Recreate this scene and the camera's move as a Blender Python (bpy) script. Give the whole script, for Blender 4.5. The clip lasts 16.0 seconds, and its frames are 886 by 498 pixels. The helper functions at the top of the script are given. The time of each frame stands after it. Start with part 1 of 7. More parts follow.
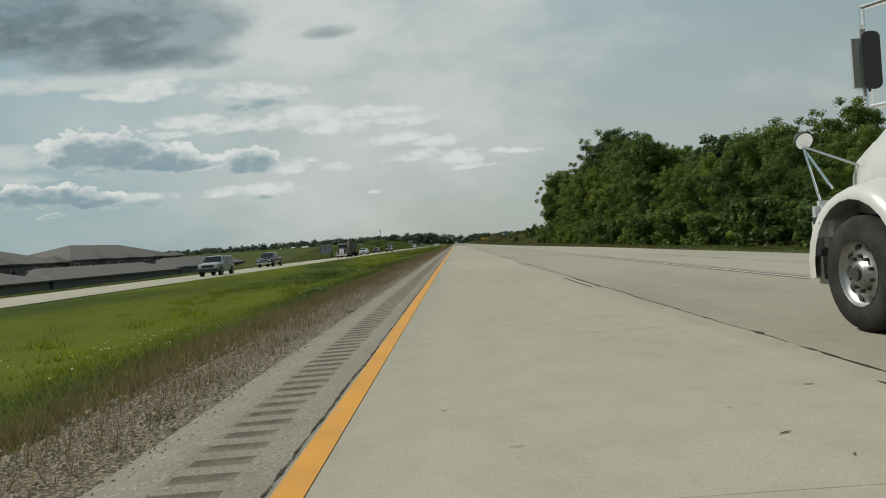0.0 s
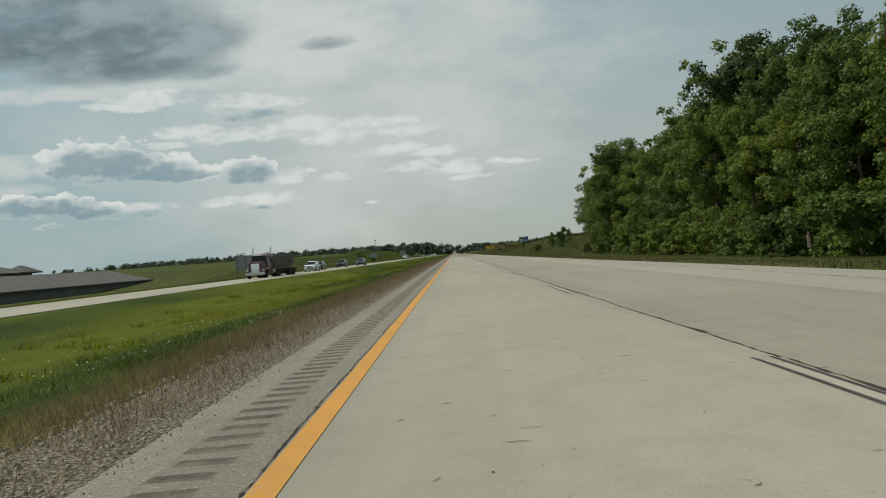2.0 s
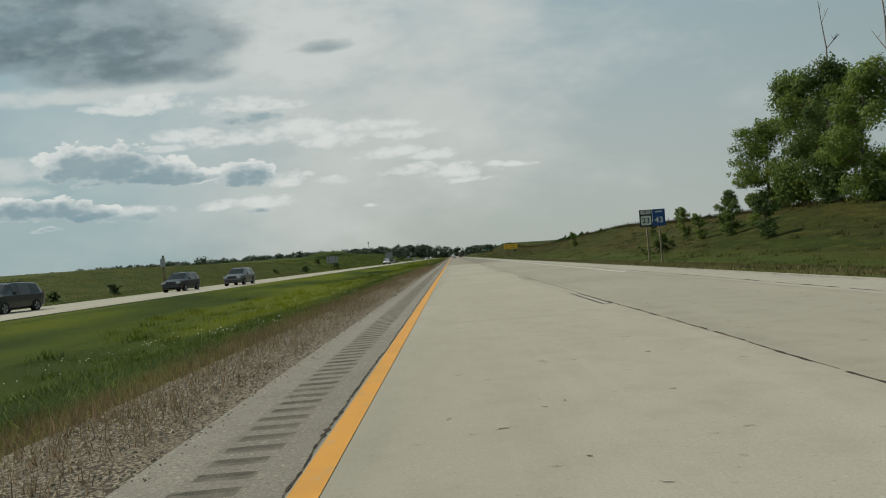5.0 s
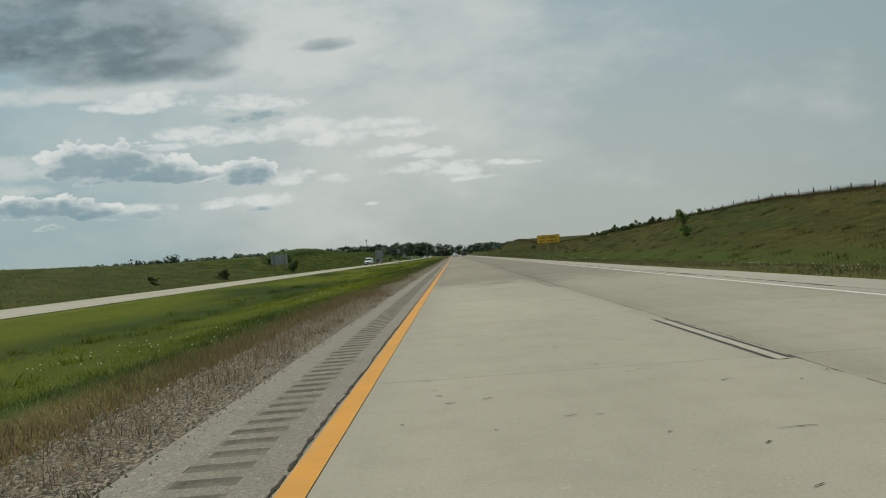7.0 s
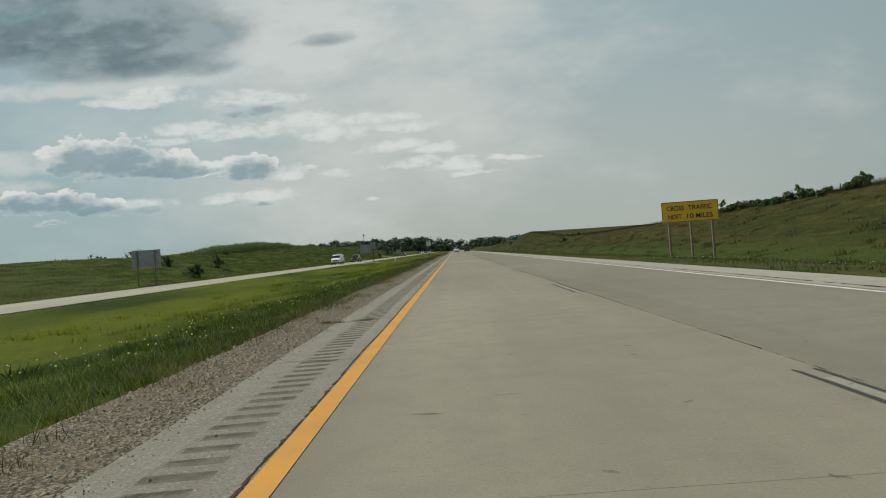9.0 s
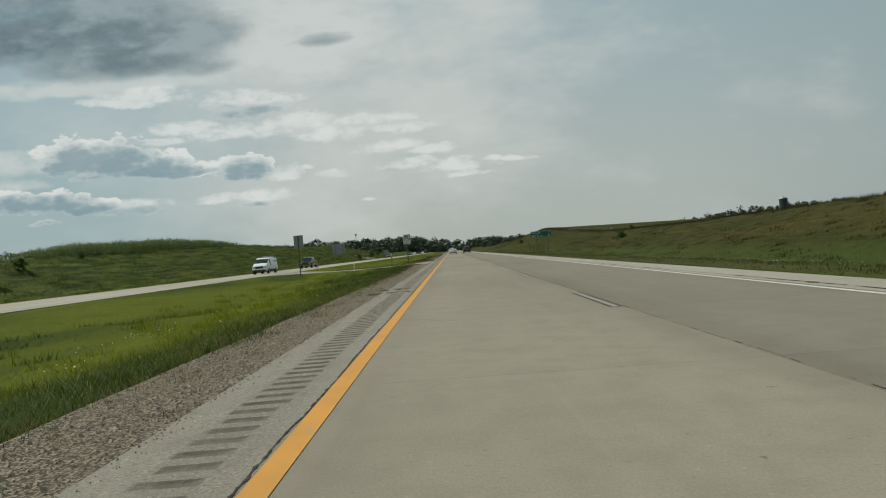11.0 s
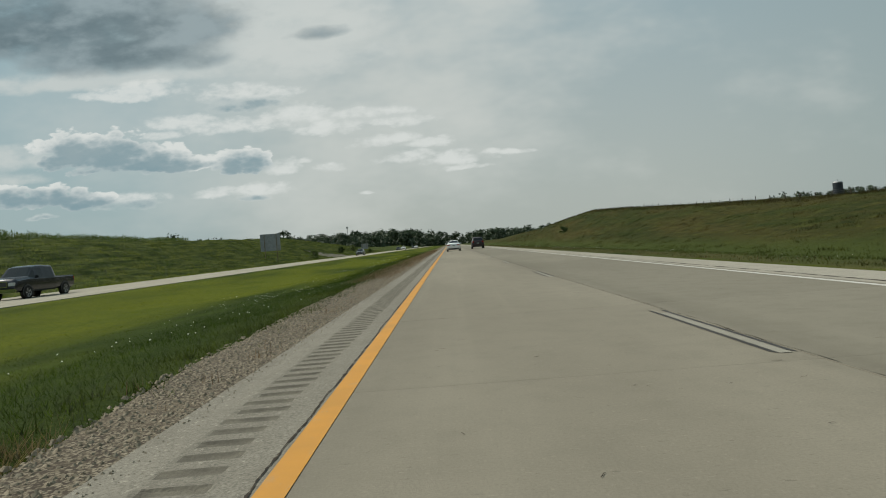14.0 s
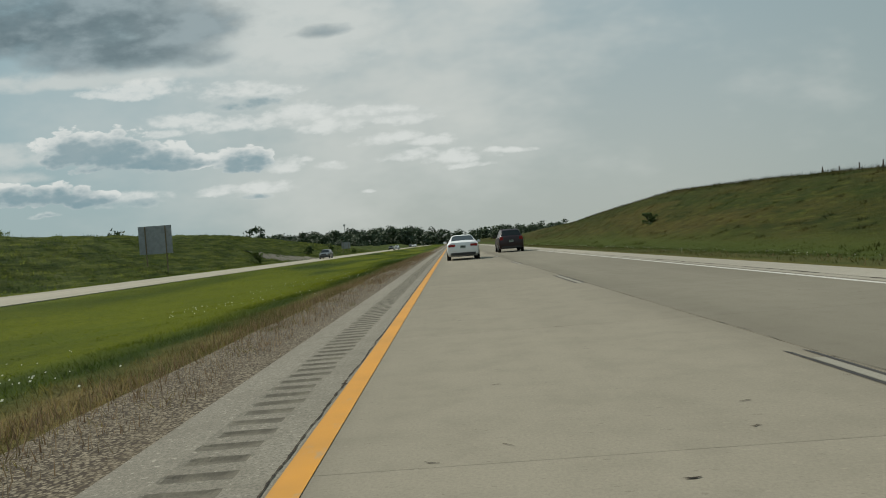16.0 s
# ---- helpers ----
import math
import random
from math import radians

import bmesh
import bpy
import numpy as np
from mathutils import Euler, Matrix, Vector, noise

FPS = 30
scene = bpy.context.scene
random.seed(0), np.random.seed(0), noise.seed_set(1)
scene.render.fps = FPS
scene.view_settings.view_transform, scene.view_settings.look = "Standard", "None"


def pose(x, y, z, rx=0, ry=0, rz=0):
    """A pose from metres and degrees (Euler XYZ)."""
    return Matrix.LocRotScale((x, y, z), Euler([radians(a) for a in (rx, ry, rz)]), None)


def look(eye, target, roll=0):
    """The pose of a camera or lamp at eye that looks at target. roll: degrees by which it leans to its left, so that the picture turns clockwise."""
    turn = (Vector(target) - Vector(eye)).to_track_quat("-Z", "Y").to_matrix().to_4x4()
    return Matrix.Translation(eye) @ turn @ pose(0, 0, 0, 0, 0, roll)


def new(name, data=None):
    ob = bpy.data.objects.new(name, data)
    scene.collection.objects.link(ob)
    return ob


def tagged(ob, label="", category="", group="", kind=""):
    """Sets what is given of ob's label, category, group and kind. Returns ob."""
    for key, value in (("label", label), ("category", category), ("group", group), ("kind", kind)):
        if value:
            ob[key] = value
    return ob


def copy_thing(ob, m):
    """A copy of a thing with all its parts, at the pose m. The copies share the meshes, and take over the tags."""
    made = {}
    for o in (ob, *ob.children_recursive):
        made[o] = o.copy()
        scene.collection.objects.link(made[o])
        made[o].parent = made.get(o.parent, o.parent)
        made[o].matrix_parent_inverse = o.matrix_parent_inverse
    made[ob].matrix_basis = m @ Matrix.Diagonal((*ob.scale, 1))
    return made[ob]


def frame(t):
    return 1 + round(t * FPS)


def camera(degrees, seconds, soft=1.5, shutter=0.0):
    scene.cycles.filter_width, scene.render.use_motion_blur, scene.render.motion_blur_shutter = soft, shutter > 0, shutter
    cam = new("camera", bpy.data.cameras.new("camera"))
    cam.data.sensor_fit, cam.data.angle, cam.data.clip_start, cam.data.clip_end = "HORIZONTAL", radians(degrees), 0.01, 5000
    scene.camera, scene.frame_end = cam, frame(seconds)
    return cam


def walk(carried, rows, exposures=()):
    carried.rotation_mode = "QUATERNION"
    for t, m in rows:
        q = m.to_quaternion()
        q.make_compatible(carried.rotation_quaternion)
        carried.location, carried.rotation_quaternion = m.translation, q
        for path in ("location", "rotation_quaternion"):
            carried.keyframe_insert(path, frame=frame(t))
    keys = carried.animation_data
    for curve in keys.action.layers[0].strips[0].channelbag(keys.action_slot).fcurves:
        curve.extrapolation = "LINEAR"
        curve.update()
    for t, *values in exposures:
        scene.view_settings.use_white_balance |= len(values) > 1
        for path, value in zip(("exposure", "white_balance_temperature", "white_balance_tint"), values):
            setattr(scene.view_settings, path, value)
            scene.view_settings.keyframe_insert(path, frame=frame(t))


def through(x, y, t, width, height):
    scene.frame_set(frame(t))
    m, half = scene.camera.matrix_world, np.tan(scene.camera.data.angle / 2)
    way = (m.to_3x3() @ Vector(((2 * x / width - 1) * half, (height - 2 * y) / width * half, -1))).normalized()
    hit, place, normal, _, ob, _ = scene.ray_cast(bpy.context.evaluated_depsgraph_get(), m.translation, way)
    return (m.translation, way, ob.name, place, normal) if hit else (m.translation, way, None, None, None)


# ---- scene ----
# camera: t, x, y, z and the turn in degrees
cam = camera(66.5, 16.0, 1.05)
PATH = [
    (0.0, 0.822, 0.0, 1.055, 89.556, 4.321, 1.1),
    (0.5, 0.888, 14.96, 1.055, 90.17, 4.296, 1.11),
    (1.0, 0.955, 29.82, 1.055, 90.327, 4.312, 1.073),
    (1.5, 0.967, 44.67, 1.055, 90.422, 4.318, 1.009),
    (2.0, 0.979, 59.52, 1.055, 90.402, 4.328, 0.941),
    (2.5, 0.972, 74.36, 1.055, 90.77, 4.318, 0.857),
    (3.0, 0.919, 89.17, 1.055, 90.777, 4.347, 0.789),
    (3.5, 0.844, 103.91, 1.055, 90.912, 4.32, 0.813),
    (4.0, 0.771, 118.54, 1.055, 90.645, 4.381, 0.806),
    (6.5, 0.775, 189.01, 1.055, 90.655, 4.299, 0.759),
    (7.0, 0.837, 202.52, 1.055, 90.519, 4.321, 0.914),
    (7.5, 0.88, 215.88, 1.055, 90.418, 4.32, 0.912),
    (8.0, 0.89, 229.1, 1.055, 90.317, 4.32, 0.912),
    (8.5, 0.965, 242.23, 1.055, 90.072, 4.242, 1.006),
    (9.0, 1.001, 255.28, 1.055, 90.121, 4.318, 1.008),
    (11.5, 0.985, 320.44, 1.055, 90.134, 4.186, 0.649),
    (12.0, 0.986, 333.51, 1.055, 89.976, 4.196, 0.844),
    (12.5, 0.956, 346.58, 1.055, 89.699, 4.319, 0.709),
    (13.0, 0.953, 359.63, 1.055, 89.704, 4.126, 0.733),
    (13.5, 0.909, 372.64, 1.055, 89.63, 4.19, 0.617),
    (14.0, 0.88, 385.61, 1.055, 89.587, 4.32, 0.511),
    (14.5, 0.859, 398.54, 1.055, 89.32, 4.228, 0.637),
    (15.0, 0.88, 411.48, 1.055, 89.294, 4.32, 0.611),
    (15.5, 0.863, 424.5, 1.055, 89.439, 4.33, 0.758),
    (16.0, 0.818, 437.73, 1.055, 89.47, 4.294, 0.685),
]

walk(cam, [(t, pose(x, y, z, a, b, c)) for t, x, y, z, a, b, c in PATH])

# ---- world: hazy afternoon sky with broken cumulus ----
SUN_AZ, SUN_EL = -66.0, 47.0      # degrees from +y towards +x, degrees up
world = bpy.data.worlds.new("world")
scene.world = world
world.use_nodes = True
wt = world.node_tree
wn, wl = wt.nodes, wt.links


def wmath(op, a, b=None, c=None, clamp=False):
    n = wn.new("ShaderNodeMath")
    n.operation, n.use_clamp = op, clamp
    for i, v in enumerate((a, b, c)):
        if v is None:
            continue
        if isinstance(v, (int, float)):
            n.inputs[i].default_value = v
        else:
            wl.new(v, n.inputs[i])
    return n.outputs[0]


def wmix(fac, a, b):
    n = wn.new("ShaderNodeMix")
    n.data_type = 'RGBA'
    for i, v in ((0, fac), (6, a), (7, b)):
        if isinstance(v, (int, float)):
            n.inputs[i].default_value = v
        elif isinstance(v, tuple):
            n.inputs[i].default_value = (*v, 1)
        else:
            wl.new(v, n.inputs[i])
    return n.outputs[2]


def wramp(v, lo, hi):
    n = wn.new("ShaderNodeMapRange")
    n.interpolation_type = 'SMOOTHSTEP'
    wl.new(v, n.inputs[0])
    n.inputs[1].default_value, n.inputs[2].default_value = lo, hi
    return n.outputs[0]


sky = wn.new("ShaderNodeTexSky")
sky.sky_type, sky.sun_disc = 'NISHITA', False
sky.sun_elevation, sky.sun_rotation = radians(SUN_EL), radians(SUN_AZ)
sky.air_density, sky.dust_density = 1.3, 2.5
sky_dim = wn.new("ShaderNodeVectorMath")
sky_dim.operation = 'SCALE'
wl.new(sky.outputs[0], sky_dim.inputs[0])
sky_dim.inputs[3].default_value = 0.055

wc = wn.new("ShaderNodeTexCoord")
sep = wn.new("ShaderNodeSeparateXYZ")
wl.new(wc.outputs["Generated"], sep.inputs[0])
ahead = wmath('MAXIMUM', wmath('ABSOLUTE', sep.outputs[1]), 0.05)
az = wmath('DIVIDE', sep.outputs[0], ahead)
el = wmath('DIVIDE', sep.outputs[2], ahead)
flat_dir = wn.new("ShaderNodeCombineXYZ")
wl.new(az, flat_dir.inputs[0])
wl.new(wmath('MULTIPLY', el, 2.0), flat_dir.inputs[1])


def wnoise(scale, detail, rough=0.55):
    n = wn.new("ShaderNodeTexNoise")
    n.inputs["Scale"].default_value, n.inputs["Detail"].default_value = scale, detail
    n.inputs["Roughness"].default_value = rough
    wl.new(flat_dir.outputs[0], n.inputs["Vector"])
    return wmath('SUBTRACT', n.outputs[0], 0.5)


puff, wisp = wnoise(12, 5, 0.55), wnoise(4.0, 4, 0.6)
billow, crisp = wnoise(30, 4, 0.55), wnoise(75, 4, 0.6)
cell = wn.new("ShaderNodeTexVoronoi")
cell.feature, cell.voronoi_dimensions = 'F1', '2D'
cell.inputs["Scale"].default_value = 34.0
cell.inputs["Detail"].default_value, cell.inputs["Roughness"].default_value = 2.0, 0.5
wl.new(flat_dir.outputs[0], cell.inputs["Vector"])
knob = wmath('SUBTRACT', 0.66, cell.outputs["Distance"])
az_w = wmath('MULTIPLY_ADD', wnoise(9.5, 3, 0.5), 0.05, az)
el_w = wmath('MULTIPLY_ADD', wnoise(11.3, 3, 0.5), 0.022, el)
# cloud lobes: azimuth, elevation (as tangents), half width, half height, weight of the grey body
DARK_BANK = [(-0.614, 0.455, 0.346, 0.101, 1.75), (-0.544, 0.359, 0.234, 0.061, 1.75), (-0.465, 0.317, 0.133, 0.042, 1.75), (-0.374, 0.343, 0.087, 0.036, 1.75), (-0.638, 0.35, 0.133, 0.026, 1.75), (-0.352, 0.299, 0.056, 0.022, 1.6), (-0.168, 0.322, 0.049, 0.018, 1.6), (-0.246, 0.348, 0.215, 0.108, 0), (-0.532, 0.28, 0.265, 0.023, 0), (-0.182, 0.301, 0.122, 0.064, 0), (-0.634, 0.171, 0.091, 0.028, 0), (-0.139, 0.194, 0.152, 0.022, 0), (-0.645, 0.141, 0.061, 0.013, 0)]
CUMULUS = [(-0.557, 0.172, 0.06, 0.037, 1.35), (-0.485, 0.166, 0.078, 0.04, 1.35), (-0.422, 0.152, 0.058, 0.025, 1.35), (-0.456, 0.146, 0.126, 0.011, 1.35), (-0.296, 0.139, 0.044, 0.026, 1.35), (-0.638, 0.113, 0.068, 0.021, 1.35), (-0.579, 0.108, 0.058, 0.023, 1.35), (-0.532, 0.098, 0.044, 0.015, 1.35), (-0.473, 0.092, 0.058, 0.009, 0.9), (-0.289, 0.228, 0.067, 0.016, 1.15), (-0.278, 0.089, 0.035, 0.007, 0.8)]
PALE_PUFFS = [(-0.5, 0.256, 0.048, 0.011, 0.15), (-0.44, 0.257, 0.071, 0.019, 0.1), (-0.288, 0.242, 0.078, 0.016, 0.1), (-0.384, 0.208, 0.06, 0.014, 0.1), (-0.3, 0.195, 0.08, 0.016, 0.1), (-0.422, 0.212, 0.022, 0.01, 0.1), (-0.206, 0.206, 0.06, 0.019, 0.1), (-0.166, 0.183, 0.055, 0.014, 0.1), (-0.105, 0.2, 0.071, 0.01, 0.1), (-0.056, 0.184, 0.055, 0.009, 0.05), (-0.079, 0.159, 0.048, 0.013, 0.15), (-0.02, 0.151, 0.044, 0.011, 0.1), (-0.035, 0.131, 0.055, 0.011, 0.15)]
STREAKS = [(0.015, 0.125, 0.06, 0.014, 0.1), (0.031, 0.11, 0.04, 0.006, 0.1), (0.083, 0.129, 0.048, 0.006, 0.05), (-0.241, 0.13, 0.03, 0.016, 0.05), (-0.17, 0.124, 0.028, 0.01, 0.05), (-0.204, 0.137, 0.014, 0.007, 0.05), (-0.332, 0.1, 0.046, 0.01, 0.15), (-0.269, 0.099, 0.052, 0.013, 0.15), (-0.411, 0.19, 0.028, 0.009, 0.05), (-0.122, 0.084, 0.012, 0.004, 0.1), (-0.468, 0.098, 0.06, 0.013, 0.15), (-0.597, 0.084, 0.03, 0.004, 0.5)]
PUFF_TOPS = [(-0.594, 0.186, 0.025, 0.017, 0.2), (-0.571, 0.191, 0.026, 0.016, 0.2), (-0.53, 0.194, 0.034, 0.015, 0.2), (-0.492, 0.188, 0.03, 0.016, 0.2), (-0.458, 0.18, 0.028, 0.015, 0.2), (-0.425, 0.169, 0.026, 0.014, 0.2), (-0.396, 0.165, 0.026, 0.017, 0.2), (-0.363, 0.149, 0.037, 0.016, 0.2), (-0.327, 0.15, 0.024, 0.014, 0.2), (-0.29, 0.151, 0.028, 0.014, 0.2), (-0.268, 0.145, 0.017, 0.014, 0.2), (-0.654, 0.126, 0.028, 0.013, 0.2), (-0.59, 0.123, 0.026, 0.011, 0.2), (-0.551, 0.116, 0.019, 0.011, 0.2), (-0.513, 0.106, 0.03, 0.011, 0.2)]
cover, shade, thin, bank, knobbed = -4.0, -1.0, -4.0, -4.0, -4.0
ragged_edge = wmath('ADD', wmath('MULTIPLY_ADD', knob, 0.6, wmath('MULTIPLY', puff, 2.6)), wmath('ADD', wmath('MULTIPLY', billow, 2.3), wmath('MULTIPLY', crisp, 1.3)))
soft_edge = wmath('ADD', wmath('MULTIPLY', puff, 1.3), wmath('MULTIPLY', billow, 0.55))
for ca, ce, ra, re_, grey in DARK_BANK + CUMULUS + PALE_PUFFS + STREAKS + PUFF_TOPS:
    da = wmath('DIVIDE', wmath('SUBTRACT', az_w, ca), ra)
    de = wmath('DIVIDE', wmath('SUBTRACT', el_w, ce), re_)
    base_flat = wmath('MULTIPLY', wmath('MINIMUM', de, 0.0), 1.6)
    dv = wmath('ADD', wmath('MAXIMUM', de, 0.0), base_flat)
    far = wmath('ADD', wmath('MULTIPLY', da, da), wmath('MULTIPLY', dv, dv))
    body = wmath('SUBTRACT', 1.0, far)
    if grey == 0:
        thin = wmath('SMOOTH_MAX', thin, body, 0.6)
        continue
    if grey > 1.5:
        bank = wmath('SMOOTH_MAX', bank, body if grey > 1.7 else wmath('SUBTRACT', body, 0.75), 0.7)
        continue
    if grey > 1.2 or grey == 0.2:
        knobbed = wmath('SMOOTH_MAX', knobbed, body, 0.35)
    else:
        cover = wmath('SMOOTH_MAX', cover, body, 0.35)
    if grey > 0.3:
        low = wmath('MULTIPLY_ADD', de, -0.42, wmath('SUBTRACT', body, 0.12 + (1 - grey) * 0.5))
        shade = wmath('SMOOTH_MAX', shade, low, 0.3)
knob_edge = wmath('ADD', wmath('MULTIPLY', knob, 1.25), wmath('ADD', wmath('MULTIPLY', puff, 1.7), wmath('ADD', wmath('MULTIPLY', billow, 1.1), wmath('MULTIPLY', crisp, 0.45))))
mask = wmath('MAXIMUM', wmath('MULTIPLY', wramp(wmath('ADD', cover, ragged_edge), -0.45, 1.25), 0.85), wramp(wmath('ADD', wmath('MULTIPLY', knobbed, 1.25), knob_edge), -0.12, 0.4))
core = wramp(wmath('ADD', shade, wmath('ADD', soft_edge, wmath('MULTIPLY', knob, 0.55))), -0.35, 0.95)
bank_edge = wmath('ADD', wmath('MULTIPLY', wisp, 2.4), wmath('ADD', wmath('MULTIPLY', puff, 2.3), wmath('MULTIPLY', billow, 0.9)))
bank_mask = wramp(wmath('ADD', bank, bank_edge), -0.78, 0.85)
# haze that thickens towards the horizon
haze_f = wramp(el, 0.55, -0.02)
haze = wmix(haze_f, (0.315, 0.45, 0.50), (0.475, 0.527, 0.495))
blue_side = wramp(az, -0.08, -0.5)
haze = wmix(wmath('MULTIPLY', blue_side, 0.75), haze, (0.325, 0.475, 0.515))
haze = wmix(wmath('MULTIPLY', wramp(az, 0.25, 0.8), 0.6), haze, (0.315, 0.405, 0.405))
base = wmix(0.86, sky_dim.outputs[0], haze)
ga, ge = wmath('DIVIDE', wmath('ADD', az, 0.18), 0.55), wmath('DIVIDE', wmath('SUBTRACT', el, 0.28), 0.34)
glow = wramp(wmath('ADD', wmath('MULTIPLY', ga, ga), wmath('MULTIPLY', ge, ge)), 1.0, 0.0)
veil = wramp(wmath('ADD', wmath('MULTIPLY', wisp, 1.5), wmath('MULTIPLY', glow, 0.55)), -0.05, 0.75)
veil = wmath('MULTIPLY', veil, wmath('MULTIPLY_ADD', blue_side, -0.45, 1.0))
base = wmix(wmath('MULTIPLY', veil, 0.78), base, (0.638, 0.668, 0.632))
cloud_base = wmix(wramp(puff, -0.14, 0.16), (0.235, 0.345, 0.385), (0.297, 0.392, 0.42))
bank_col = wmix(wramp(wmath('ADD', puff, wmath('MULTIPLY', wisp, 0.8)), -0.18, 0.2), (0.128, 0.182, 0.205), (0.300, 0.376, 0.400))
cloud_col = wmix(core, (0.74, 0.772, 0.745), cloud_base)
thin_mask = wramp(wmath('ADD', thin, wmath('ADD', wmath('MULTIPLY', puff, 2.2), wmath('MULTIPLY', billow, 1.3))), -0.2, 1.1)
base = wmix(wmath('MULTIPLY', thin_mask, 0.75), base, (0.63, 0.67, 0.645))
base = wmix(wmath('MULTIPLY', bank_mask, 0.92), base, bank_col)
final = wmix(wmath('MULTIPLY', mask, 0.94), base, cloud_col)
wl.new(final, wn["Background"].inputs[0])
wn["Background"].inputs[1].default_value = 0.93

sun = new("sun", bpy.data.lights.new("sun", 'SUN'))
sun.data.energy, sun.data.angle, sun.data.color = 4.3, radians(0.7), (1.0, 0.945, 0.84)
sd = Vector((math.sin(radians(SUN_AZ)) * math.cos(radians(SUN_EL)), math.cos(radians(SUN_AZ)) * math.cos(radians(SUN_EL)), math.sin(radians(SUN_EL))))
sun.matrix_world = look((-300, 100, 300), Vector((-300, 100, 300)) - sd)

# ---- materials ----


class Mat:
    """A node material with a few short ways to wire it."""

    def __init__(self, name, colour=(0.5, 0.5, 0.5), rough=0.8, metal=0.0):
        self.m = bpy.data.materials.new(name)
        self.m.use_nodes = True
        self.t = self.m.node_tree
        self.b = self.t.nodes["Principled BSDF"]
        self.b.inputs["Base Color"].default_value = (*colour, 1)
        self.b.inputs["Roughness"].default_value = rough
        self.b.inputs["Metallic"].default_value = metal
        if rough > 0.84:
            self.b.inputs["Specular IOR Level"].default_value = 0.12
        self.pos = None

    def node(self, kind, operation="", data_type="", blend_type=""):
        n = self.t.nodes.new(kind)
        if operation:
            n.operation = operation
        if data_type:
            n.data_type = data_type
        if blend_type:
            n.blend_type = blend_type
        return n

    def put(self, v, sock):
        if isinstance(v, (int, float)):
            sock.default_value = v
        elif isinstance(v, tuple):
            sock.default_value = (*v, 1) if len(v) == 3 and sock.type == 'RGBA' else v
        else:
            self.t.links.new(v, sock)

    def place(self, stretch=(1, 1, 1)):
        c = self.node("ShaderNodeNewGeometry")
        m = self.node("ShaderNodeVectorMath", operation='MULTIPLY')
        self.t.links.new(c.outputs["Position"], m.inputs[0])
        m.inputs[1].default_value = stretch
        return m.outputs[0]

    def local(self, stretch=(1, 1, 1)):
        c = self.node("ShaderNodeTexCoord")
        m = self.node("ShaderNodeVectorMath", operation='MULTIPLY')
        self.t.links.new(c.outputs["Object"], m.inputs[0])
        m.inputs[1].default_value = stretch
        return m.outputs[0]

    def noise(self, scale, detail=4, rough=0.55, at=None):
        n = self.node("ShaderNodeTexNoise")
        n.inputs["Scale"].default_value, n.inputs["Detail"].default_value, n.inputs["Roughness"].default_value = scale, detail, rough
        self.t.links.new(at or self.place(), n.inputs["Vector"])
        return n.outputs[0]

    def ramp(self, v, lo, hi, a=0.0, b=1.0):
        n = self.node("ShaderNodeMapRange")
        n.interpolation_type = 'SMOOTHSTEP'
        self.put(v, n.inputs[0])
        n.inputs[1].default_value, n.inputs[2].default_value, n.inputs[3].default_value, n.inputs[4].default_value = lo, hi, a, b
        return n.outputs[0]

    def math(self, op, a, b=0.0):
        n = self.node("ShaderNodeMath", operation=op)
        self.put(a, n.inputs[0])
        self.put(b, n.inputs[1])
        return n.outputs[0]

    def mix(self, fac, a, b, blend='MIX'):
        n = self.node("ShaderNodeMix", data_type='RGBA', blend_type=blend)
        self.put(fac, n.inputs[0])
        self.put(a, n.inputs[6])
        self.put(b, n.inputs[7])
        return n.outputs[2]

    def colour(self, v):
        self.put(v, self.b.inputs["Base Color"])
        return self

    def rough(self, v):
        self.put(v, self.b.inputs["Roughness"])
        return self

    def bump(self, v, strength=0.3, dist=0.01):
        n = self.node("ShaderNodeBump")
        n.inputs["Strength"].default_value, n.inputs["Distance"].default_value = strength, dist
        self.t.links.new(v, n.inputs["Height"])
        self.t.links.new(n.outputs[0], self.b.inputs["Normal"])
        return self

    def island(self):
        return self.node("ShaderNodeNewGeometry").outputs["Random Per Island"]

    def each(self):
        return self.node("ShaderNodeObjectInfo").outputs["Random"]


def varied(name, a, b, scale=3.0, rough=0.8, metal=0.0, bump=0.15, fine=40):
    """Two tones in broad patches, a fine grain and a slight relief."""
    k = Mat(name, a, rough, metal)
    broad = k.ramp(k.noise(scale, 5), 0.35, 0.68)
    grain = k.noise(fine, 3)
    col = k.mix(broad, a, b)
    col = k.mix(k.ramp(grain, 0.3, 0.75, 0.0, 0.35), col, tuple(c * 0.62 for c in a))
    k.colour(col)
    if bump:
        k.bump(grain, bump, 0.01)
    return k.m


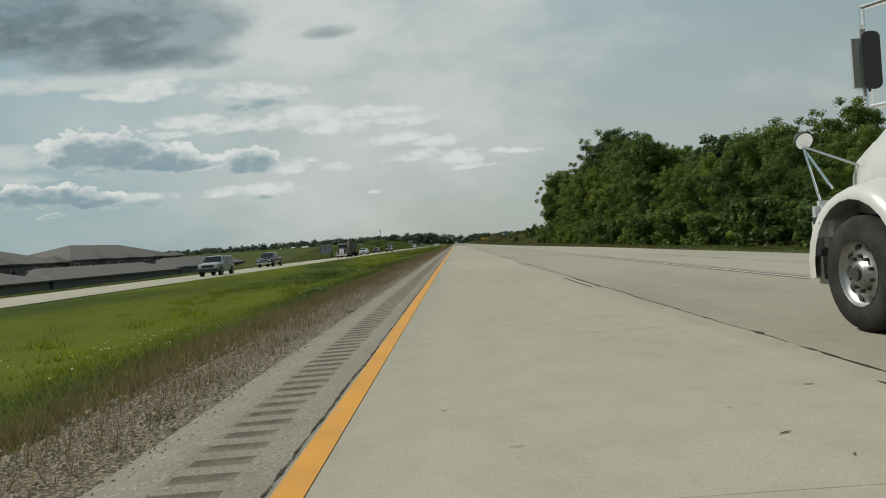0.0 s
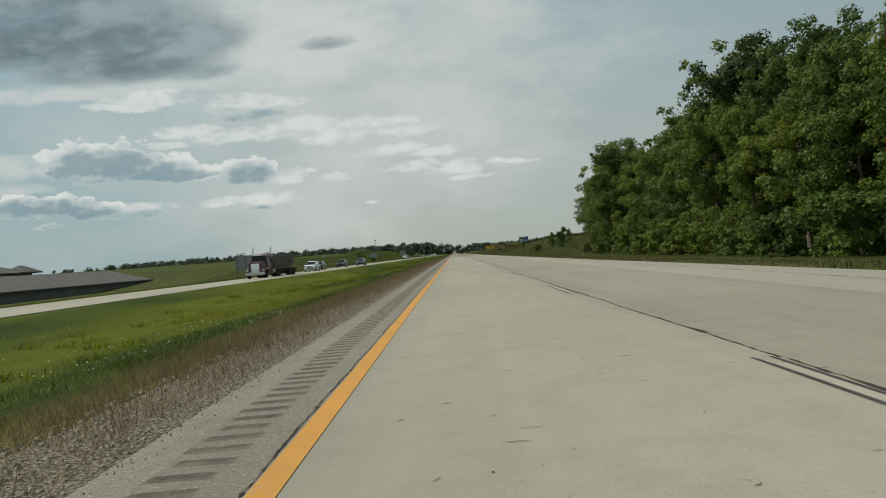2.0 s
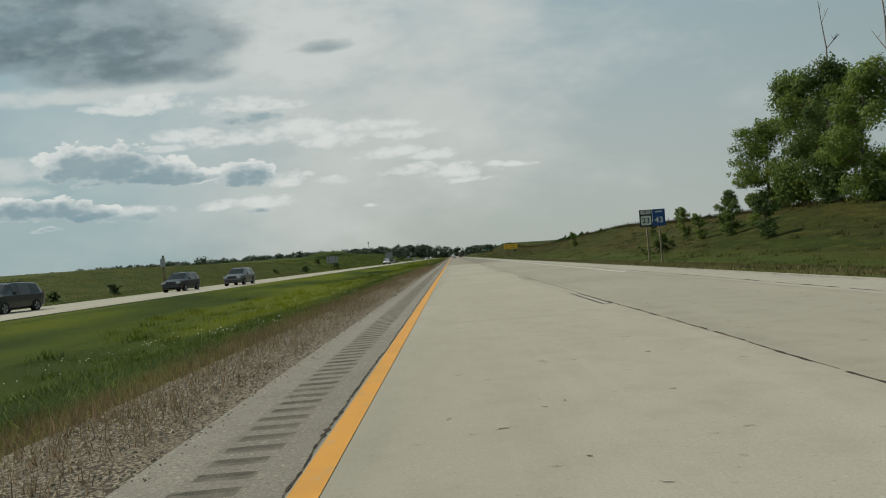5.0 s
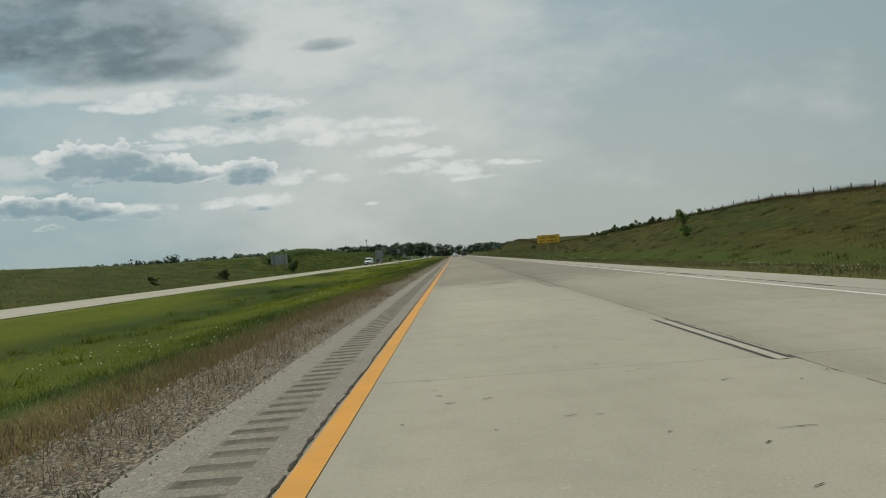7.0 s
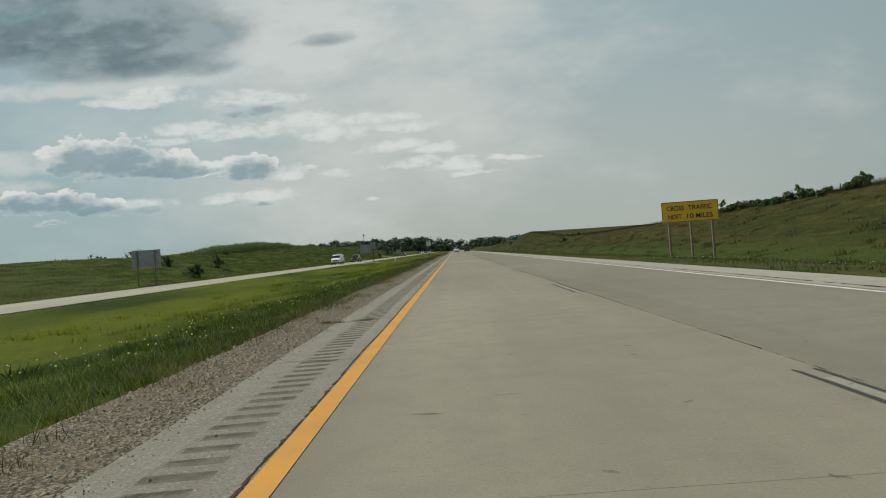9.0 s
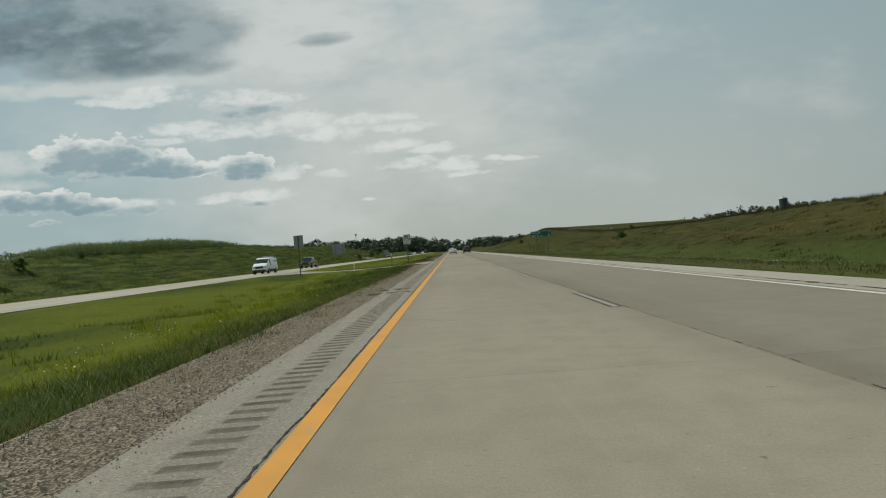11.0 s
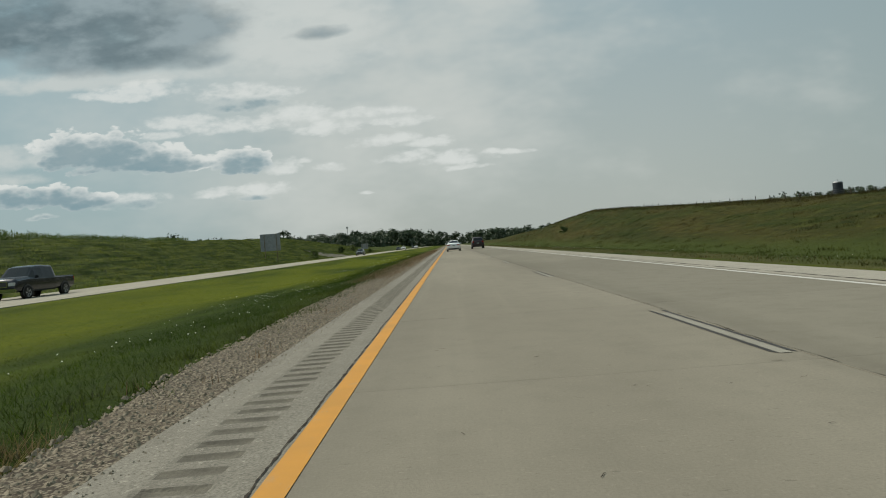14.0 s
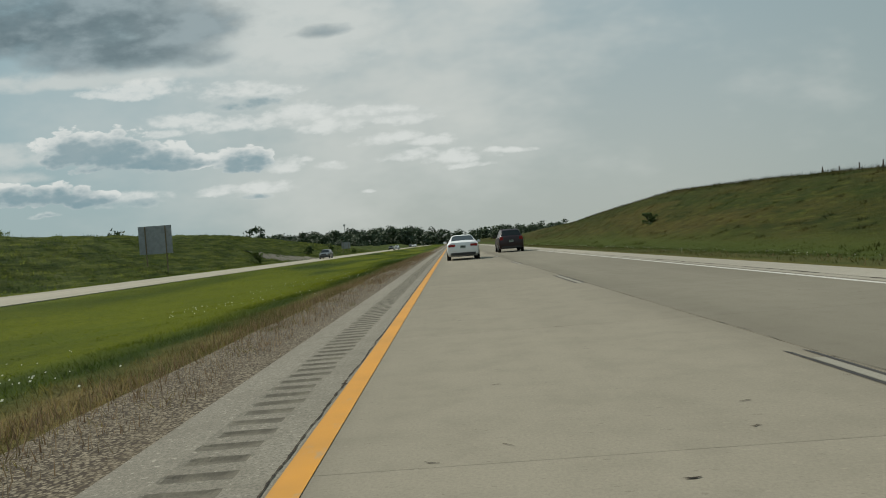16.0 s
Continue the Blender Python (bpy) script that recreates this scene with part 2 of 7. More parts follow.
def concrete(name, a, b, stain, tracks=True, coarse=1.0, before=None):
    k = Mat(name, a, 0.88)
    broad = k.ramp(k.noise(0.22, 4, 0.6, k.place((1.0, 0.28, 1.0))), 0.34, 0.7)
    mid = k.ramp(k.noise(2.2, 6, 0.65), 0.4, 0.72)
    grain = k.noise(55, 3, 0.7)
    pits = k.ramp(k.noise(9, 4, 0.7), 0.66, 0.74)
    col = k.mix(broad, a, b)
    if before:
        # paler old surface that gives way unevenly along the road
        sy = k.node("ShaderNodeSeparateXYZ")
        k.t.links.new(k.place(), sy.inputs[0])
        edge = k.math('ADD', sy.outputs[1], k.math('MULTIPLY', k.math('SUBTRACT', k.noise(0.45, 5, 0.65, k.place((1.0, 0.6, 1.0))), 0.5), 26.0))
        col = k.mix(k.ramp(edge, 221.0, 229.0), before, col)
    col = k.mix(k.math('MULTIPLY', mid, 0.4), col, stain)
    col = k.mix(k.ramp(grain, 0.35, 0.75, 0.0, 0.34 * coarse), col, tuple(c * 0.5 for c in a))
    col = k.mix(k.ramp(k.noise(24, 4, 0.75), 0.56, 0.70, 0.0, 0.30 * coarse), col, tuple(c * 1.25 for c in a))
    col = k.mix(k.math('MULTIPLY', pits, 0.40), col, tuple(c * 0.42 for c in a))
    flecks = k.noise(17, 3, 0.7, k.place((0.55, 1.9, 1.0)))
    col = k.mix(k.ramp(flecks, 0.655, 0.69, 0.0, 0.5), col, tuple(c * 0.38 for c in a))
    col = k.mix(k.ramp(flecks, 0.345, 0.30, 0.0, 0.4), col, tuple(c * 1.35 for c in a))
    streak = k.ramp(k.noise(1.0, 4, 0.6, k.place((2.6, 0.05, 1.0))), 0.5, 0.72, 0.0, 0.16)
    col = k.mix(streak, col, tuple(c * 1.16 for c in a))
    if tracks:
        # dark oil band along the middle of each lane
        x = k.node("ShaderNodeSeparateXYZ")
        k.t.links.new(k.place(), x.inputs[0])
        lane = k.math('PINGPONG', k.math('ADD', x.outputs[0], 1.83), 1.83)
        band = k.ramp(lane, 1.05, 1.83)
        col = k.mix(k.math('MULTIPLY', band, k.math('MULTIPLY', k.ramp(k.noise(0.6, 4, 0.6, k.place((2.0, 0.12, 1.0))), 0.3, 0.7), 0.34)), col, tuple(c * 0.62 for c in stain))
    k.colour(k.mix(k.math('MULTIPLY', k.each(), 0.16), col, tuple(c * 0.7 for c in stain)))
    k.bump(k.math('ADD', grain, k.math('MULTIPLY', mid, 0.6)), 0.35, 0.006)
    return k.m


M_CONC_OLD = concrete("worn_concrete", (0.330, 0.310, 0.248), (0.280, 0.262, 0.207), (0.222, 0.206, 0.160))
M_CONC_NEW = concrete("grey_concrete", (0.243, 0.222, 0.173), (0.199, 0.181, 0.140), (0.158, 0.145, 0.112), True, 1.0, (0.315, 0.296, 0.237))
M_CONC_OLD_T = concrete("truck_lane_worn_concrete", (0.292, 0.272, 0.216), (0.246, 0.229, 0.180), (0.190, 0.175, 0.135))
M_CONC_NEW_T = concrete("truck_lane_grey_concrete", (0.206, 0.191, 0.149), (0.168, 0.155, 0.120), (0.134, 0.122, 0.093), True, 1.0, (0.275, 0.257, 0.204))
M_SHOULDER = concrete("shoulder_concrete", (0.240, 0.225, 0.184), (0.188, 0.174, 0.141), (0.118, 0.107, 0.083), False, 3.4)
# Rough milled aggregate; the grooves' shade is put into its dark colour too.
M_GROOVE = varied("shaded_milled_concrete", (0.105, 0.097, 0.078), (0.150, 0.138, 0.108), 6, 0.95, 0, 0.9, 60)
M_CRACK = varied("dark_joint_filler", (0.035, 0.03, 0.025), (0.07, 0.055, 0.04), 9, 0.95, 0, 0.4, 60)
M_OLDCRACK = varied("silted_crack", (0.125, 0.112, 0.088), (0.085, 0.074, 0.056), 5, 0.95, 0, 0.3, 60)
M_OUTER = concrete("outer_shoulder_concrete", (0.345, 0.325, 0.268), (0.290, 0.272, 0.222), (0.205, 0.190, 0.150), False, 2.0)
M_CROSS = concrete("crossover_concrete", (0.262, 0.245, 0.200), (0.215, 0.200, 0.163), (0.162, 0.149, 0.120), False, 1.6)
M_PALE = concrete("thin_worn_paint", (0.272, 0.26, 0.216), (0.228, 0.217, 0.178), (0.19, 0.18, 0.146), False)
M_TRACK = concrete("dusty_track", (0.17, 0.158, 0.13), (0.14, 0.13, 0.105), (0.11, 0.10, 0.08), False, 1.5)
M_GHOST = concrete("worn_off_paint", (0.345, 0.325, 0.262), (0.295, 0.276, 0.22), (0.23, 0.214, 0.168), False)
M_WHITE = varied("white_road_paint", (0.528, 0.520, 0.480), (0.416, 0.400, 0.360), 5, 0.7, 0, 0.1, 60)
M_BLACKTAPE = varied("black_contrast_paint", (0.028, 0.026, 0.024), (0.05, 0.046, 0.04), 7, 0.8, 0, 0.1, 60)


def yellow_paint():
    k = Mat("yellow_road_paint", (0.72, 0.36, 0.03), 0.7)
    worn = k.ramp(k.noise(7, 6, 0.7, k.place((1, 0.5, 1))), 0.56, 0.72)
    tone = k.noise(1.2, 4, 0.6)
    col = k.mix(k.ramp(tone, 0.3, 0.75), (0.48, 0.215, 0.014), (0.38, 0.180, 0.018))
    k.colour(k.mix(k.math('MULTIPLY', worn, 0.55), col, (0.25, 0.21, 0.13)))
    k.bump(k.noise(60, 2), 0.2, 0.004)
    return k.m


M_YELLOW = yellow_paint()


def meadow(k):
    """Growth tone by place: lush median, dry edge strip, olive cut slope, mottled far bank."""
    sx = k.node("ShaderNodeSeparateXYZ")
    k.t.links.new(k.place(), sx.inputs[0])
    x, y = sx.outputs[0], sx.outputs[1]
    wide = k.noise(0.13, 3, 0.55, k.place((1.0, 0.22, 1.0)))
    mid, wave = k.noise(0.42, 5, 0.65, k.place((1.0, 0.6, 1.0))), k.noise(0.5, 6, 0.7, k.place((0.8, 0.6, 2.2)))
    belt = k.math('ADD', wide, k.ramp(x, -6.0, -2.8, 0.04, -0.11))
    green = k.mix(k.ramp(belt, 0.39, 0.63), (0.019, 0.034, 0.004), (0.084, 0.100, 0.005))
    green = k.mix(k.ramp(mid, 0.44, 0.72, 0, 0.5), green, (0.046, 0.068, 0.006))
    dry = k.mix(k.ramp(mid, 0.35, 0.68), (0.074, 0.070, 0.022), (0.125, 0.096, 0.040))
    olive = k.mix(k.ramp(k.math('ADD', k.math('MULTIPLY', wide, 0.5), k.math('MULTIPLY', mid, 0.5)), 0.4, 0.62), (0.024, 0.030, 0.008), (0.044, 0.040, 0.011))
    swath = k.noise(0.09, 5, 0.62, k.place((2.2, 0.5, 2.2)))
    olive = k.mix(k.ramp(swath, 0.46, 0.62, 0, 0.8), olive, (0.054, 0.043, 0.014))
    olive = k.mix(k.ramp(swath, 0.47, 0.36, 0, 0.85), olive, (0.025, 0.036, 0.008))
    olive = k.mix(k.ramp(wave, 0.58, 0.72, 0, 0.4), olive, (0.026, 0.028, 0.009))
    drift = k.noise(0.8, 5, 0.68, k.place((0.9, 0.16, 3.2)))
    bank = k.mix(k.ramp(drift, 0.36, 0.66), (0.021, 0.036, 0.008), (0.084, 0.098, 0.021))
    bank = k.mix(k.ramp(wave, 0.56, 0.70, 0, 0.5), bank, (0.026, 0.036, 0.010))
    bank = k.mix(k.ramp(mid, 0.5, 0.72, 0, 0.5), bank, (0.036, 0.060, 0.013))
    olive = k.mix(k.ramp(drift, 0.54, 0.70, 0, 0.55), olive, (0.068, 0.060, 0.018))
    olive = k.mix(k.ramp(drift, 0.44, 0.30, 0, 0.5), olive, (0.020, 0.024, 0.007))
    speck = k.noise(1.3, 5, 0.7, k.place((1.0, 0.45, 1.6)))
    olive = k.mix(k.ramp(speck, 0.53, 0.64, 0, 0.6), olive, (0.070, 0.070, 0.016))
    olive = k.mix(k.ramp(speck, 0.47, 0.36, 0, 0.75), olive, (0.014, 0.020, 0.006))
    wob = k.math('ADD', x, k.math('MULTIPLY', k.math('SUBTRACT', mid, 0.5), 2.2))
    edge = k.math('MULTIPLY', k.ramp(wob, -3.9, -2.3), k.math('MAXIMUM', k.ramp(y, 234.0, 212.0, 0.08, 1.0), k.ramp(y, 430.0, 444.0, 0.0, 1.0)))
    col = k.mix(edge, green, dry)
    col = k.mix(k.ramp(wob, 8.5, 9.5), col, k.mix(k.ramp(mid, 0.4, 0.6), (0.052, 0.060, 0.016), (0.070, 0.068, 0.024)))
    col = k.mix(k.ramp(wob, 11.0, 13.0), col, (0.046, 0.060, 0.014))
    col = k.mix(k.ramp(wob, 16.0, 21.0), col, olive)
    field_ = k.mix(k.ramp(mid, 0.38, 0.68), (0.043, 0.056, 0.015), (0.070, 0.075, 0.021))
    bank = k.mix(k.ramp(y, 335.0, 285.0), bank, field_)
    return k.mix(k.ramp(wob, -28.5, -31.0), col, bank)


def ground_material():
    k = Mat("meadow_soil_and_grass", (0.07, 0.1, 0.02), 0.95)
    k.b.inputs["Specular IOR Level"].default_value = 0.05
    fine = k.noise(5.5, 5, 0.7)
    tuft = k.noise(16, 4, 0.7, k.place((1.0, 0.7, 1.0)))
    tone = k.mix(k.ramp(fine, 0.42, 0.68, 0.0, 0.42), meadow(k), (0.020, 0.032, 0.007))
    tone = k.mix(k.ramp(tuft, 0.50, 0.72, 0.0, 0.45), tone, (0.016, 0.024, 0.006))
    k.colour(k.mix(k.ramp(tuft, 0.46, 0.28, 0.0, 0.35), tone, (0.088, 0.106, 0.010)))
    k.bump(k.math('ADD', fine, k.math('MULTIPLY', k.noise(0.9, 4, 0.65), 1.5)), 0.7, 0.10)
    return k.m


M_GROUND = ground_material()
M_GRAVEL = Mat("limestone_gravel", (0.33, 0.29, 0.235), 0.95)
_v = M_GRAVEL.node("ShaderNodeTexVoronoi")
_v.inputs["Scale"].default_value = 42
M_GRAVEL.t.links.new(M_GRAVEL.place(), _v.inputs["Vector"])
_s = M_GRAVEL.node("ShaderNodeSeparateColor")
M_GRAVEL.t.links.new(_v.outputs["Color"], _s.inputs[0])
_c = M_GRAVEL.mix(_s.outputs[0], (0.235, 0.204, 0.150), (0.096, 0.080, 0.054))
# Darkens towards the cell borders: shade in the gaps between stones, put in colour.
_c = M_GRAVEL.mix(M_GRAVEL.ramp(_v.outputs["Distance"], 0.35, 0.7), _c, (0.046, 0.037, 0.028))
M_GRAVEL.colour(M_GRAVEL.mix(M_GRAVEL.ramp(M_GRAVEL.noise(0.8, 4), 0.45, 0.7, 0, 0.45), _c, (0.112, 0.090, 0.062)))
M_GRAVEL.bump(_v.outputs["Distance"], -0.9, 0.03)
M_GRAVEL = M_GRAVEL.m


def leafy(name, a, b, c, through=0.25, single=False):
    """Foliage and blades: tone by island, some light through."""
    k = Mat(name, a, 0.6)
    r = k.island()
    col = k.mix(r, a, b)
    col = k.mix(k.ramp(k.noise(0.55, 3), 0.45, 0.7, 0, 0.75), col, c)
    if single:
        col = k.mix(k.each(), k.mix(1.0, col, (0.50, 0.56, 0.62), 'MULTIPLY'), k.mix(1.0, col, (1.24, 1.15, 0.92), 'MULTIPLY'))
    k.colour(col)
    k.b.inputs["Specular IOR Level"].default_value = 0.25
    tr = k.node("ShaderNodeBsdfTranslucent")
    k.t.links.new(col, tr.inputs[0])
    mx = k.node("ShaderNodeMixShader")
    mx.inputs[0].default_value = through
    k.t.links.new(k.b.outputs[0], mx.inputs[1])
    k.t.links.new(tr.outputs[0], mx.inputs[2])
    k.t.links.new(mx.outputs[0], k.t.nodes["Material Output"].inputs[0])
    return k.m


def meadow_blades(name, dark, light, through, flat=True):
    """Blades that share the soil's growth tone, each a little lighter or darker."""
    k = Mat(name, (0.07, 0.1, 0.02), 0.6)
    base = meadow(k)
    lo = k.mix(1.0, base, dark, 'MULTIPLY')
    hi = k.mix(1.0, base, light, 'MULTIPLY')
    col = k.mix(k.island(), lo, hi)
    k.colour(col)
    k.b.inputs["Specular IOR Level"].default_value = 0.08
    tr = k.node("ShaderNodeBsdfTranslucent")
    k.t.links.new(col, tr.inputs[0])
    mx = k.node("ShaderNodeMixShader")
    mx.inputs[0].default_value = through
    k.t.links.new(k.b.outputs[0], mx.inputs[1])
    k.t.links.new(tr.outputs[0], mx.inputs[2])
    k.t.links.new(mx.outputs[0], k.t.nodes["Material Output"].inputs[0])
    if flat:
        up = k.node("ShaderNodeCombineXYZ")
        up.inputs[2].default_value = 1.0
        k.t.links.new(up.outputs[0], k.b.inputs["Normal"])
    return k.m


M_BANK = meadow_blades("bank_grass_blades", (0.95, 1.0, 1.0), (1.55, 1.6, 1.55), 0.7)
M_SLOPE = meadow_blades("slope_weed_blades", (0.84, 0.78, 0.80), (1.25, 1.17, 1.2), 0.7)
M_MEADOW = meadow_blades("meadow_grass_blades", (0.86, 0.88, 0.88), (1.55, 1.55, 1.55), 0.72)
M_TIPS = leafy("pale_grass_tips", (0.105, 0.150, 0.035), (0.185, 0.225, 0.066), (0.205, 0.205, 0.075), 0.5)
M_BLOOM = leafy("yellow_green_weeds", (0.130, 0.150, 0.016), (0.215, 0.215, 0.022), (0.235, 0.200, 0.022), 0.45)
M_DRYGRASS = leafy("dry_grass_blades", (0.120, 0.096, 0.040), (0.205, 0.160, 0.078), (0.092, 0.088, 0.028), 0.35)
M_STALK = leafy("brown_weed_stalks", (0.105, 0.066, 0.038), (0.34, 0.25, 0.150), (0.165, 0.112, 0.062), 0.3)
M_OLIVE = leafy("hillside_weeds", (0.050, 0.063, 0.018), (0.086, 0.086, 0.027), (0.095, 0.079, 0.030), 0.25)
M_CORN = leafy("corn_leaves", (0.062, 0.106, 0.027), (0.112, 0.158, 0.046), (0.124, 0.150, 0.046), 0.45)
M_LEAF_A = leafy("oak_leaves", (0.062, 0.112, 0.029), (0.127, 0.190, 0.047), (0.146, 0.190, 0.044), 0.5, True)
M_LEAF_B = leafy("ash_leaves", (0.081, 0.140, 0.027), (0.178, 0.232, 0.046), (0.189, 0.232, 0.046), 0.5, True)
M_LEAF_C = leafy("dark_cherry_leaves", (0.060, 0.101, 0.030), (0.109, 0.151, 0.043), (0.091, 0.127, 0.036), 0.42, True)
M_LEAF_FAR = leafy("distant_woods_leaves", (0.030, 0.051, 0.025), (0.047, 0.070, 0.034), (0.038, 0.055, 0.034), 0.15)
M_BARK = varied("grey_brown_bark", (0.105, 0.085, 0.065), (0.165, 0.14, 0.11), 3, 0.9, 0, 0.6, 18)
M_DEADWOOD = varied("bare_dead_wood", (0.21, 0.185, 0.155), (0.14, 0.12, 0.10), 3, 0.9, 0, 0.4, 20)
M_FLOWER_W = leafy("white_flower_heads", (0.62, 0.62, 0.52), (0.5, 0.5, 0.4), (0.55, 0.55, 0.42), 0.2)
M_FLOWER_Y = leafy("yellow_flower_heads", (0.62, 0.52, 0.06), (0.5, 0.42, 0.05), (0.6, 0.5, 0.1), 0.2)
M_STEEL = varied("galvanised_steel", (0.42, 0.43, 0.43), (0.33, 0.34, 0.34), 4, 0.55, 0.6, 0.05, 50)
M_SIGNBACK = varied("bare_aluminium_sign_back", (0.33, 0.345, 0.35), (0.26, 0.275, 0.28), 2.5, 0.6, 0.35, 0.03, 50)
M_TIMBER = varied("weathered_timber_post", (0.235, 0.19, 0.125), (0.165, 0.13, 0.085), 5, 0.85, 0, 0.4, 25)
M_SIGN_YELLOW = varied("amber_sign_sheeting", (0.90, 0.49, 0.024), (0.84, 0.45, 0.022), 1.5, 0.45, 0, 0, 60)
M_SIGN_GREEN = varied("green_sign_sheeting", (0.008, 0.10, 0.058), (0.012, 0.085, 0.05), 1.5, 0.45, 0, 0, 60)
M_SIGN_WHITE = varied("white_sign_sheeting", (0.70, 0.70, 0.66), (0.62, 0.62, 0.58), 1.5, 0.45, 0, 0, 60)
M_SIGN_BLUE = varied("blue_sign_sheeting", (0.02, 0.075, 0.24), (0.025, 0.065, 0.2), 1.5, 0.45, 0, 0, 60)
M_SIGN_BLACK = varied("black_sign_print", (0.02, 0.02, 0.02), (0.03, 0.03, 0.03), 2, 0.5, 0, 0, 60)
M_SIGN_RED = varied("red_sign_print", (0.14, 0.012, 0.016), (0.11, 0.012, 0.015), 2, 0.5, 0, 0, 60)

# ---- mesh helpers ----


def mesh_from(name, verts, faces, mat, smooth=False):
    me = bpy.data.meshes.new(name)
    me.from_pydata([tuple(v) for v in verts], [], faces)
    if mat:
        me.materials.append(mat)
    if smooth:
        me.polygons.foreach_set("use_smooth", [True] * len(me.polygons))
    return me


def quads(name, verts, mat, count=4):
    """Many loose faces of the same corner count; verts: (n * count, 3) array."""
    verts = np.asarray(verts, dtype=np.float32)
    n = len(verts) // count
    me = bpy.data.meshes.new(name)
    me.vertices.add(len(verts))
    me.vertices.foreach_set("co", verts.ravel())
    me.loops.add(len(verts))
    me.loops.foreach_set("vertex_index", np.arange(len(verts), dtype=np.int32))
    me.polygons.add(n)
    me.polygons.foreach_set("loop_start", np.arange(0, n * count, count, dtype=np.int32))
    me.materials.append(mat)
    me.update()
    me.validate()
    return me


def part(name, bm, material, parent, label="", smooth=False):
    me = bpy.data.meshes.new(name)
    bm.to_mesh(me)
    bm.free()
    me.materials.append(material)
    if smooth:
        me.polygons.foreach_set("use_smooth", [True] * len(me.polygons))
    ob = new(name, me)
    ob.parent = parent
    if label:
        tagged(ob, label)
    return ob


def box_bm(x0, x1, y0, y1, z0, z1, bevel=0.0, bm=None):
    bm = bm or bmesh.new()
    r = bmesh.ops.create_cube(bm, size=1.0)
    for v in r["verts"]:
        v.co = Vector(((x0 + x1) / 2 + v.co.x * (x1 - x0), (y0 + y1) / 2 + v.co.y * (y1 - y0), (z0 + z1) / 2 + v.co.z * (z1 - z0)))
    if bevel:
        es = list({e for v in r["verts"] for e in v.link_edges})
        bmesh.ops.bevel(bm, geom=es, offset=bevel, segments=2, affect='EDGES')
    return bm


def tube_bm(a, b, r0, r1=None, n=8, bm=None, caps=True):
    bm = bm or bmesh.new()
    a, b = Vector(a), Vector(b)
    r1 = r0 if r1 is None else r1
    q = (b - a).to_track_quat('Z', 'Y')
    rings = []
    for p, r in ((a, r0), (b, r1)):
        rings.append([bm.verts.new(p + q @ Vector((math.cos(i * math.tau / n) * r, math.sin(i * math.tau / n) * r, 0))) for i in range(n)])
    for i in range(n):
        bm.faces.new((rings[0][i], rings[0][(i + 1) % n], rings[1][(i + 1) % n], rings[1][i]))
    if caps:
        bm.faces.new(rings[0][::-1])
        bm.faces.new(rings[1])
    return bm


def empty(name, label, category, group="", at=(0, 0, 0), turn=0.0):
    ob = new(name)
    ob.matrix_basis = pose(*at, 0, 0, turn)
    return tagged(ob, label, category, group)


def lerp_keys(keys, y):
    ks = np.array(keys, dtype=float)
    return np.interp(y, ks[:, 0], ks[:, 1])


# ---- the lie of the land ----
HILL_LEFT = [(-100, -1.6), (110, -1.5), (175, -1.3), (198, 0.0), (215, 2.0), (240, 2.9), (326, 3.1), (345, 3.4), (375, 3.5), (393, 3.6), (409, 3.9), (430, 4.9), (452, 5.15), (475, 5.1), (505, 5.1), (545, 5.6), (580, 6.1), (625, 5.2), (720, 3.0), (900, 2.0), (1500, 6.0)]
HILL_RIGHT = [(-100, -1.0), (140, -1.0), (165, 0.6), (200, 3.2), (240, 3.4), (272, 4.2), (306, 3.6), (350, 2.85), (398, 2.4), (444, 2.6), (478, 3.75), (505, 5.0), (534, 6.0), (567, 5.2), (600, 4.1), (655, 3.5), (800, 1.5), (1500, 5.0)]
# far edge of the median crossover: distance left of the edge line, metres along the road
CROSS_FAR = [(1.0, 384.6), (2.0, 383.9), (2.5, 382.8), (3.0, 381.9), (3.5, 381.2), (4.3, 380.3), (5.0, 379.6), (6.4, 379.0), (8.0, 378.9), (10.0, 379.1), (12.0, 380.2), (14.0, 382.4), (17.2, 386.0)]
EDGE_RIGHT = [(-100, 11.3), (50, 11.2), (80, 10.3), (105, 9.85), (134, 9.6), (200, 9.1), (250, 8.8), (2000, 8.75)]


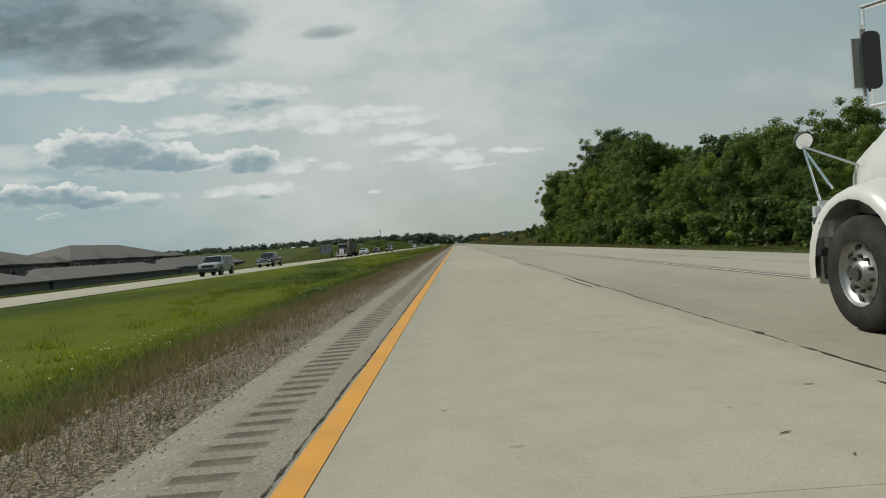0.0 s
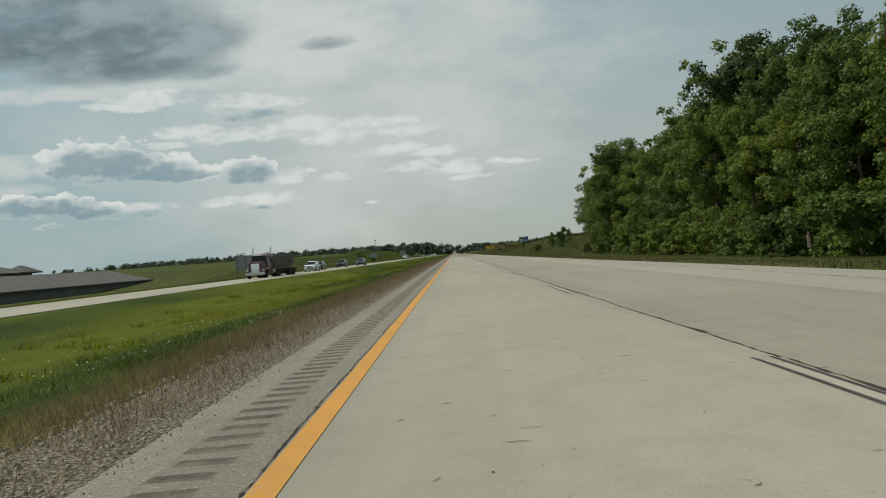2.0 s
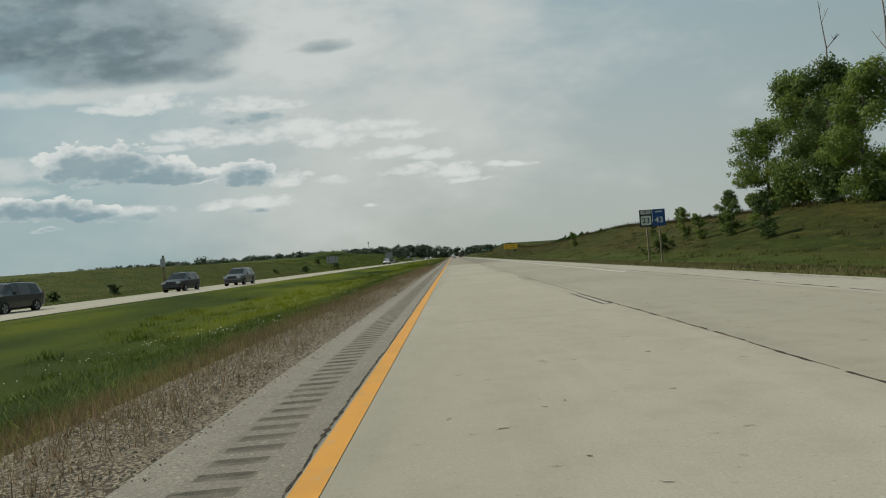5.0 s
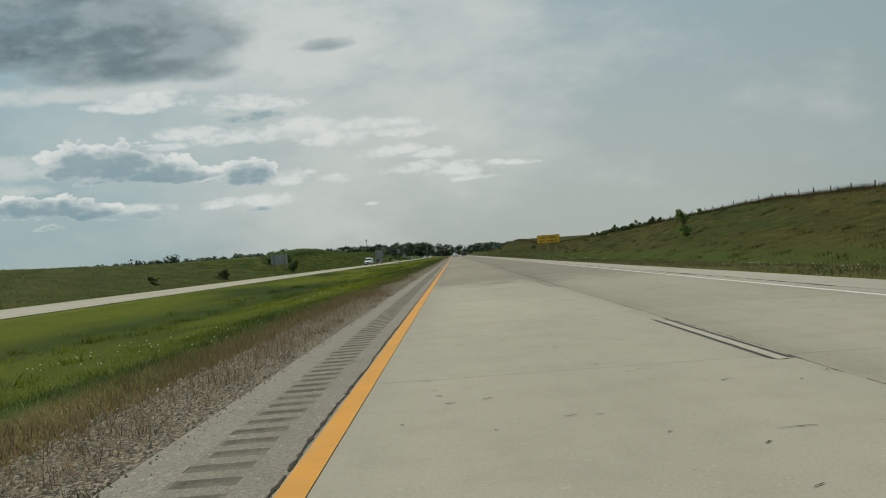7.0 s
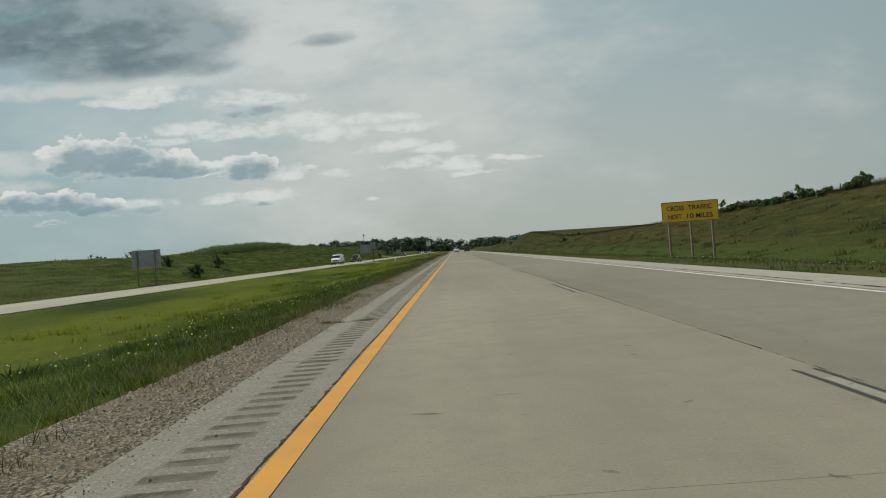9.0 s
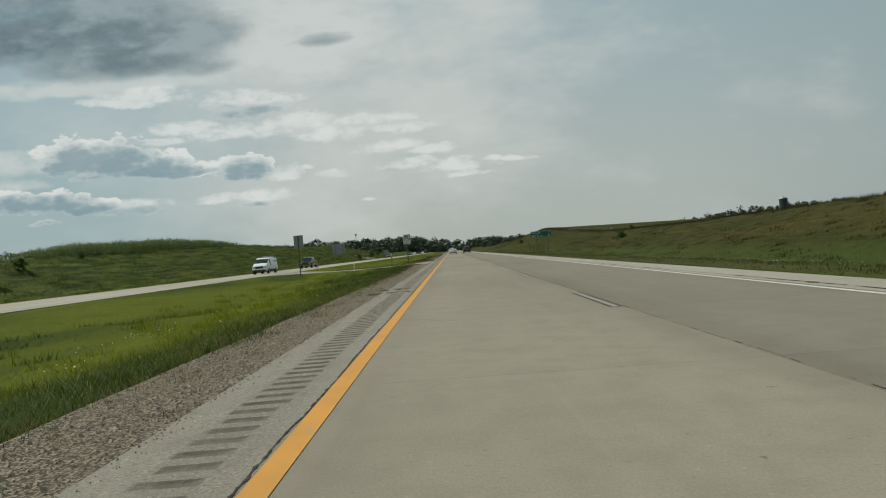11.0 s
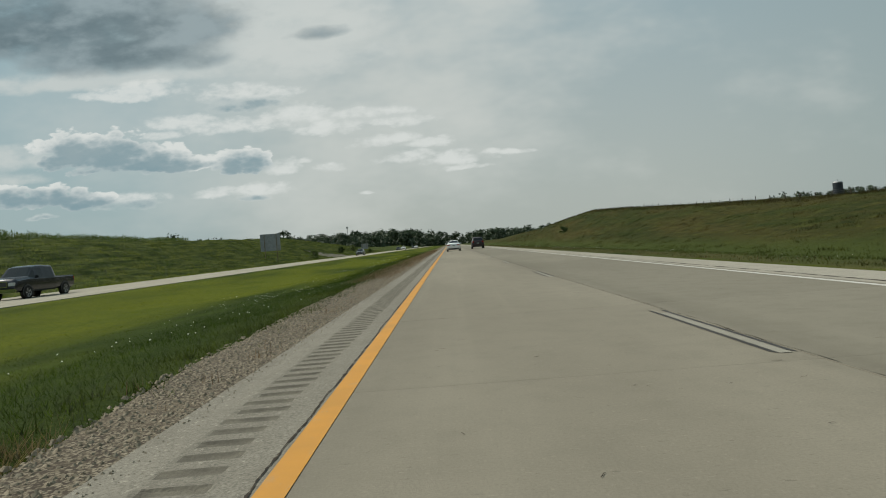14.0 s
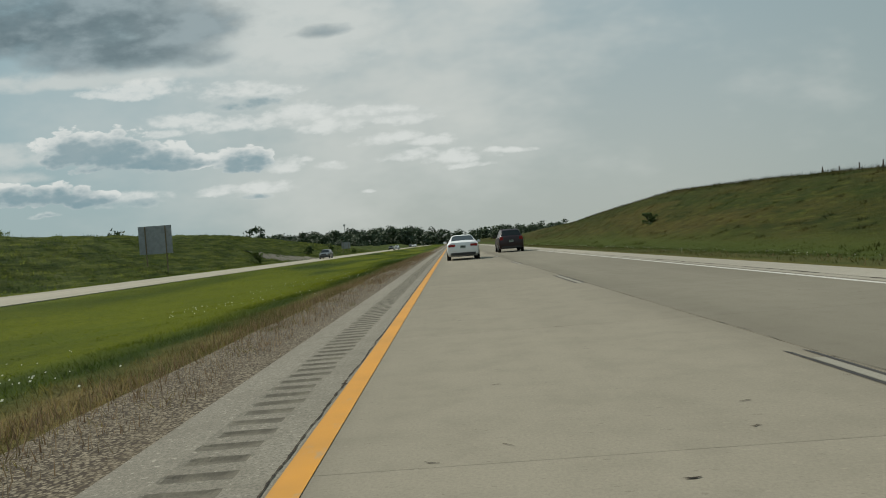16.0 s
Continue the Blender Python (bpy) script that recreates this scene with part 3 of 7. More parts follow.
def land(x, y):
    """Height of the ground sheet."""
    x, y = np.asarray(x, float), np.asarray(y, float)
    hl, hr, re_ = lerp_keys(HILL_LEFT, y), lerp_keys(HILL_RIGHT, y), lerp_keys(EDGE_RIGHT, y)
    z = np.full(np.broadcast(x, y).shape, -0.3)
    cross = np.clip(1 - np.abs(y - 375.5) / 11.0, 0, 1) ** 0.5      # the median rises to the crossover
    dip = -0.62 * (1 - cross) - 0.16 * cross
    s = np.clip((x + 17.0) / 14.8, 0, 1)
    med = -0.16 * (1 - s) - 0.06 * s + (dip + 0.11) * np.sin(np.pi * s) ** 1.1
    z = np.where((x > -17.3) & (x < -1.0), med, z)
    z = np.where((x >= -1.0) & (x < re_), -0.28, z)
    z = np.where((x <= -17.3) & (x > -28.2), -0.45, z)
    sx = np.clip((-1.05 - x) / 16.15, 0, 1)
    paved = (x < -1.0) & (x > -17.3) & (y > 367.9 + 4.6 * np.minimum(1, sx * 2.6)) & (y < lerp_keys(CROSS_FAR, -x) - 0.25)
    z = np.where(paved, z - 0.3, z)
    # right verge, shallow ditch, cut slope
    v = x - re_
    verge = np.where(v < 2.5, -0.03 - 0.05 * v, -0.155 - 0.09 * np.clip(v - 2.5, 0, 4))
    u = np.clip((x - 15.5) / 17.5, 0, 1)
    up = u * u * (3 - 2 * u) * 0.55 + u * 0.45
    right = verge * (1 - up) + hr * up
    right = np.where(x > 33, hr - 0.012 * np.minimum(x - 33, 120) * np.sign(hr), right)
    z = np.where(x >= re_, right, z)
    # far side of the other carriageway
    d = -x - 28.2
    u = np.clip((d - 2.0) / 17.0, 0, 1)
    up = u * u * (3 - 2 * u) * 0.4 + u * 0.6
    left = (-0.28 - 0.10 * np.clip(d, 0, 2)) * (1 - up) + hl * up
    left = np.where(x < -47.2, hl + 0.006 * np.minimum(-47.2 - x, 200), left)
    z = np.where(x <= -28.2, left, z)
    return z


def rough_land(x, y):
    z = land(x, y)
    x, y = np.asarray(x, float), np.asarray(y, float)
    amp = np.where(x < -31, np.interp(y, [280, 350], [0.07, 0.22]), np.where(x > 15, 0.055, 0.05))
    n = np.sin(x * 0.9 + 1.7 * np.sin(y * 0.31)) * np.sin(y * 0.53 + 1.3 * np.sin(x * 0.47)) * 0.6 + np.sin(x * 2.1 + y * 1.3) * np.sin(y * 1.7 - x * 0.8) * 0.4
    keep = np.where((x > -1.3) & (x < lerp_keys(EDGE_RIGHT, y) + 0.4), 0.0, 1.0) * np.where((x < -16.6) & (x > -28.8), 0.0, 1.0)
    heap = np.sin(x * 1.7 + 1.3 * np.sin(y * 0.83)) * np.sin(y * 1.37 + 1.1 * np.sin(x * 1.1)) + 0.5 * np.sin(x * 0.7 - y * 0.9)
    lumps = np.where(x < -30.5, np.interp(y, [330, 370, 620, 700], [0, 0.17, 0.17, 0]), 0.0)
    return z + (n * amp + heap * lumps) * keep


gx = np.array([-4000, -2500, -1500, -900, -600, -400, -300, -220, -160, -120, -95, -80, -70, -62, -56, -52, -49, -47.2, *np.arange(-46.4, -29.9, 0.75), -29.3, -28.3, -28.2, -23, -17.3, -17.2, -16, -14.5, -13, -11.5, -10, -8.5, -7, -6.2, -5.5, -4.8, -4.2, -3.6, -3, -2.5, -2.1, -1.6, -1.1, -0.95, 3, 7, 8.6, 8.85, 9.2, 9.7, 10.4, 11.4, 12.2, 13.2, 14.4, 15.5, 17, 18.5, 20, 21.5, 23, 24.5, 26, 27.5, 29, 30.5, 32, 33, 35, 38, 43, 50, 60, 75, 100, 140, 200, 300, 450, 700, 1200, 2200, 4000])
gy = np.concatenate([np.arange(-120, 363, 2.5), np.arange(363, 390, 0.5), np.arange(390, 600, 1.0), np.arange(600, 720, 2.5), np.arange(720, 1000, 20), np.array([1000, 1100, 1250, 1450, 1700, 2100, 2700, 3500, 4600])])
GX, GY = np.meshgrid(gx, gy)
GZ = rough_land(GX, GY)
nx, ny = len(gx), len(gy)
gv = np.stack([GX.ravel(), GY.ravel(), GZ.ravel()], 1)
gf = [(j * nx + i, j * nx + i + 1, (j + 1) * nx + i + 1, (j + 1) * nx + i) for j in range(ny - 1) for i in range(nx - 1)]
ground = new("ground", mesh_from("ground", gv, gf, M_GROUND, True))
tagged(ground, "rolling grassy roadside ground with weedy cut slopes", "ground", kind="structure")

# ---- carriageways ----


def strip(name, x0, x1, y0, y1, z0, z1, mat, step=30.0, parent=None, thick=0.2):
    """A long flat paved strip with thickness; z0 at x0, z1 at x1."""
    ys = np.append(np.arange(y0, y1, step), y1)
    v, f = [], []
    for y in ys:
        v += [(x0, y, z0), (x1, y, z1), (x1, y, z1 - thick), (x0, y, z0 - thick)]
    for j in range(len(ys) - 1):
        a, b = 4 * j, 4 * j + 4
        f += [(a, a + 1, b + 1, b), (a + 1, a + 2, b + 2, b + 1), (a + 3, a, b, b + 3)]
    f += [(0, 3, 2, 1), (len(v) - 4, len(v) - 3, len(v) - 2, len(v) - 1)]
    ob = new(name, mesh_from(name, v, f, mat))
    ob.parent = parent
    return ob


JOINT = 3.585         # longitudinal joint between the lanes
LANE_R = 7.20
SPLIT = 222.0         # old concrete before, newer after
road = tagged(strip("road", -0.085, LANE_R, -90, 1500, -0.035, -0.035, M_CRACK, 60), "two-lane concrete carriageway with slab joints", "road", kind="structure")
road_other = tagged(strip("road_other", -28.3, -17.0, -90, 1500, -0.30, -0.14, M_CONC_OLD, 30), "pale concrete carriageway of the oncoming direction", "road", kind="structure")


def outer_shoulder():
    ys = np.concatenate([np.arange(-90, 300, 6.0), np.array([400, 600, 1000, 1500])])
    xs = lerp_keys(EDGE_RIGHT, ys)
    v, f = [], []
    for y, x in zip(ys, xs):
        w = 0.05 * math.sin(y * 1.7) * math.sin(y * 0.37)
        v += [(LANE_R + 0.012, y, -0.004), (x + w, y, -0.045), (x + w, y, -0.25)]
    for j in range(len(ys) - 1):
        a, b = 3 * j, 3 * j + 3
        f += [(a, a + 1, b + 1, b), (a + 1, a + 2, b + 2, b + 1)]
    return new("shoulder_outer", mesh_from("shoulder_outer", v, f, M_OUTER))


tagged(outer_shoulder(), "pale concrete outer shoulder widening to a merge lane", "shoulder", kind="structure")
SHL = -1.06
shoulder = tagged(strip("shoulder_inner", -0.31, -0.09, -90, 1500, -0.004, -0.004, M_SHOULDER, 40), "narrow concrete inner shoulder with milled rumble strip", "shoulder", kind="structure")
o = strip("shoulder_slab", SHL, -0.71, -90, 1500, -0.02, -0.008, M_SHOULDER, 40, shoulder)


def rumble(y0, y1, pitch=0.2575):
    """Milled grooves: scooped troughs with sloping ends and rough edges."""
    v, f, mi = [], [], []
    n = int((y1 - y0) / pitch)
    rnd = random.Random(4)
    scoop = ((0.0, 0.0), (0.022, 0.75), (0.062, 1.0), (0.100, 0.85), (0.128, 0.0))
    for i in range(n):
        y = y0 + i * pitch
        worn = 0.4 if 325 < y < 378 else rnd.uniform(0.75, 1.0)
        d = 0.017 * worn * rnd.uniform(0.8, 1.15)
        xa, xb = -0.685 + rnd.uniform(-0.02, 0.02), -0.335 + rnd.uniform(-0.02, 0.02)
        skew = rnd.uniform(-0.012, 0.012)
        for dy, k in scoop:
            for x, z, deep in ((-0.71, -0.008, 0.0), (xa, -0.0076, 0.35), (-0.62, -0.0072, 1.0), (-0.40, -0.005, 1.0), (xb, -0.0044, 0.35), (-0.31, -0.004, 0.0)):
                v.append((x, y + dy + skew * (x + 0.5) * 2 + rnd.uniform(-0.006, 0.006) * (deep > 0), z - d * k * deep))
        q = 30 * i
        for r in range(5):
            if i == n - 1 and r == 4:
                break
            for c in range(5):
                f.append((q + 6 * r + c, q + 6 * r + c + 1, q + 6 * r + c + 7, q + 6 * r + c + 6))
                # trough faces get the dark material with the shade in it
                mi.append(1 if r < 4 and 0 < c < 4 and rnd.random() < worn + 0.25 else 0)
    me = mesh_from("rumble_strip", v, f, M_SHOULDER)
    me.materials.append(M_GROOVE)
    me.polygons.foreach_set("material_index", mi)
    ob = new("rumble_strip", me)
    ob.parent = shoulder
    return ob


rumble(-30, 620)
strip("shoulder_far", -0.71, -0.31, 619.8, 1500, -0.008, -0.004, M_SHOULDER, 100, shoulder)
strip("shoulder_near", -0.71, -0.31, -90, -29.9, -0.008, -0.004, M_SHOULDER, 100, shoulder)


def ragged(name, x, y0, y1, wide, mat, z, seed, step=0.35, parent=None, gaps=0.0, drift=0.012):
    """A crack or open joint: a thin strip of uneven width."""
    rnd = random.Random(seed)
    v, f, ok = [], [], []
    y, k, off = y0, 0, 0.0
    while y < y1:
        off = max(-drift * 2, min(drift * 2, off + rnd.uniform(-drift, drift)))
        w = wide * (0.35 + rnd.random() ** 2 * 1.6)
        if rnd.random() < 0.05:
            w *= 2.4
        v += [(x + off - w / 2, y, z), (x + off + w / 2, y, z)]
        ok.append(rnd.random() > gaps)
        if k and ok[-1]:
            f.append((2 * k - 2, 2 * k - 1, 2 * k + 1, 2 * k))
        k += 1
        y += step * rnd.uniform(0.5, 1.5)
    ob = new(name, mesh_from(name, v, f, mat))
    ob.parent = parent
    return ob


for ya, yb, wide, miss, sd_ in ((-20, 34, 0.020, 0.05, 3), (34, 62, 0.012, 0.15, 4), (62, 96, 0.021, 0.05, 6), (96, 128, 0.013, 0.2, 8), (128, 160, 0.020, 0.1, 11), (160, SPLIT, 0.007, 0.3, 12), (SPLIT, 600, 0.006, 0.25, 5)):
    ragged("open_joint", JOINT, ya, yb, wide, M_CRACK, 0.0045, sd_, 0.14, road, miss)
for ya, yb, wide, sd_ in ((-20, 60, 0.015, 7), (60, 110, 0.011, 71), (110, 190, 0.014, 72), (190, 235, 0.020, 73), (235, 330, 0.016, 74), (330, 520, 0.013, 75)):
    ragged("edge_crack", -0.106, ya, yb, wide, M_CRACK, 0.001, sd_, 0.045, shoulder, 0.02, 0.006)
ragged("shoulder_joint", LANE_R + 0.28, 150, 620, 0.045, M_CRACK, -0.0035, 9, 0.25, road, 0.04, 0.012)
ragged("ramp_joint", 8.9, -40, 190, 0.03, M_CRACK, -0.012, 10, 0.2, road, 0.12, 0.012)


def spall_marks():
    """Short transverse cracks and chips in the slabs."""
    rnd = random.Random(21)
    v, f = [], []
    for i in range(5200):
        y = rnd.uniform(-10, 490) if i % 2 else rnd.uniform(20, 235)
        x = rnd.uniform(0.4, 7.0)
        l, w = rnd.uniform(0.02, 0.10) * (2.5 if rnd.random() < 0.10 else 1), rnd.uniform(0.004, 0.013)
        n = 4
        k = len(v)
        sl = rnd.uniform(-0.018, 0.018)
        for j in range(n):
            yy = y + sl * j + rnd.uniform(-0.012, 0.012)
            ww = w * (0.3 if j in (0, n - 1) else rnd.uniform(0.6, 1.4))
            v += [(x + l * j / (n - 1), yy - ww / 2, 0.0045), (x + l * j / (n - 1), yy + ww / 2, 0.0045)]
        f += [(k + 2 * j, k + 2 * j + 2, k + 2 * j + 3, k + 2 * j + 1) for j in range(n - 1)]
    ob = new("spalled_cracks", mesh_from("spalled_cracks", v, f, M_CRACK))
    ob.parent = road
    tagged(ob, kind="stuff")


spall_marks()


def cross_joint(x0, x1, y, skew, wide, seed):
    """An opened transverse joint: chipped strip across a slab."""
    rnd = random.Random(seed)
    n = max(4, int((x1 - x0) / 0.12))
    v = []
    for j in range(n + 1):
        x = x0 + (x1 - x0) * j / n
        w = wide * rnd.uniform(0.3, 1.3) * (0.3 if j in (0, n) else 1)
        yy = y + skew * (x - x0) + rnd.uniform(-0.01, 0.01)
        v += [(x, yy - w, 0.0046), (x, yy + w, 0.0046)]
    new("cross_joint", mesh_from("cross_joint", v, [(2 * j, 2 * j + 2, 2 * j + 3, 2 * j + 1) for j in range(n)], M_CRACK)).parent = road


for x0, x1, y, skew, wide in ((0.1, 3.4, 327.75, 0.29, 0.004), (4.85, 5.15, 328.72, -0.2, 0.05), (5.15, 5.6, 328.66, 0, 0.008), (5.6, 6.6, 328.62, 0.02, 0.024), (3.5, 3.7, 328.75, 0, 0.05), (3.5, 3.9, 418.3, 0.2, 0.02)):
    cross_joint(x0, x1, y, skew, wide, int(x0 * 10 + y))

# painted lines
yl = strip("edge_line_yellow", -0.075, 0.08, -90, 1500, 0.0042, 0.0042, M_YELLOW, 60, road, 0.003)
tagged(yl, "worn amber edge line")
wl_ = strip("edge_line_white", 6.96, 7.06, 172, 1500, 0.0042, 0.0042, M_WHITE, 60, road, 0.003)
tagged(wl_, "white edge line")
for xx, ww in ((-17.9, M_YELLOW), (-25.6, M_WHITE)):
    oo = strip("edge_line", xx - 0.07, xx + 0.07, -90, 1500, -0.148 + (xx + 17.4) * 0.0142, -0.146 + (xx + 17.4) * 0.0142, ww, 60, road_other, 0.003)

DASH0 = 16.1         # first lane dash, far end, in metres along the road
DASH_XY = [(3.41, 0, 0.0044), (3.51, 0, 0.0044), (3.51, 3.05, 0.0044), (3.41, 3.05, 0.0044)]
dash_old = mesh_from("lane_dash", DASH_XY, [(0, 1, 2, 3)], M_GHOST)
dash_w = mesh_from("lane_dash", DASH_XY, [(0, 1, 2, 3)], M_PALE)
dash_k = mesh_from("dash_border", [(-0.019, 0.1, 0.0048), (0.019, 0, 0.0048), (0.017, 3.3, 0.0048), (-0.018, 3.4, 0.0048)], [(0, 1, 2, 3)], M_BLACKTAPE)
for k in range(-2, 60):
    y = DASH0 - 3.05 + 12.19 * k
    d = new("lane_dash", dash_w if y > SPLIT else dash_old)
    d.parent, d.location = road, (0, y, 0)
    if k < -1 or k > 45:
        continue
    for xx in (3.384, 3.537):
        e = new("dash_border", dash_k)
        e.parent, e.location = d, (xx, 0, 0)
# one long lane line where the ramp joins
for xx, mm in ((6.72, M_BLACKTAPE), (6.80, M_WHITE), (6.88, M_BLACKTAPE)):
    strip("merge_line", xx - 0.03, xx + 0.03, 11.5, 33.5, 0.0043, 0.0043, mm, 30, road, 0.003)

# gravel beside the inner shoulder
GRAVEL = [(-100, 2.05), (205, 2.05), (235, 1.98), (300, 2.0), (340, 2.12), (352, 2.2), (363, 2.9), (366.5, 2.95), (368.5, 1.6), (369.5, 1.1), (383.8, 1.1), (385.0, 1.25), (388.0, 1.5), (392, 1.95), (400, 2.1), (900, 2.1)]


def gravel_top(x, y):
    """The bed falls a little, but never under the soil around it."""
    near = max(float(land(x, y + d)) for d in (-1.5, 0.0, 1.5)) if y < 366 or y > 386 else -1.0
    return max(-0.022 - 0.035 * (SHL - x) / 1.1, near + 0.035)


def gravel_strip(name, ya, yb):
    ys = np.arange(ya, yb, 1.0 if yb < 400 else 1.5)
    v, f = [], []
    rnd = random.Random(8)
    w = 0.0
    for j, y in enumerate(ys):
        w = max(-0.3, min(0.4, w + rnd.uniform(-0.12, 0.12)))
        wide = float(lerp_keys(GRAVEL, y)) + w * 0.5
        v += [(SHL + 0.02, y, -0.022)]
        for k in range(1, 6):
            x = SHL - (wide + SHL) * k / 5
            v.append((x, y, gravel_top(x, y)))
        v.append((-wide - 0.25, y, gravel_top(-wide - 0.25, y) - 0.10))
        if j:
            a, b = 7 * j - 7, 7 * j
            f += [(a + k + 1, a + k, b + k, b + k + 1) for k in range(6)]
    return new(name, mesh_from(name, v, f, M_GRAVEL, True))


tagged(gravel_strip("gravel_strip", -60, 369.3), "crushed limestone gravel beside the paved shoulder", "gravel", kind="structure")
tagged(gravel_strip("gravel_strip_far", 384.2, 760), "crushed limestone gravel beyond the crossover", "gravel", kind="structure")

# paved crossover through the median
def crossover():
    v, f = [], []
    xs = np.linspace(-1.05, -17.2, 60)
    for x in xs:
        s = (-1.05 - x) / 16.15
        flare = 7.0 * max(0, (s - 0.7) / 0.3) ** 2 * 0.5
        n0 = 367.6 + 4.6 * min(1, s * 2.6) - flare * 0.6 + 0.15 * math.sin(s * 9)
        n1 = float(lerp_keys(CROSS_FAR, -x)) + 0.05 * math.sin(x * 4.1)
        z = -0.034 - 0.12 * s - 0.19 * math.sin(s * math.pi)
        v += [(x, n0 - 0.4, z - 0.25), (x, n0, z), (x, (n0 + n1) / 2, z + 0.01), (x, n1, z), (x, n1 + 0.4, z - 0.25)]
    for j in range(59):
        a, b = 5 * j, 5 * j + 5
        f += [(a + i + 1, a + i, b + i, b + i + 1) for i in range(4)]
    return new("crossover", mesh_from("crossover", v, f, M_CROSS, True))


tagged(crossover(), "paved median crossover of worn concrete", "crossover", kind="structure")
ragged("crossover_seam", SHL - 0.01, 367.5, 384.4, 0.02, M_CRACK, -0.010, 33, 0.3, road, 0.05, 0.02)


def crazing():
    """Branching cracks across the crossover."""
    rnd = random.Random(57)
    v, f = [], []
    for i in range(16):
        p = Vector((rnd.uniform(-15, -1.4), rnd.uniform(371.5, 381.5), 0))
        a = rnd.choice((0.1, 3.2, 1.4, 0.4)) + rnd.uniform(-0.3, 0.3)
        k0 = len(v) // 2
        n = rnd.randrange(8, 22)
        for j in range(n):
            s = (-1.05 - p.x) / 16.15
            if not (0.01 < s < 0.98 and 369.0 + 4.6 * min(1, s * 2.6) < p.y < float(lerp_keys(CROSS_FAR, -p.x)) - 0.5):
                break
            z = -0.034 - 0.12 * s - 0.19 * math.sin(s * math.pi) + 0.014
            w = rnd.uniform(0.008, 0.03)
            d = Vector((-math.sin(a), math.cos(a), 0)) * w
            v += [(p.x - d.x, p.y - d.y, z), (p.x + d.x, p.y + d.y, z)]
            if len(v) // 2 - k0 > 1:
                m = len(v)
                f.append((m - 4, m - 2, m - 1, m - 3))
            a += rnd.uniform(-0.35, 0.35)
            p = p + Vector((math.cos(a), math.sin(a), 0)) * 0.35
    ob = new("crossover_cracks", mesh_from("crossover_cracks", v, f, M_OLDCRACK))
    ob.parent = bpy.data.objects["crossover"]
    tagged(ob, kind="stuff")


crazing()


def shoulder_breaks():
    """Cracks that run across the inner shoulder."""
    rnd = random.Random(71)
    for y in (38.0, 77.5, 121.0, 163.0, 205.0, 247.0, 262.5, 284.0, 301.5, 333.0, 341.5, 352.0, 363.5, 401.0, 433.0, 462.0):
        v, f = [], []
        sl = rnd.uniform(-0.25, 0.25)
        for j in range(9):
            x = -1.03 + 0.93 * j / 8
            yy = y + sl * j / 8 + rnd.uniform(-0.025, 0.025)
            w = rnd.uniform(0.003, 0.011)
            z = 0.0025 - 0.012 * (1 - j / 8)
            v += [(x, yy - w, z), (x, yy + w, z)]
        f = [(2 * j, 2 * j + 2, 2 * j + 3, 2 * j + 1) for j in range(8)]
        ob = new("shoulder_crack", mesh_from("shoulder_crack", v, f, M_CRACK))
        ob.parent = shoulder


shoulder_breaks()
BREAKS = ((235.0, 0.95), (266.5, 0.6), (278.5, 0.4), (325.9, 0.6), (327.55, 0.8))
for yy, _ in BREAKS:
    v_ = [(-1.06 + 0.96 * j / 12, yy + 0.05 * math.sin(j * 1.9 + yy) + e * (0.010 + 0.010 * math.sin(j * 2.7) ** 2), 0.003 - 0.010 * (1 - j / 12)) for j in range(13) for e in (-1, 1)]
    new("shoulder_crack", mesh_from("shoulder_crack", v_, [(2 * j, 2 * j + 2, 2 * j + 3, 2 * j + 1) for j in range(12)], M_CRACK)).parent = shoulder


def draped(name, line, wide, mat, lift, seed):
    """A worn track that follows the ground along a line of (x, y)."""
    rnd = random.Random(seed)
    v, f = [], []
    pts = []
    for (xa, ya), (xb, yb) in zip(line, line[1:]):
        n = max(2, int(math.hypot(xb - xa, yb - ya) / 1.0))
        pts += [(xa + (xb - xa) * k / n, ya + (yb - ya) * k / n, xb - xa, yb - ya) for k in range(n)]
    for x, y, dx, dy in pts:
        l = math.hypot(dx, dy)
        w = wide * rnd.uniform(0.8, 1.15)
        for k in range(5):
            s = (k / 4 - 0.5) * w
            px, py = x - dy / l * s, y + dx / l * s
            v.append((px, py, float(rough_land(px, py)) + (lift if 0 < k < 4 else -0.05)))
    for j in range(len(pts) - 1):
        f += [(5 * j + k, 5 * j + 5 + k, 5 * j + 6 + k, 5 * j + 1 + k) for k in range(4)]
    return new(name, mesh_from(name, v, f, mat, True))


tagged(draped("access_track", [(-29.5, 590.0), (-33.0, 572.0), (-36.0, 562.0)], 6.0, M_TRACK, 0.14, 5), "pale gravel access track cut into the bank", "track", kind="structure")

# ---- trees ----


def leaf_cloud(rng, centres, radii, count, size, squash=0.8):
    """Loose leaf sprays on the skins of many small clumps: three corners each."""
    centres, radii = np.asarray(centres), np.asarray(radii)
    w = radii ** 2
    pick = rng.choice(len(centres), count, p=w / w.sum())
    d = rng.normal(size=(count, 3))
    d /= np.linalg.norm(d, axis=1)[:, None]
    r = radii[pick] * (0.45 + 0.75 * rng.random(count))
    p = centres[pick] + d * r[:, None] * np.array([1, 1, squash])
    n = d * 0.95 + rng.normal(size=(count, 3)) * 0.42 + np.array([0, 0, 0.25])
    n /= np.linalg.norm(n, axis=1)[:, None]
    a = np.cross(n, rng.normal(size=(count, 3)))
    a /= np.linalg.norm(a, axis=1)[:, None]
    b = np.cross(n, a)
    s = size * (0.55 + 0.9 * rng.random(count))[:, None]
    q = np.stack([p + a * s, p - a * s * 0.6 + b * s * 0.75, p - a * s * 0.6 - b * s * 0.75], 1)
    return q.reshape(-1, 3)


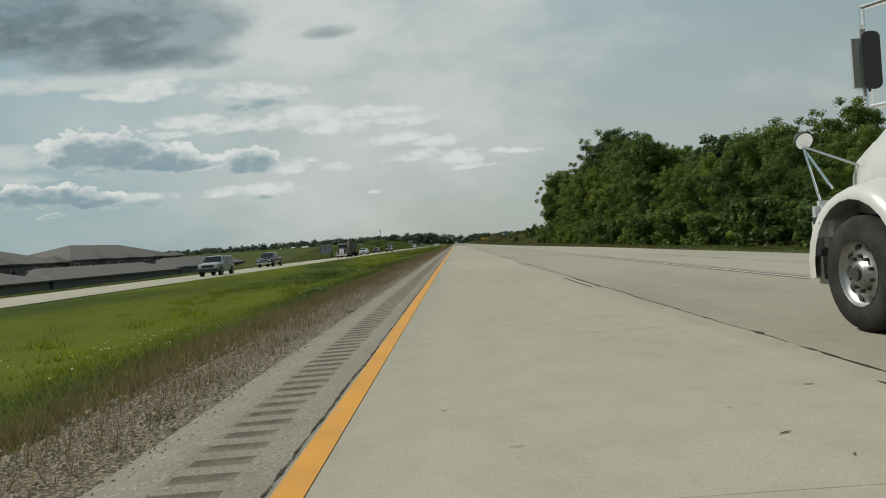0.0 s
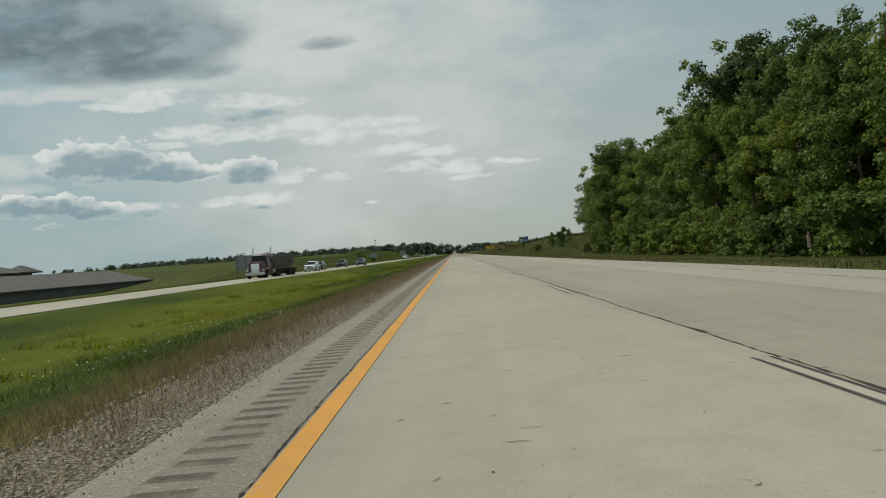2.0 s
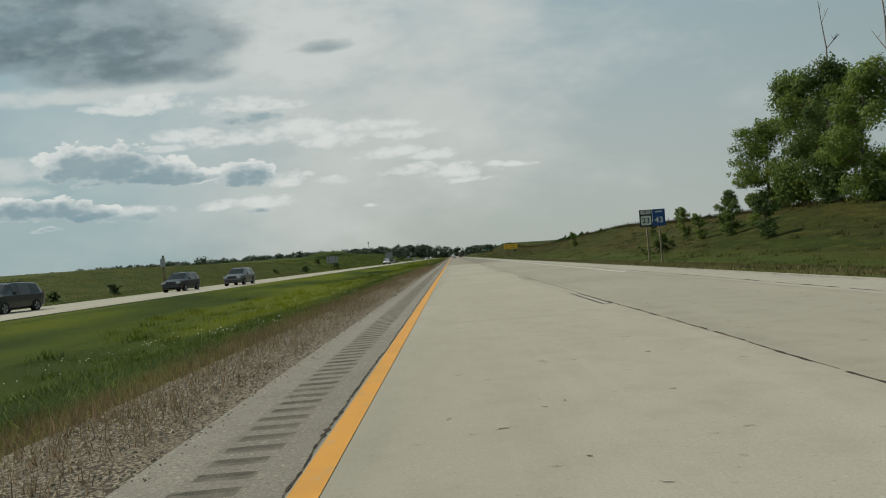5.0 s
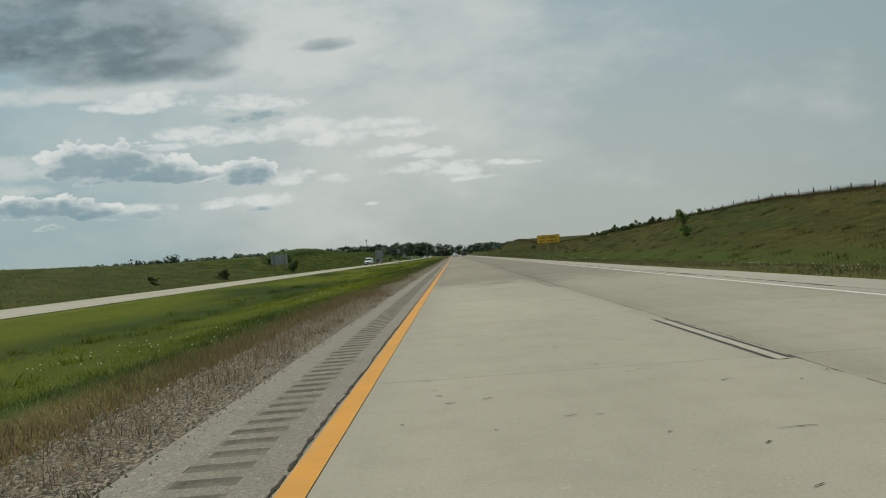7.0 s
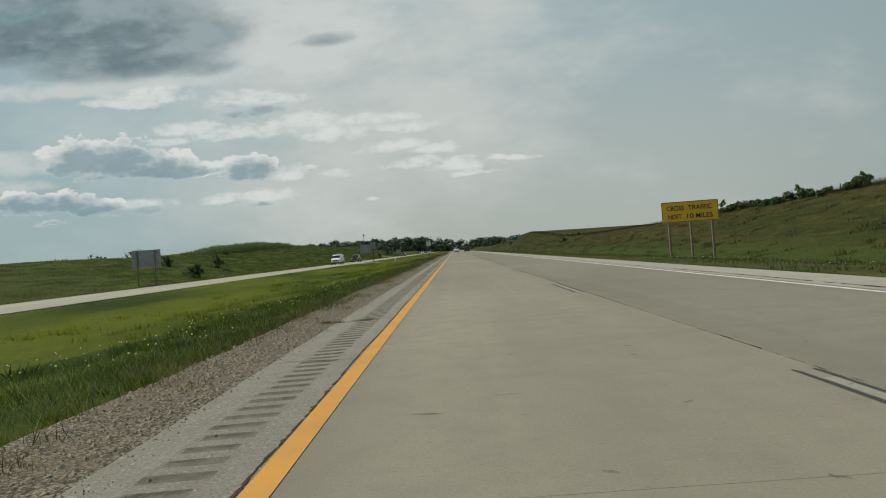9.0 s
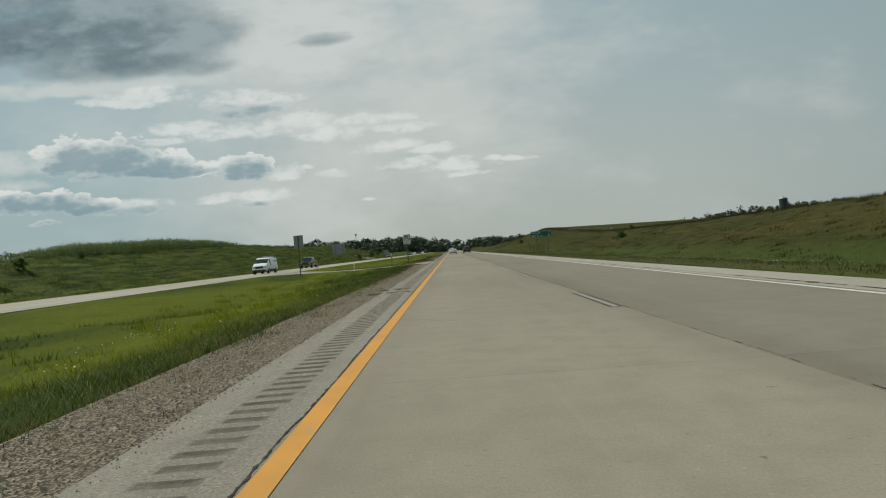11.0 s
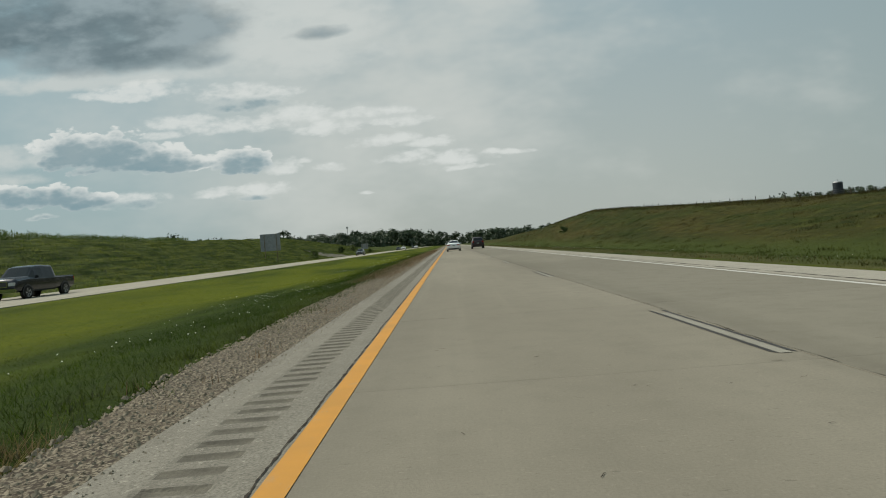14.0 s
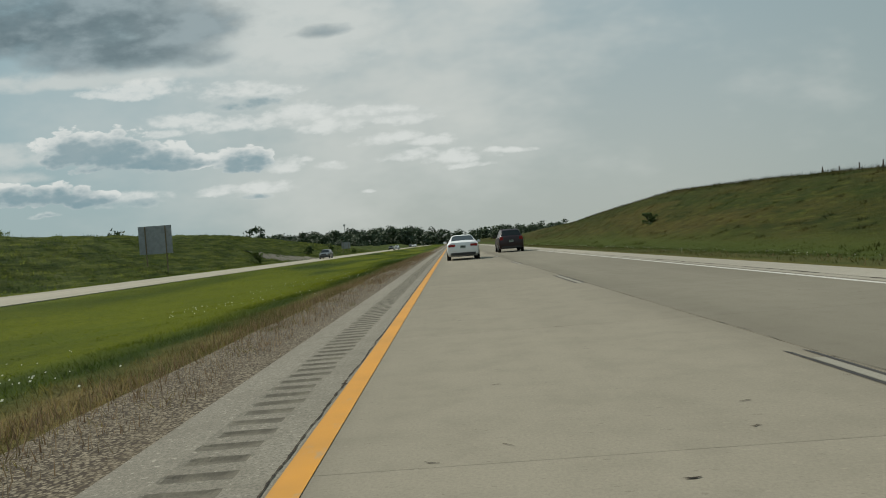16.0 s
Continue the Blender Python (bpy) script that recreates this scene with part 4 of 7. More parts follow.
def make_tree(name, seed, height, spread, leaves, size, mat, low=0.08, label="", category="tree", group="", bark=None, lean=0.0, puff=1.0):
    """Trunk with limbs and a crown of many leaf sprays; stands at the origin."""
    rnd, rng = random.Random(seed), np.random.default_rng(seed)
    top = empty(name, label, category, group)
    bm = bmesh.new()
    pts, p = [], Vector((0, 0, -0.4))
    segs = 6
    for i in range(segs + 1):
        pts.append(p.copy())
        p = p + Vector((rnd.uniform(-0.25, 0.25) + lean, rnd.uniform(-0.25, 0.25), height * 0.8 / segs))
    r0 = height * 0.017 + 0.03
    for i in range(segs):
        tube_bm(pts[i], pts[i + 1], r0 * (1 - i / segs * 0.75), r0 * (1 - (i + 1) / segs * 0.75), 7, bm)
    centres, radii = [], []
    limbs = int(12 + height * 1.1)
    for i in range(limbs):
        t = low + (0.97 - low) * (i + rnd.random()) / limbs
        k = min(segs - 1, int(t / 0.82 * segs))
        base = pts[k].lerp(pts[k + 1], min(1, t / 0.82 * segs - k))
        env = math.sin(math.pi * min(1, 0.20 + 0.76 * (t - low) / (1 - low))) ** 0.55
        ln = spread * env * rnd.uniform(0.5, 1.25)
        an = rnd.uniform(0, math.tau)
        tip = base + Vector((math.cos(an) * ln, math.sin(an) * ln, height * rnd.uniform(0.0, 0.15)))
        mid = base.lerp(tip, 0.5) + Vector((0, 0, -0.05 * ln))
        tube_bm(base, mid, r0 * 0.3, r0 * 0.18, 5, bm)
        tube_bm(mid, tip, r0 * 0.18, r0 * 0.05, 5, bm)
        j = spread * 0.22
        for s in (0.4, 0.6, 0.8, 0.95, 1.08):
            c = base.lerp(tip, s) + Vector((rnd.uniform(-j, j), rnd.uniform(-j, j), rnd.uniform(-0.7 * j, j)))
            centres.append(c)
            radii.append(max(0.2, spread * rnd.uniform(0.08, 0.23) * (1.15 if s < 0.9 else 0.75)) * puff)
    for i in range(9):
        centres.append(pts[-1] + Vector((rnd.uniform(-1, 1) * spread * 0.4, rnd.uniform(-1, 1) * spread * 0.4, height * rnd.uniform(0.0, 0.2))))
        radii.append(spread * rnd.uniform(0.08, 0.2))
    part("trunk", bm, bark or M_BARK, top)
    cl = new("crown", quads("crown", leaf_cloud(rng, [tuple(c) for c in centres], radii, leaves, size), mat, 3))
    cl.parent = top
    return top


def set_at(ob, x, y, turn=0.0, scale=1.0, z=None, tall=1.0):
    zz = float(rough_land(x, y)) - 0.05 if z is None else z
    return pose(x, y, zz, 0, 0, turn) @ Matrix.Diagonal((scale, scale, scale * tall, 1))


FIRST = {}


def stand(ob, m):
    """Put the first of a kind at m, and copies of it after that."""
    if ob.name in FIRST:
        k = FIRST[ob.name]
        return copy_thing(ob, m @ Matrix.Diagonal((1 / k[0], 1 / k[1], 1 / k[2], 1)))
    ob.matrix_basis = m
    FIRST[ob.name] = tuple(m.to_scale())
    return ob


WOOD = "trees of the roadside wood"
kinds = [
    make_tree("tree", 11, 15.0, 4.6, 21000, 0.137, M_LEAF_A, 0.06, "tall dark green oak at the edge of the wood", "tree", WOOD),
    make_tree("tree", 12, 15.0, 4.2, 21000, 0.129, M_LEAF_B, 0.04, "bright green ash tree in full leaf at the wood's edge", "tree", WOOD),
    make_tree("tree", 13, 15.0, 5.0, 21000, 0.144, M_LEAF_A, 0.10, "broad green hardwood tree with dense ragged crown", "tree", WOOD),
    make_tree("tree", 14, 15.0, 3.8, 21000, 0.129, M_LEAF_C, 0.05, "slender dark cherry tree crowded among others", "tree", WOOD),
    make_tree("tree", 15, 15.0, 4.4, 21000, 0.129, M_LEAF_B, 0.03, "leafy green maple with foliage down to the grass", "tree", WOOD),
]
back = [
    make_tree("tree", 16, 15.0, 4.6, 4200, 0.30, M_LEAF_A, 0.3, "green tree standing deeper in the wood", "tree", WOOD),
    make_tree("tree", 17, 15.0, 4.2, 4200, 0.28, M_LEAF_C, 0.3, "dark tree standing deeper in the wood", "tree", WOOD),
]
# height of the wood's canopy along the road
CANOPY = [(20, 8.0), (46, 8.6), (54, 9.8), (67, 10.4), (83, 12.4), (93, 13.2), (105, 14.6), (115, 17.2), (127, 18.4), (135, 18.2), (141, 13.8), (147, 13.2), (155, 15.4), (162, 16.0), (170, 15.5), (178, 15.0)]


def canopy(x, y):
    """Rows further back rise no higher than the skyline that the front rows leave."""
    near = y * 26.2 / (x - 1.8)
    line = 1.0 + (float(lerp_keys(CANOPY, near)) - 1.6) * y / near
    return min(float(lerp_keys(CANOPY, y)), line) if x > 29 else float(lerp_keys(CANOPY, y))


rt = random.Random(31)
spots = []
for row, (xf, step, frac) in enumerate(((25.6, 7.4, 0.72), (30.0, 6.0, 1.0), (36.0, 7.5, 1.0), (44.0, 9.0, 1.0))):
    y = 16.0 + row * 2.2
    while y < 168:
        spots.append((xf + rt.uniform(-1.9, 1.9) + (1.5 if y < 40 else 0), y, canopy(xf, y) * frac * (rt.uniform(0.90, 1.13) if y < 128 else rt.uniform(0.76, 1.06))))
        y += step * rt.uniform(0.75, 1.25)
spots += [(27.5, 94.0, 14.8), (27.0, 130.0, 18.8), (28.6, 168.0, 17.6), (26.8, 162.0, 16.2), (32.0, 173.0, 13.0)]
for i, (x, y, h) in enumerate(spots):
    k = rt.choice((0, 1, 1, 2, 3, 4, 4))
    s = h / 15.0
    if x > 33:
        stand(back[k % 2], set_at(None, x, y, rt.uniform(0, 360), s))
        continue
    m = set_at(None, x, y, rt.uniform(0, 360), s * rt.uniform(0.9, 1.05), None, rt.uniform(0.97, 1.12))
    stand(kinds[k], m)

# shrubs along the foot of the wood
shrub = [make_tree("shrub", 41, 3.0, 1.7, 3000, 0.13, M_LEAF_B, 0.0, "bushy green shrub at the foot of the wood", "shrub", "undergrowth shrubs"),
         make_tree("shrub", 42, 3.0, 1.9, 3000, 0.13, M_LEAF_A, 0.0, "dense dark green shrub at the foot of the wood", "shrub", "undergrowth shrubs")]
for i in range(40):
    y = 18 + i * 3.75 + rt.uniform(-1, 1)
    x = 21.8 + rt.uniform(-1.0, 1.4) + (3.0 if y > 150 else 0)
    k = rt.randrange(2)
    m = set_at(None, x, y, rt.uniform(0, 360), rt.uniform(0.6, 1.35))
    stand(shrub[k], m)

for x, y, s in ((27.5, 176.0, 1.0), (29.0, 180.5, 0.9), (30.2, 185.5, 1.1), (26.2, 172.0, 0.8), (31.0, 191.0, 0.8)):
    stand(shrub[1], set_at(None, x, y, y * 37, s))

for i in range(5):
    y = 148 + i * 3.3 + rt.uniform(-1, 1)
    stand(shrub[i % 2], set_at(None, 21.0 + rt.uniform(-1.0, 3.5), y, rt.uniform(0, 360), rt.uniform(0.4, 0.95)))

# trees at the far end of the wood, with two dead snags
endtree = make_tree("tree", 51, 11.0, 2.7, 22000, 0.11, M_LEAF_A, 0.0, "green tree at the end of the wood on the slope", "tree", WOOD, puff=1.9)
stand(endtree, set_at(None, 32.6, 214.0, 20, 0.9))
stand(endtree, set_at(None, 32.4, 207.5, 140, 0.92, None, 1.28))
stand(endtree, set_at(None, 31.6, 202.0, 250, 0.86, None, 1.32))
stand(endtree, set_at(None, 31.2, 196.5, 310, 0.86, None, 1.18))


def snag(seed, h):
    rnd = random.Random(seed)
    bm = bmesh.new()
    p, r = Vector((0, 0, -0.3)), 0.19
    for i in range(7):
        q = p + Vector((rnd.uniform(-0.16, 0.16), rnd.uniform(-0.16, 0.16), h / 7))
        tube_bm(p, q, r, r * 0.8, 6, bm)
        if i > 2:
            for s in range(2):
                a = rnd.uniform(0, math.tau)
                e = q + Vector((math.cos(a), math.sin(a), rnd.uniform(0.8, 1.6))) * rnd.uniform(0.8, 1.6)
                tube_bm(q, e, r * 0.5, 0.02, 4, bm)
                tube_bm(q.lerp(e, 0.6), q.lerp(e, 0.6) + Vector((rnd.uniform(-0.5, 0.5), rnd.uniform(-0.5, 0.5), 0.5)), 0.02, 0.008, 4, bm)
        p, r = q, r * 0.8
    me = bpy.data.meshes.new("dead_tree")
    bm.to_mesh(me)
    bm.free()
    me.materials.append(M_DEADWOOD)
    return tagged(new("dead_tree", me), "bare dead tree standing above the leafy ones", "dead tree", "dead snags")


snag(61, 15.0).matrix_basis = set_at(None, 31.8, 194.5, 0)
snag(62, 14.6).matrix_basis = set_at(None, 31.4, 201.0, 90)

# saplings and bushes on the cut slopes
sapling = make_tree("sapling", 71, 4.2, 0.85, 3600, 0.075, M_LEAF_A, 0.05, "thin young tree on the weedy slope", "sapling", "slope saplings", puff=1.7)
stand(sapling, set_at(None, 22.4, 193.2, 0, 0.8))
for x, y, s, a in ((24.0, 214.0, 0.75, 80), (23.0, 202.0, 0.75, 200), (24.8, 206.5, 0.9, 140), (22.4, 205.5, 0.6, 20), (25.4, 202.5, 0.7, 300), (22.3, 264.6, 0.66, 30), (25.0, 228.0, 0.5, 10), (31.0, 236.5, 0.5, 70), (31.6, 305.5, 0.3, 10), (31.6, 315.0, 0.34, 50), (32.0, 334.0, 0.4, 200)):
    stand(sapling, set_at(None, x, y, a, s))
bush = make_tree("bush", 72, 2.0, 1.25, 2400, 0.09, M_LEAF_C, 0.0, "round dark bush on the weedy bank", "bush", "roadside bushes")
stand(bush, set_at(None, 18.6, 207.0, 0, 1.0))
stand(bush, set_at(None, -45.6, 391.5, 80, 0.6))
for x, y, s, a in ((24.0, 400.0, 0.7, 30), (22.0, 510.0, 0.75, 60), (-33.5, 343.0, 0.95, 10), (-32.2, 551.0, 1.05, 90), (-34.0, 205.0, 0.5, 20), (-33.0, 214.0, 0.6, 120),
                   (-36.0, 196.0, 0.7, 50), (-40.0, 350.0, 0.8, 70), (-37.0, 361.0, 0.9, 40), (-41.0, 372.0, 0.7, 20), (-33.0, 300.0, 0.8, 0), (-34.0, 280.0, 0.6, 140),
                   (31.5, 287.0, 0.45, 10), (31.0, 420.0, 0.5, 30), (-34.0, 600.0, 1.1, 0), (-36.0, 640.0, 1.3, 60), (-32.0, 660.0, 1.0, 30)):
    stand(bush, set_at(None, x, y, a, s))

# hedge of low brush along part of the crest
def scatter_leaves(name, boxes, per, size, mat, seed, label, category):
    rng = np.random.default_rng(seed)
    c, r = [], []
    for x, y, w, h in boxes:
        for k in range(per):
            xx, yy = x + rng.uniform(-w, w), y + rng.uniform(-w, w)
            c.append((xx, yy, float(land(xx, yy)) + rng.uniform(0.1, 1) * h))
            r.append(w * rng.uniform(0.3, 0.6))
    ob = new(name, quads(name, leaf_cloud(rng, c, r, len(c) * 60, size), mat, 3))
    return tagged(ob, label, category, kind="stuff")


rb = random.Random(5)
scatter_leaves("crest_brush", [(31.2 + rb.uniform(-1.5, 1.5), 294 + i * 1.6, rb.uniform(0.4, 0.9), rb.uniform(0.25, 0.7)) for i in range(8, 34)], 4, 0.16, M_LEAF_C, 81, "low dark brush along the top of the bank", "brush")

# ---- far woods and tree lines ----


def far_woods(name, spots_, seed, per=150, size=0.9, mat=M_LEAF_FAR, label="", category="woods"):
    rng = np.random.default_rng(seed)
    c, r = [], []
    for x, y, z, h, w in spots_:
        for k in range(7):
            c.append((x + rng.uniform(-0.6, 0.6) * w, y + rng.uniform(-0.6, 0.6) * w, z + h * (0.02 + 0.86 * rng.random() ** 1.2)))
            r.append(w * rng.uniform(0.35, 0.7))
    ob = new(name, quads(name, leaf_cloud(rng, c, r, len(spots_) * per, size), mat, 3))
    return tagged(ob, label, category, kind="stuff")


rf = random.Random(77)
band = []
for i in range(950):
    x = rf.uniform(-620, 420)
    y = 1010 + rf.uniform(0, 330) + abs(x) * 0.12
    if -40 < x < 16 and y < 1160:
        continue
    band.append((x, y, float(land(x, y)) - 1, (rf.uniform(11, 17) + (y - 1000) * 0.022) * (0.62 if x > 8 else 1.0), rf.uniform(5, 9) * (0.7 if x > 8 else 1.0)))
far_woods("far_woods", band, 91, 215, 1.2, M_LEAF_FAR, "hazy dark woods closing the far end of the highway")
mid = []
for i in range(46):
    y = rf.uniform(660, 900)
    x = -rf.uniform(46, 120)
    mid.append((x, y, float(land(x, y)) - 0.5, rf.uniform(3, 6.5), rf.uniform(2, 3.4)))
for i in range(30):
    mid.append((rf.uniform(30, 70), rf.uniform(820, 980), 1, rf.uniform(6, 9), rf.uniform(3, 4.5)))
far_woods("roadside_woods", mid, 92, 300, 0.5, M_LEAF_FAR, "scattered green trees lining the highway further on")
hedge = []
for i in range(36):
    hedge.append((rf.uniform(-230, -110), rf.uniform(640, 900), 5.0, rf.uniform(5, 10), rf.uniform(3, 6)))
for i in range(110):
    a = rf.uniform(0, 1)
    hedge.append((-160 - 500 * a + rf.uniform(-30, 30), 330 + 260 * a + rf.uniform(-60, 60) + 250, 0.5, rf.uniform(4, 9), rf.uniform(3, 6)))
for i in range(60):
    x, h = rf.uniform(196, 345), rf.uniform(6, 10)
    hedge.append((x, rf.uniform(855, 900), float(np.interp(x, [200, 231, 246, 286, 321, 350], [12.0, 15.6, 18.0, 19.4, 20.0, 20.0])) - h * rf.uniform(0.9, 1.15), h, rf.uniform(3.5, 5)))
for x, y, top, h, w in ((-140, 724, 13.4, 7.5, 3.6), (-124, 724, 14.6, 8.5, 2.6), (-121, 731, 13.4, 7.0, 2.4), (-84, 724, 14.0, 7.0, 3.8), (-80, 729, 13.2, 6.5, 3.0), (-170, 724, 10.5, 4.5, 3.0), (-200, 740, 10.8, 4.5, 3.4)):
    hedge.append((x, y, top - h, h, w))
far_woods("field_tree_line", hedge, 93, 150, 0.9, M_LEAF_FAR, "line of trees along the far edge of the fields")

# ---- grass, weeds, corn ----


def blades(name, x, y, z, h, w, lean, mat, seed, label, category="grass"):
    """Loose upright blades: one tapering quad each."""
    rng = np.random.default_rng(seed)
    n = len(x)
    a = rng.uniform(0, math.tau, n)
    dx, dy = np.cos(a), np.sin(a)
    l = rng.uniform(0, math.tau, n)
    lx, ly = np.cos(l) * lean * h * rng.random(n), np.sin(l) * lean * h * rng.random(n)
    hw = w / 2
    v = np.empty((n, 3, 3))
    v[:, 0] = np.stack([x - dx * hw, y - dy * hw, z], 1)
    v[:, 1] = np.stack([x + dx * hw, y + dy * hw, z], 1)
    v[:, 2] = np.stack([x + lx, y + ly, z + h], 1)
    ob = new(name, quads(name, v.reshape(-1, 3), mat, 3))
    return tagged(ob, label, category, kind="stuff")


def scatter(seed, n, x0, x1, y0, y1, clump=0.0, csize=0.35):
    rng = np.random.default_rng(seed)
    if clump:
        m = max(1, int(n / clump))
        cx, cy = rng.uniform(x0, x1, m), rng.uniform(y0, y1, m)
        k = rng.integers(0, m, n)
        x, y = cx[k] + rng.normal(0, csize, n), cy[k] + rng.normal(0, csize, n)
    else:
        x, y = rng.uniform(x0, x1, n), rng.uniform(y0, y1, n)
    ok = (x > x0 - 0.4) & (x < x1 + 0.4)
    s_ = (-1.05 - x) / 16.15
    cross = (x > -17.5) & (x < -1) & (y > 367.3 + 4.6 * np.clip(s_ * 2.6, 0, 1)) & (y < lerp_keys(CROSS_FAR, -x) - 0.05)
    ok &= ~cross
    bare = (x < -1.45) & (x > -lerp_keys(GRAVEL, y) - rng.normal(0, 0.1, n)) & (x < -1) & (y > 240) & (y < 406)
    ok &= ~bare
    return x[ok], y[ok], rng


def field(name, seed, n, x0, x1, y0, y1, h, w, lean, mat, label, clump=0.0, csize=0.35, category="grass"):
    x, y, rng = scatter(seed, n, x0, x1, y0, y1, clump, csize)
    hh = rng.uniform(h[0], h[1], len(x))
    ww = rng.uniform(w[0], w[1], len(x))
    blades(name, x, y, rough_land(x, y) - 0.02, hh, ww, lean, mat, seed + 1, label, category)


field("median_grass", 101, 440000, -5.2, -2.0, -3, 500, (0.03, 0.12), (0.006, 0.014), 1.3, M_MEADOW, "short green grass of the median", 12, 0.3)
field("median_grass", 102, 230000, -9.0, -5.0, -3, 560, (0.02, 0.07), (0.010, 0.022), 2.2, M_MEADOW, "short green grass of the median", 9, 0.4)
field("median_grass", 103, 100000, -17.0, -9.0, 0, 640, (0.02, 0.07), (0.02, 0.045), 2.4, M_MEADOW, "short green grass of the median", 7, 0.6)
field("dry_grass", 105, 150000, -3.3, -1.8, -8, 240, (0.04, 0.17), (0.006, 0.012), 0.9, M_DRYGRASS, "dry tan grass along the gravel edge", 9, 0.22)
field("dry_grass", 106, 46000, -2.9, -1.8, 410, 520, (0.03, 0.13), (0.006, 0.012), 0.9, M_DRYGRASS, "dry tan grass along the gravel edge", 9, 0.22)
field("dry_grass", 104, 22000, -3.6, -1.9, 236, 372, (0.04, 0.15), (0.005, 0.011), 1.0, M_DRYGRASS, "dry tan grass along the gravel edge", 14, 0.2)
field("dry_grass", 134, 20000, -2.2, -1.2, -8, 240, (0.03, 0.12), (0.005, 0.011), 1.0, M_DRYGRASS, "dry tan grass along the gravel edge", 12, 0.16)
field("weed_stalks", 107, 95000, -2.6, -1.25, -8, 226, (0.05, 0.22), (0.006, 0.012), 0.5, M_STALK, "dead brown weed stalks in the gravel", 5, 0.07, "weeds")
field("weed_stalks", 110, 30000, -2.5, -1.28, 410, 520, (0.05, 0.21), (0.006, 0.012), 0.55, M_STALK, "dead brown weed stalks in the gravel", 5, 0.07, "weeds")
field("weed_stalks", 114, 1800, -2.0, -1.2, 388, 434, (0.06, 0.2), (0.007, 0.014), 0.3, M_STALK, "dead brown weed stalks in the gravel", 9, 0.08, "weeds")
field("shoulder_weeds", 112, 2600, -1.4, -0.9, 236, 366, (0.03, 0.14), (0.006, 0.014), 1.3, M_DRYGRASS, "dry weed tufts growing in the shoulder's cracks", 110, 0.09, "weeds")
field("median_leafy_weeds", 128, 15000, -6.2, -2.9, 240, 370, (0.08, 0.2), (0.012, 0.026), 1.3, M_MEADOW, "leafy dark weeds standing in the median grass", 34, 0.15, "weeds")
field("median_leafy_weeds", 116, 20000, -6.2, -2.7, -3, 240, (0.06, 0.18), (0.009, 0.019), 1.3, M_MEADOW, "leafy dark weeds standing in the median grass", 34, 0.13, "weeds")
field("median_leafy_weeds", 118, 22000, -12.0, -6.0, 0, 370, (0.10, 0.26), (0.02, 0.04), 1.1, M_MEADOW, "leafy dark weeds standing in the median grass", 40, 0.2, "weeds")
field("yellow_weeds", 136, 26000, -9.2, -4.6, 80, 100, (0.04, 0.12), (0.006, 0.013), 1.5, M_BLOOM, "yellow blooming weed patch in the median grass", 60, 0.4, "weeds")
field("edge_grass_tips", 132, 46000, -5.4, -2.2, -3, 240, (0.06, 0.17), (0.006, 0.012), 1.2, M_TIPS, "pale grass tips along the median edge", 16, 0.22)
field("edge_grass_tips", 130, 22000, -4.8, -2.2, 240, 372, (0.07, 0.19), (0.006, 0.013), 1.2, M_TIPS, "pale grass tips along the median edge", 16, 0.2)
field("edge_weeds", 108, 34000, -4.2, -2.1, 228, 372, (0.05, 0.18), (0.006, 0.014), 1.2, M_MEADOW, "leafy weeds beside the gravel", 22, 0.16, "weeds")
field("verge_grass", 109, 90000, 9.2, 17.0, 0, 560, (0.04, 0.13), (0.02, 0.05), 1.1, M_MEADOW, "rough green grass of the outer verge", 8, 0.4)
field("verge_dry_grass", 138, 26000, 9.4, 15.5, 40, 250, (0.05, 0.15), (0.015, 0.035), 0.9, M_DRYGRASS, "dry olive grass of the outer verge", 8, 0.5)
field("verge_dry_grass", 111, 9000, 8.9, 13.0, 0, 600, (0.05, 0.15), (0.015, 0.04), 0.8, M_DRYGRASS, "dry grass at the edge of the outer shoulder", 8, 0.4)
field("slope_plants", 120, 24000, 15.2, 33.0, 150, 420, (0.08, 0.28), (0.02, 0.05), 1.0, M_SLOPE, "tall mixed weeds standing on the cut slope", 30, 0.22, "weeds")
field("slope_plants", 122, 12000, 15.2, 33.0, 420, 600, (0.08, 0.26), (0.02, 0.05), 1.0, M_SLOPE, "tall mixed weeds standing on the cut slope", 30, 0.22, "weeds")
field("crest_grass", 124, 26000, 31.0, 34.8, 195, 330, (0.15, 0.55), (0.012, 0.035), 0.7, M_SLOPE, "tall grass standing along the crest of the cut", 10, 0.3)
field("crest_grass", 126, 22000, 31.0, 34.8, 330, 600, (0.12, 0.42), (0.015, 0.04), 0.7, M_SLOPE, "tall grass standing along the crest of the cut", 10, 0.3)
field("slope_weeds", 113, 190000, 15.0, 34.0, 150, 640, (0.03, 0.11), (0.015, 0.045), 2.0, M_SLOPE, "matted olive weeds on the cut slope", 9, 0.7, "weeds")
field("bank_grass", 114, 60000, -47.0, -28.9, 180, 340, (0.06, 0.2), (0.04, 0.10), 1.2, M_MEADOW, "thick green grass on the far bank", 8, 0.8)
field("bank_grass", 115, 90000, -47.0, -28.9, 330, 720, (0.10, 0.34), (0.04, 0.11), 1.4, M_BANK, "thick green grass on the far bank", 10, 0.6)
field("bank_tussocks", 123, 26000, -47.0, -30.0, 345, 640, (0.12, 0.42), (0.03, 0.07), 1.1, M_BANK, "rank weed tussocks on the lumpy far bank", 55, 0.5)
field("bank_grass", 117, 24000, -36.0, -28.9, -10, 190, (0.12, 0.3), (0.05, 0.12), 0.6, M_MEADOW, "thick green grass on the far bank", 8, 0.5)


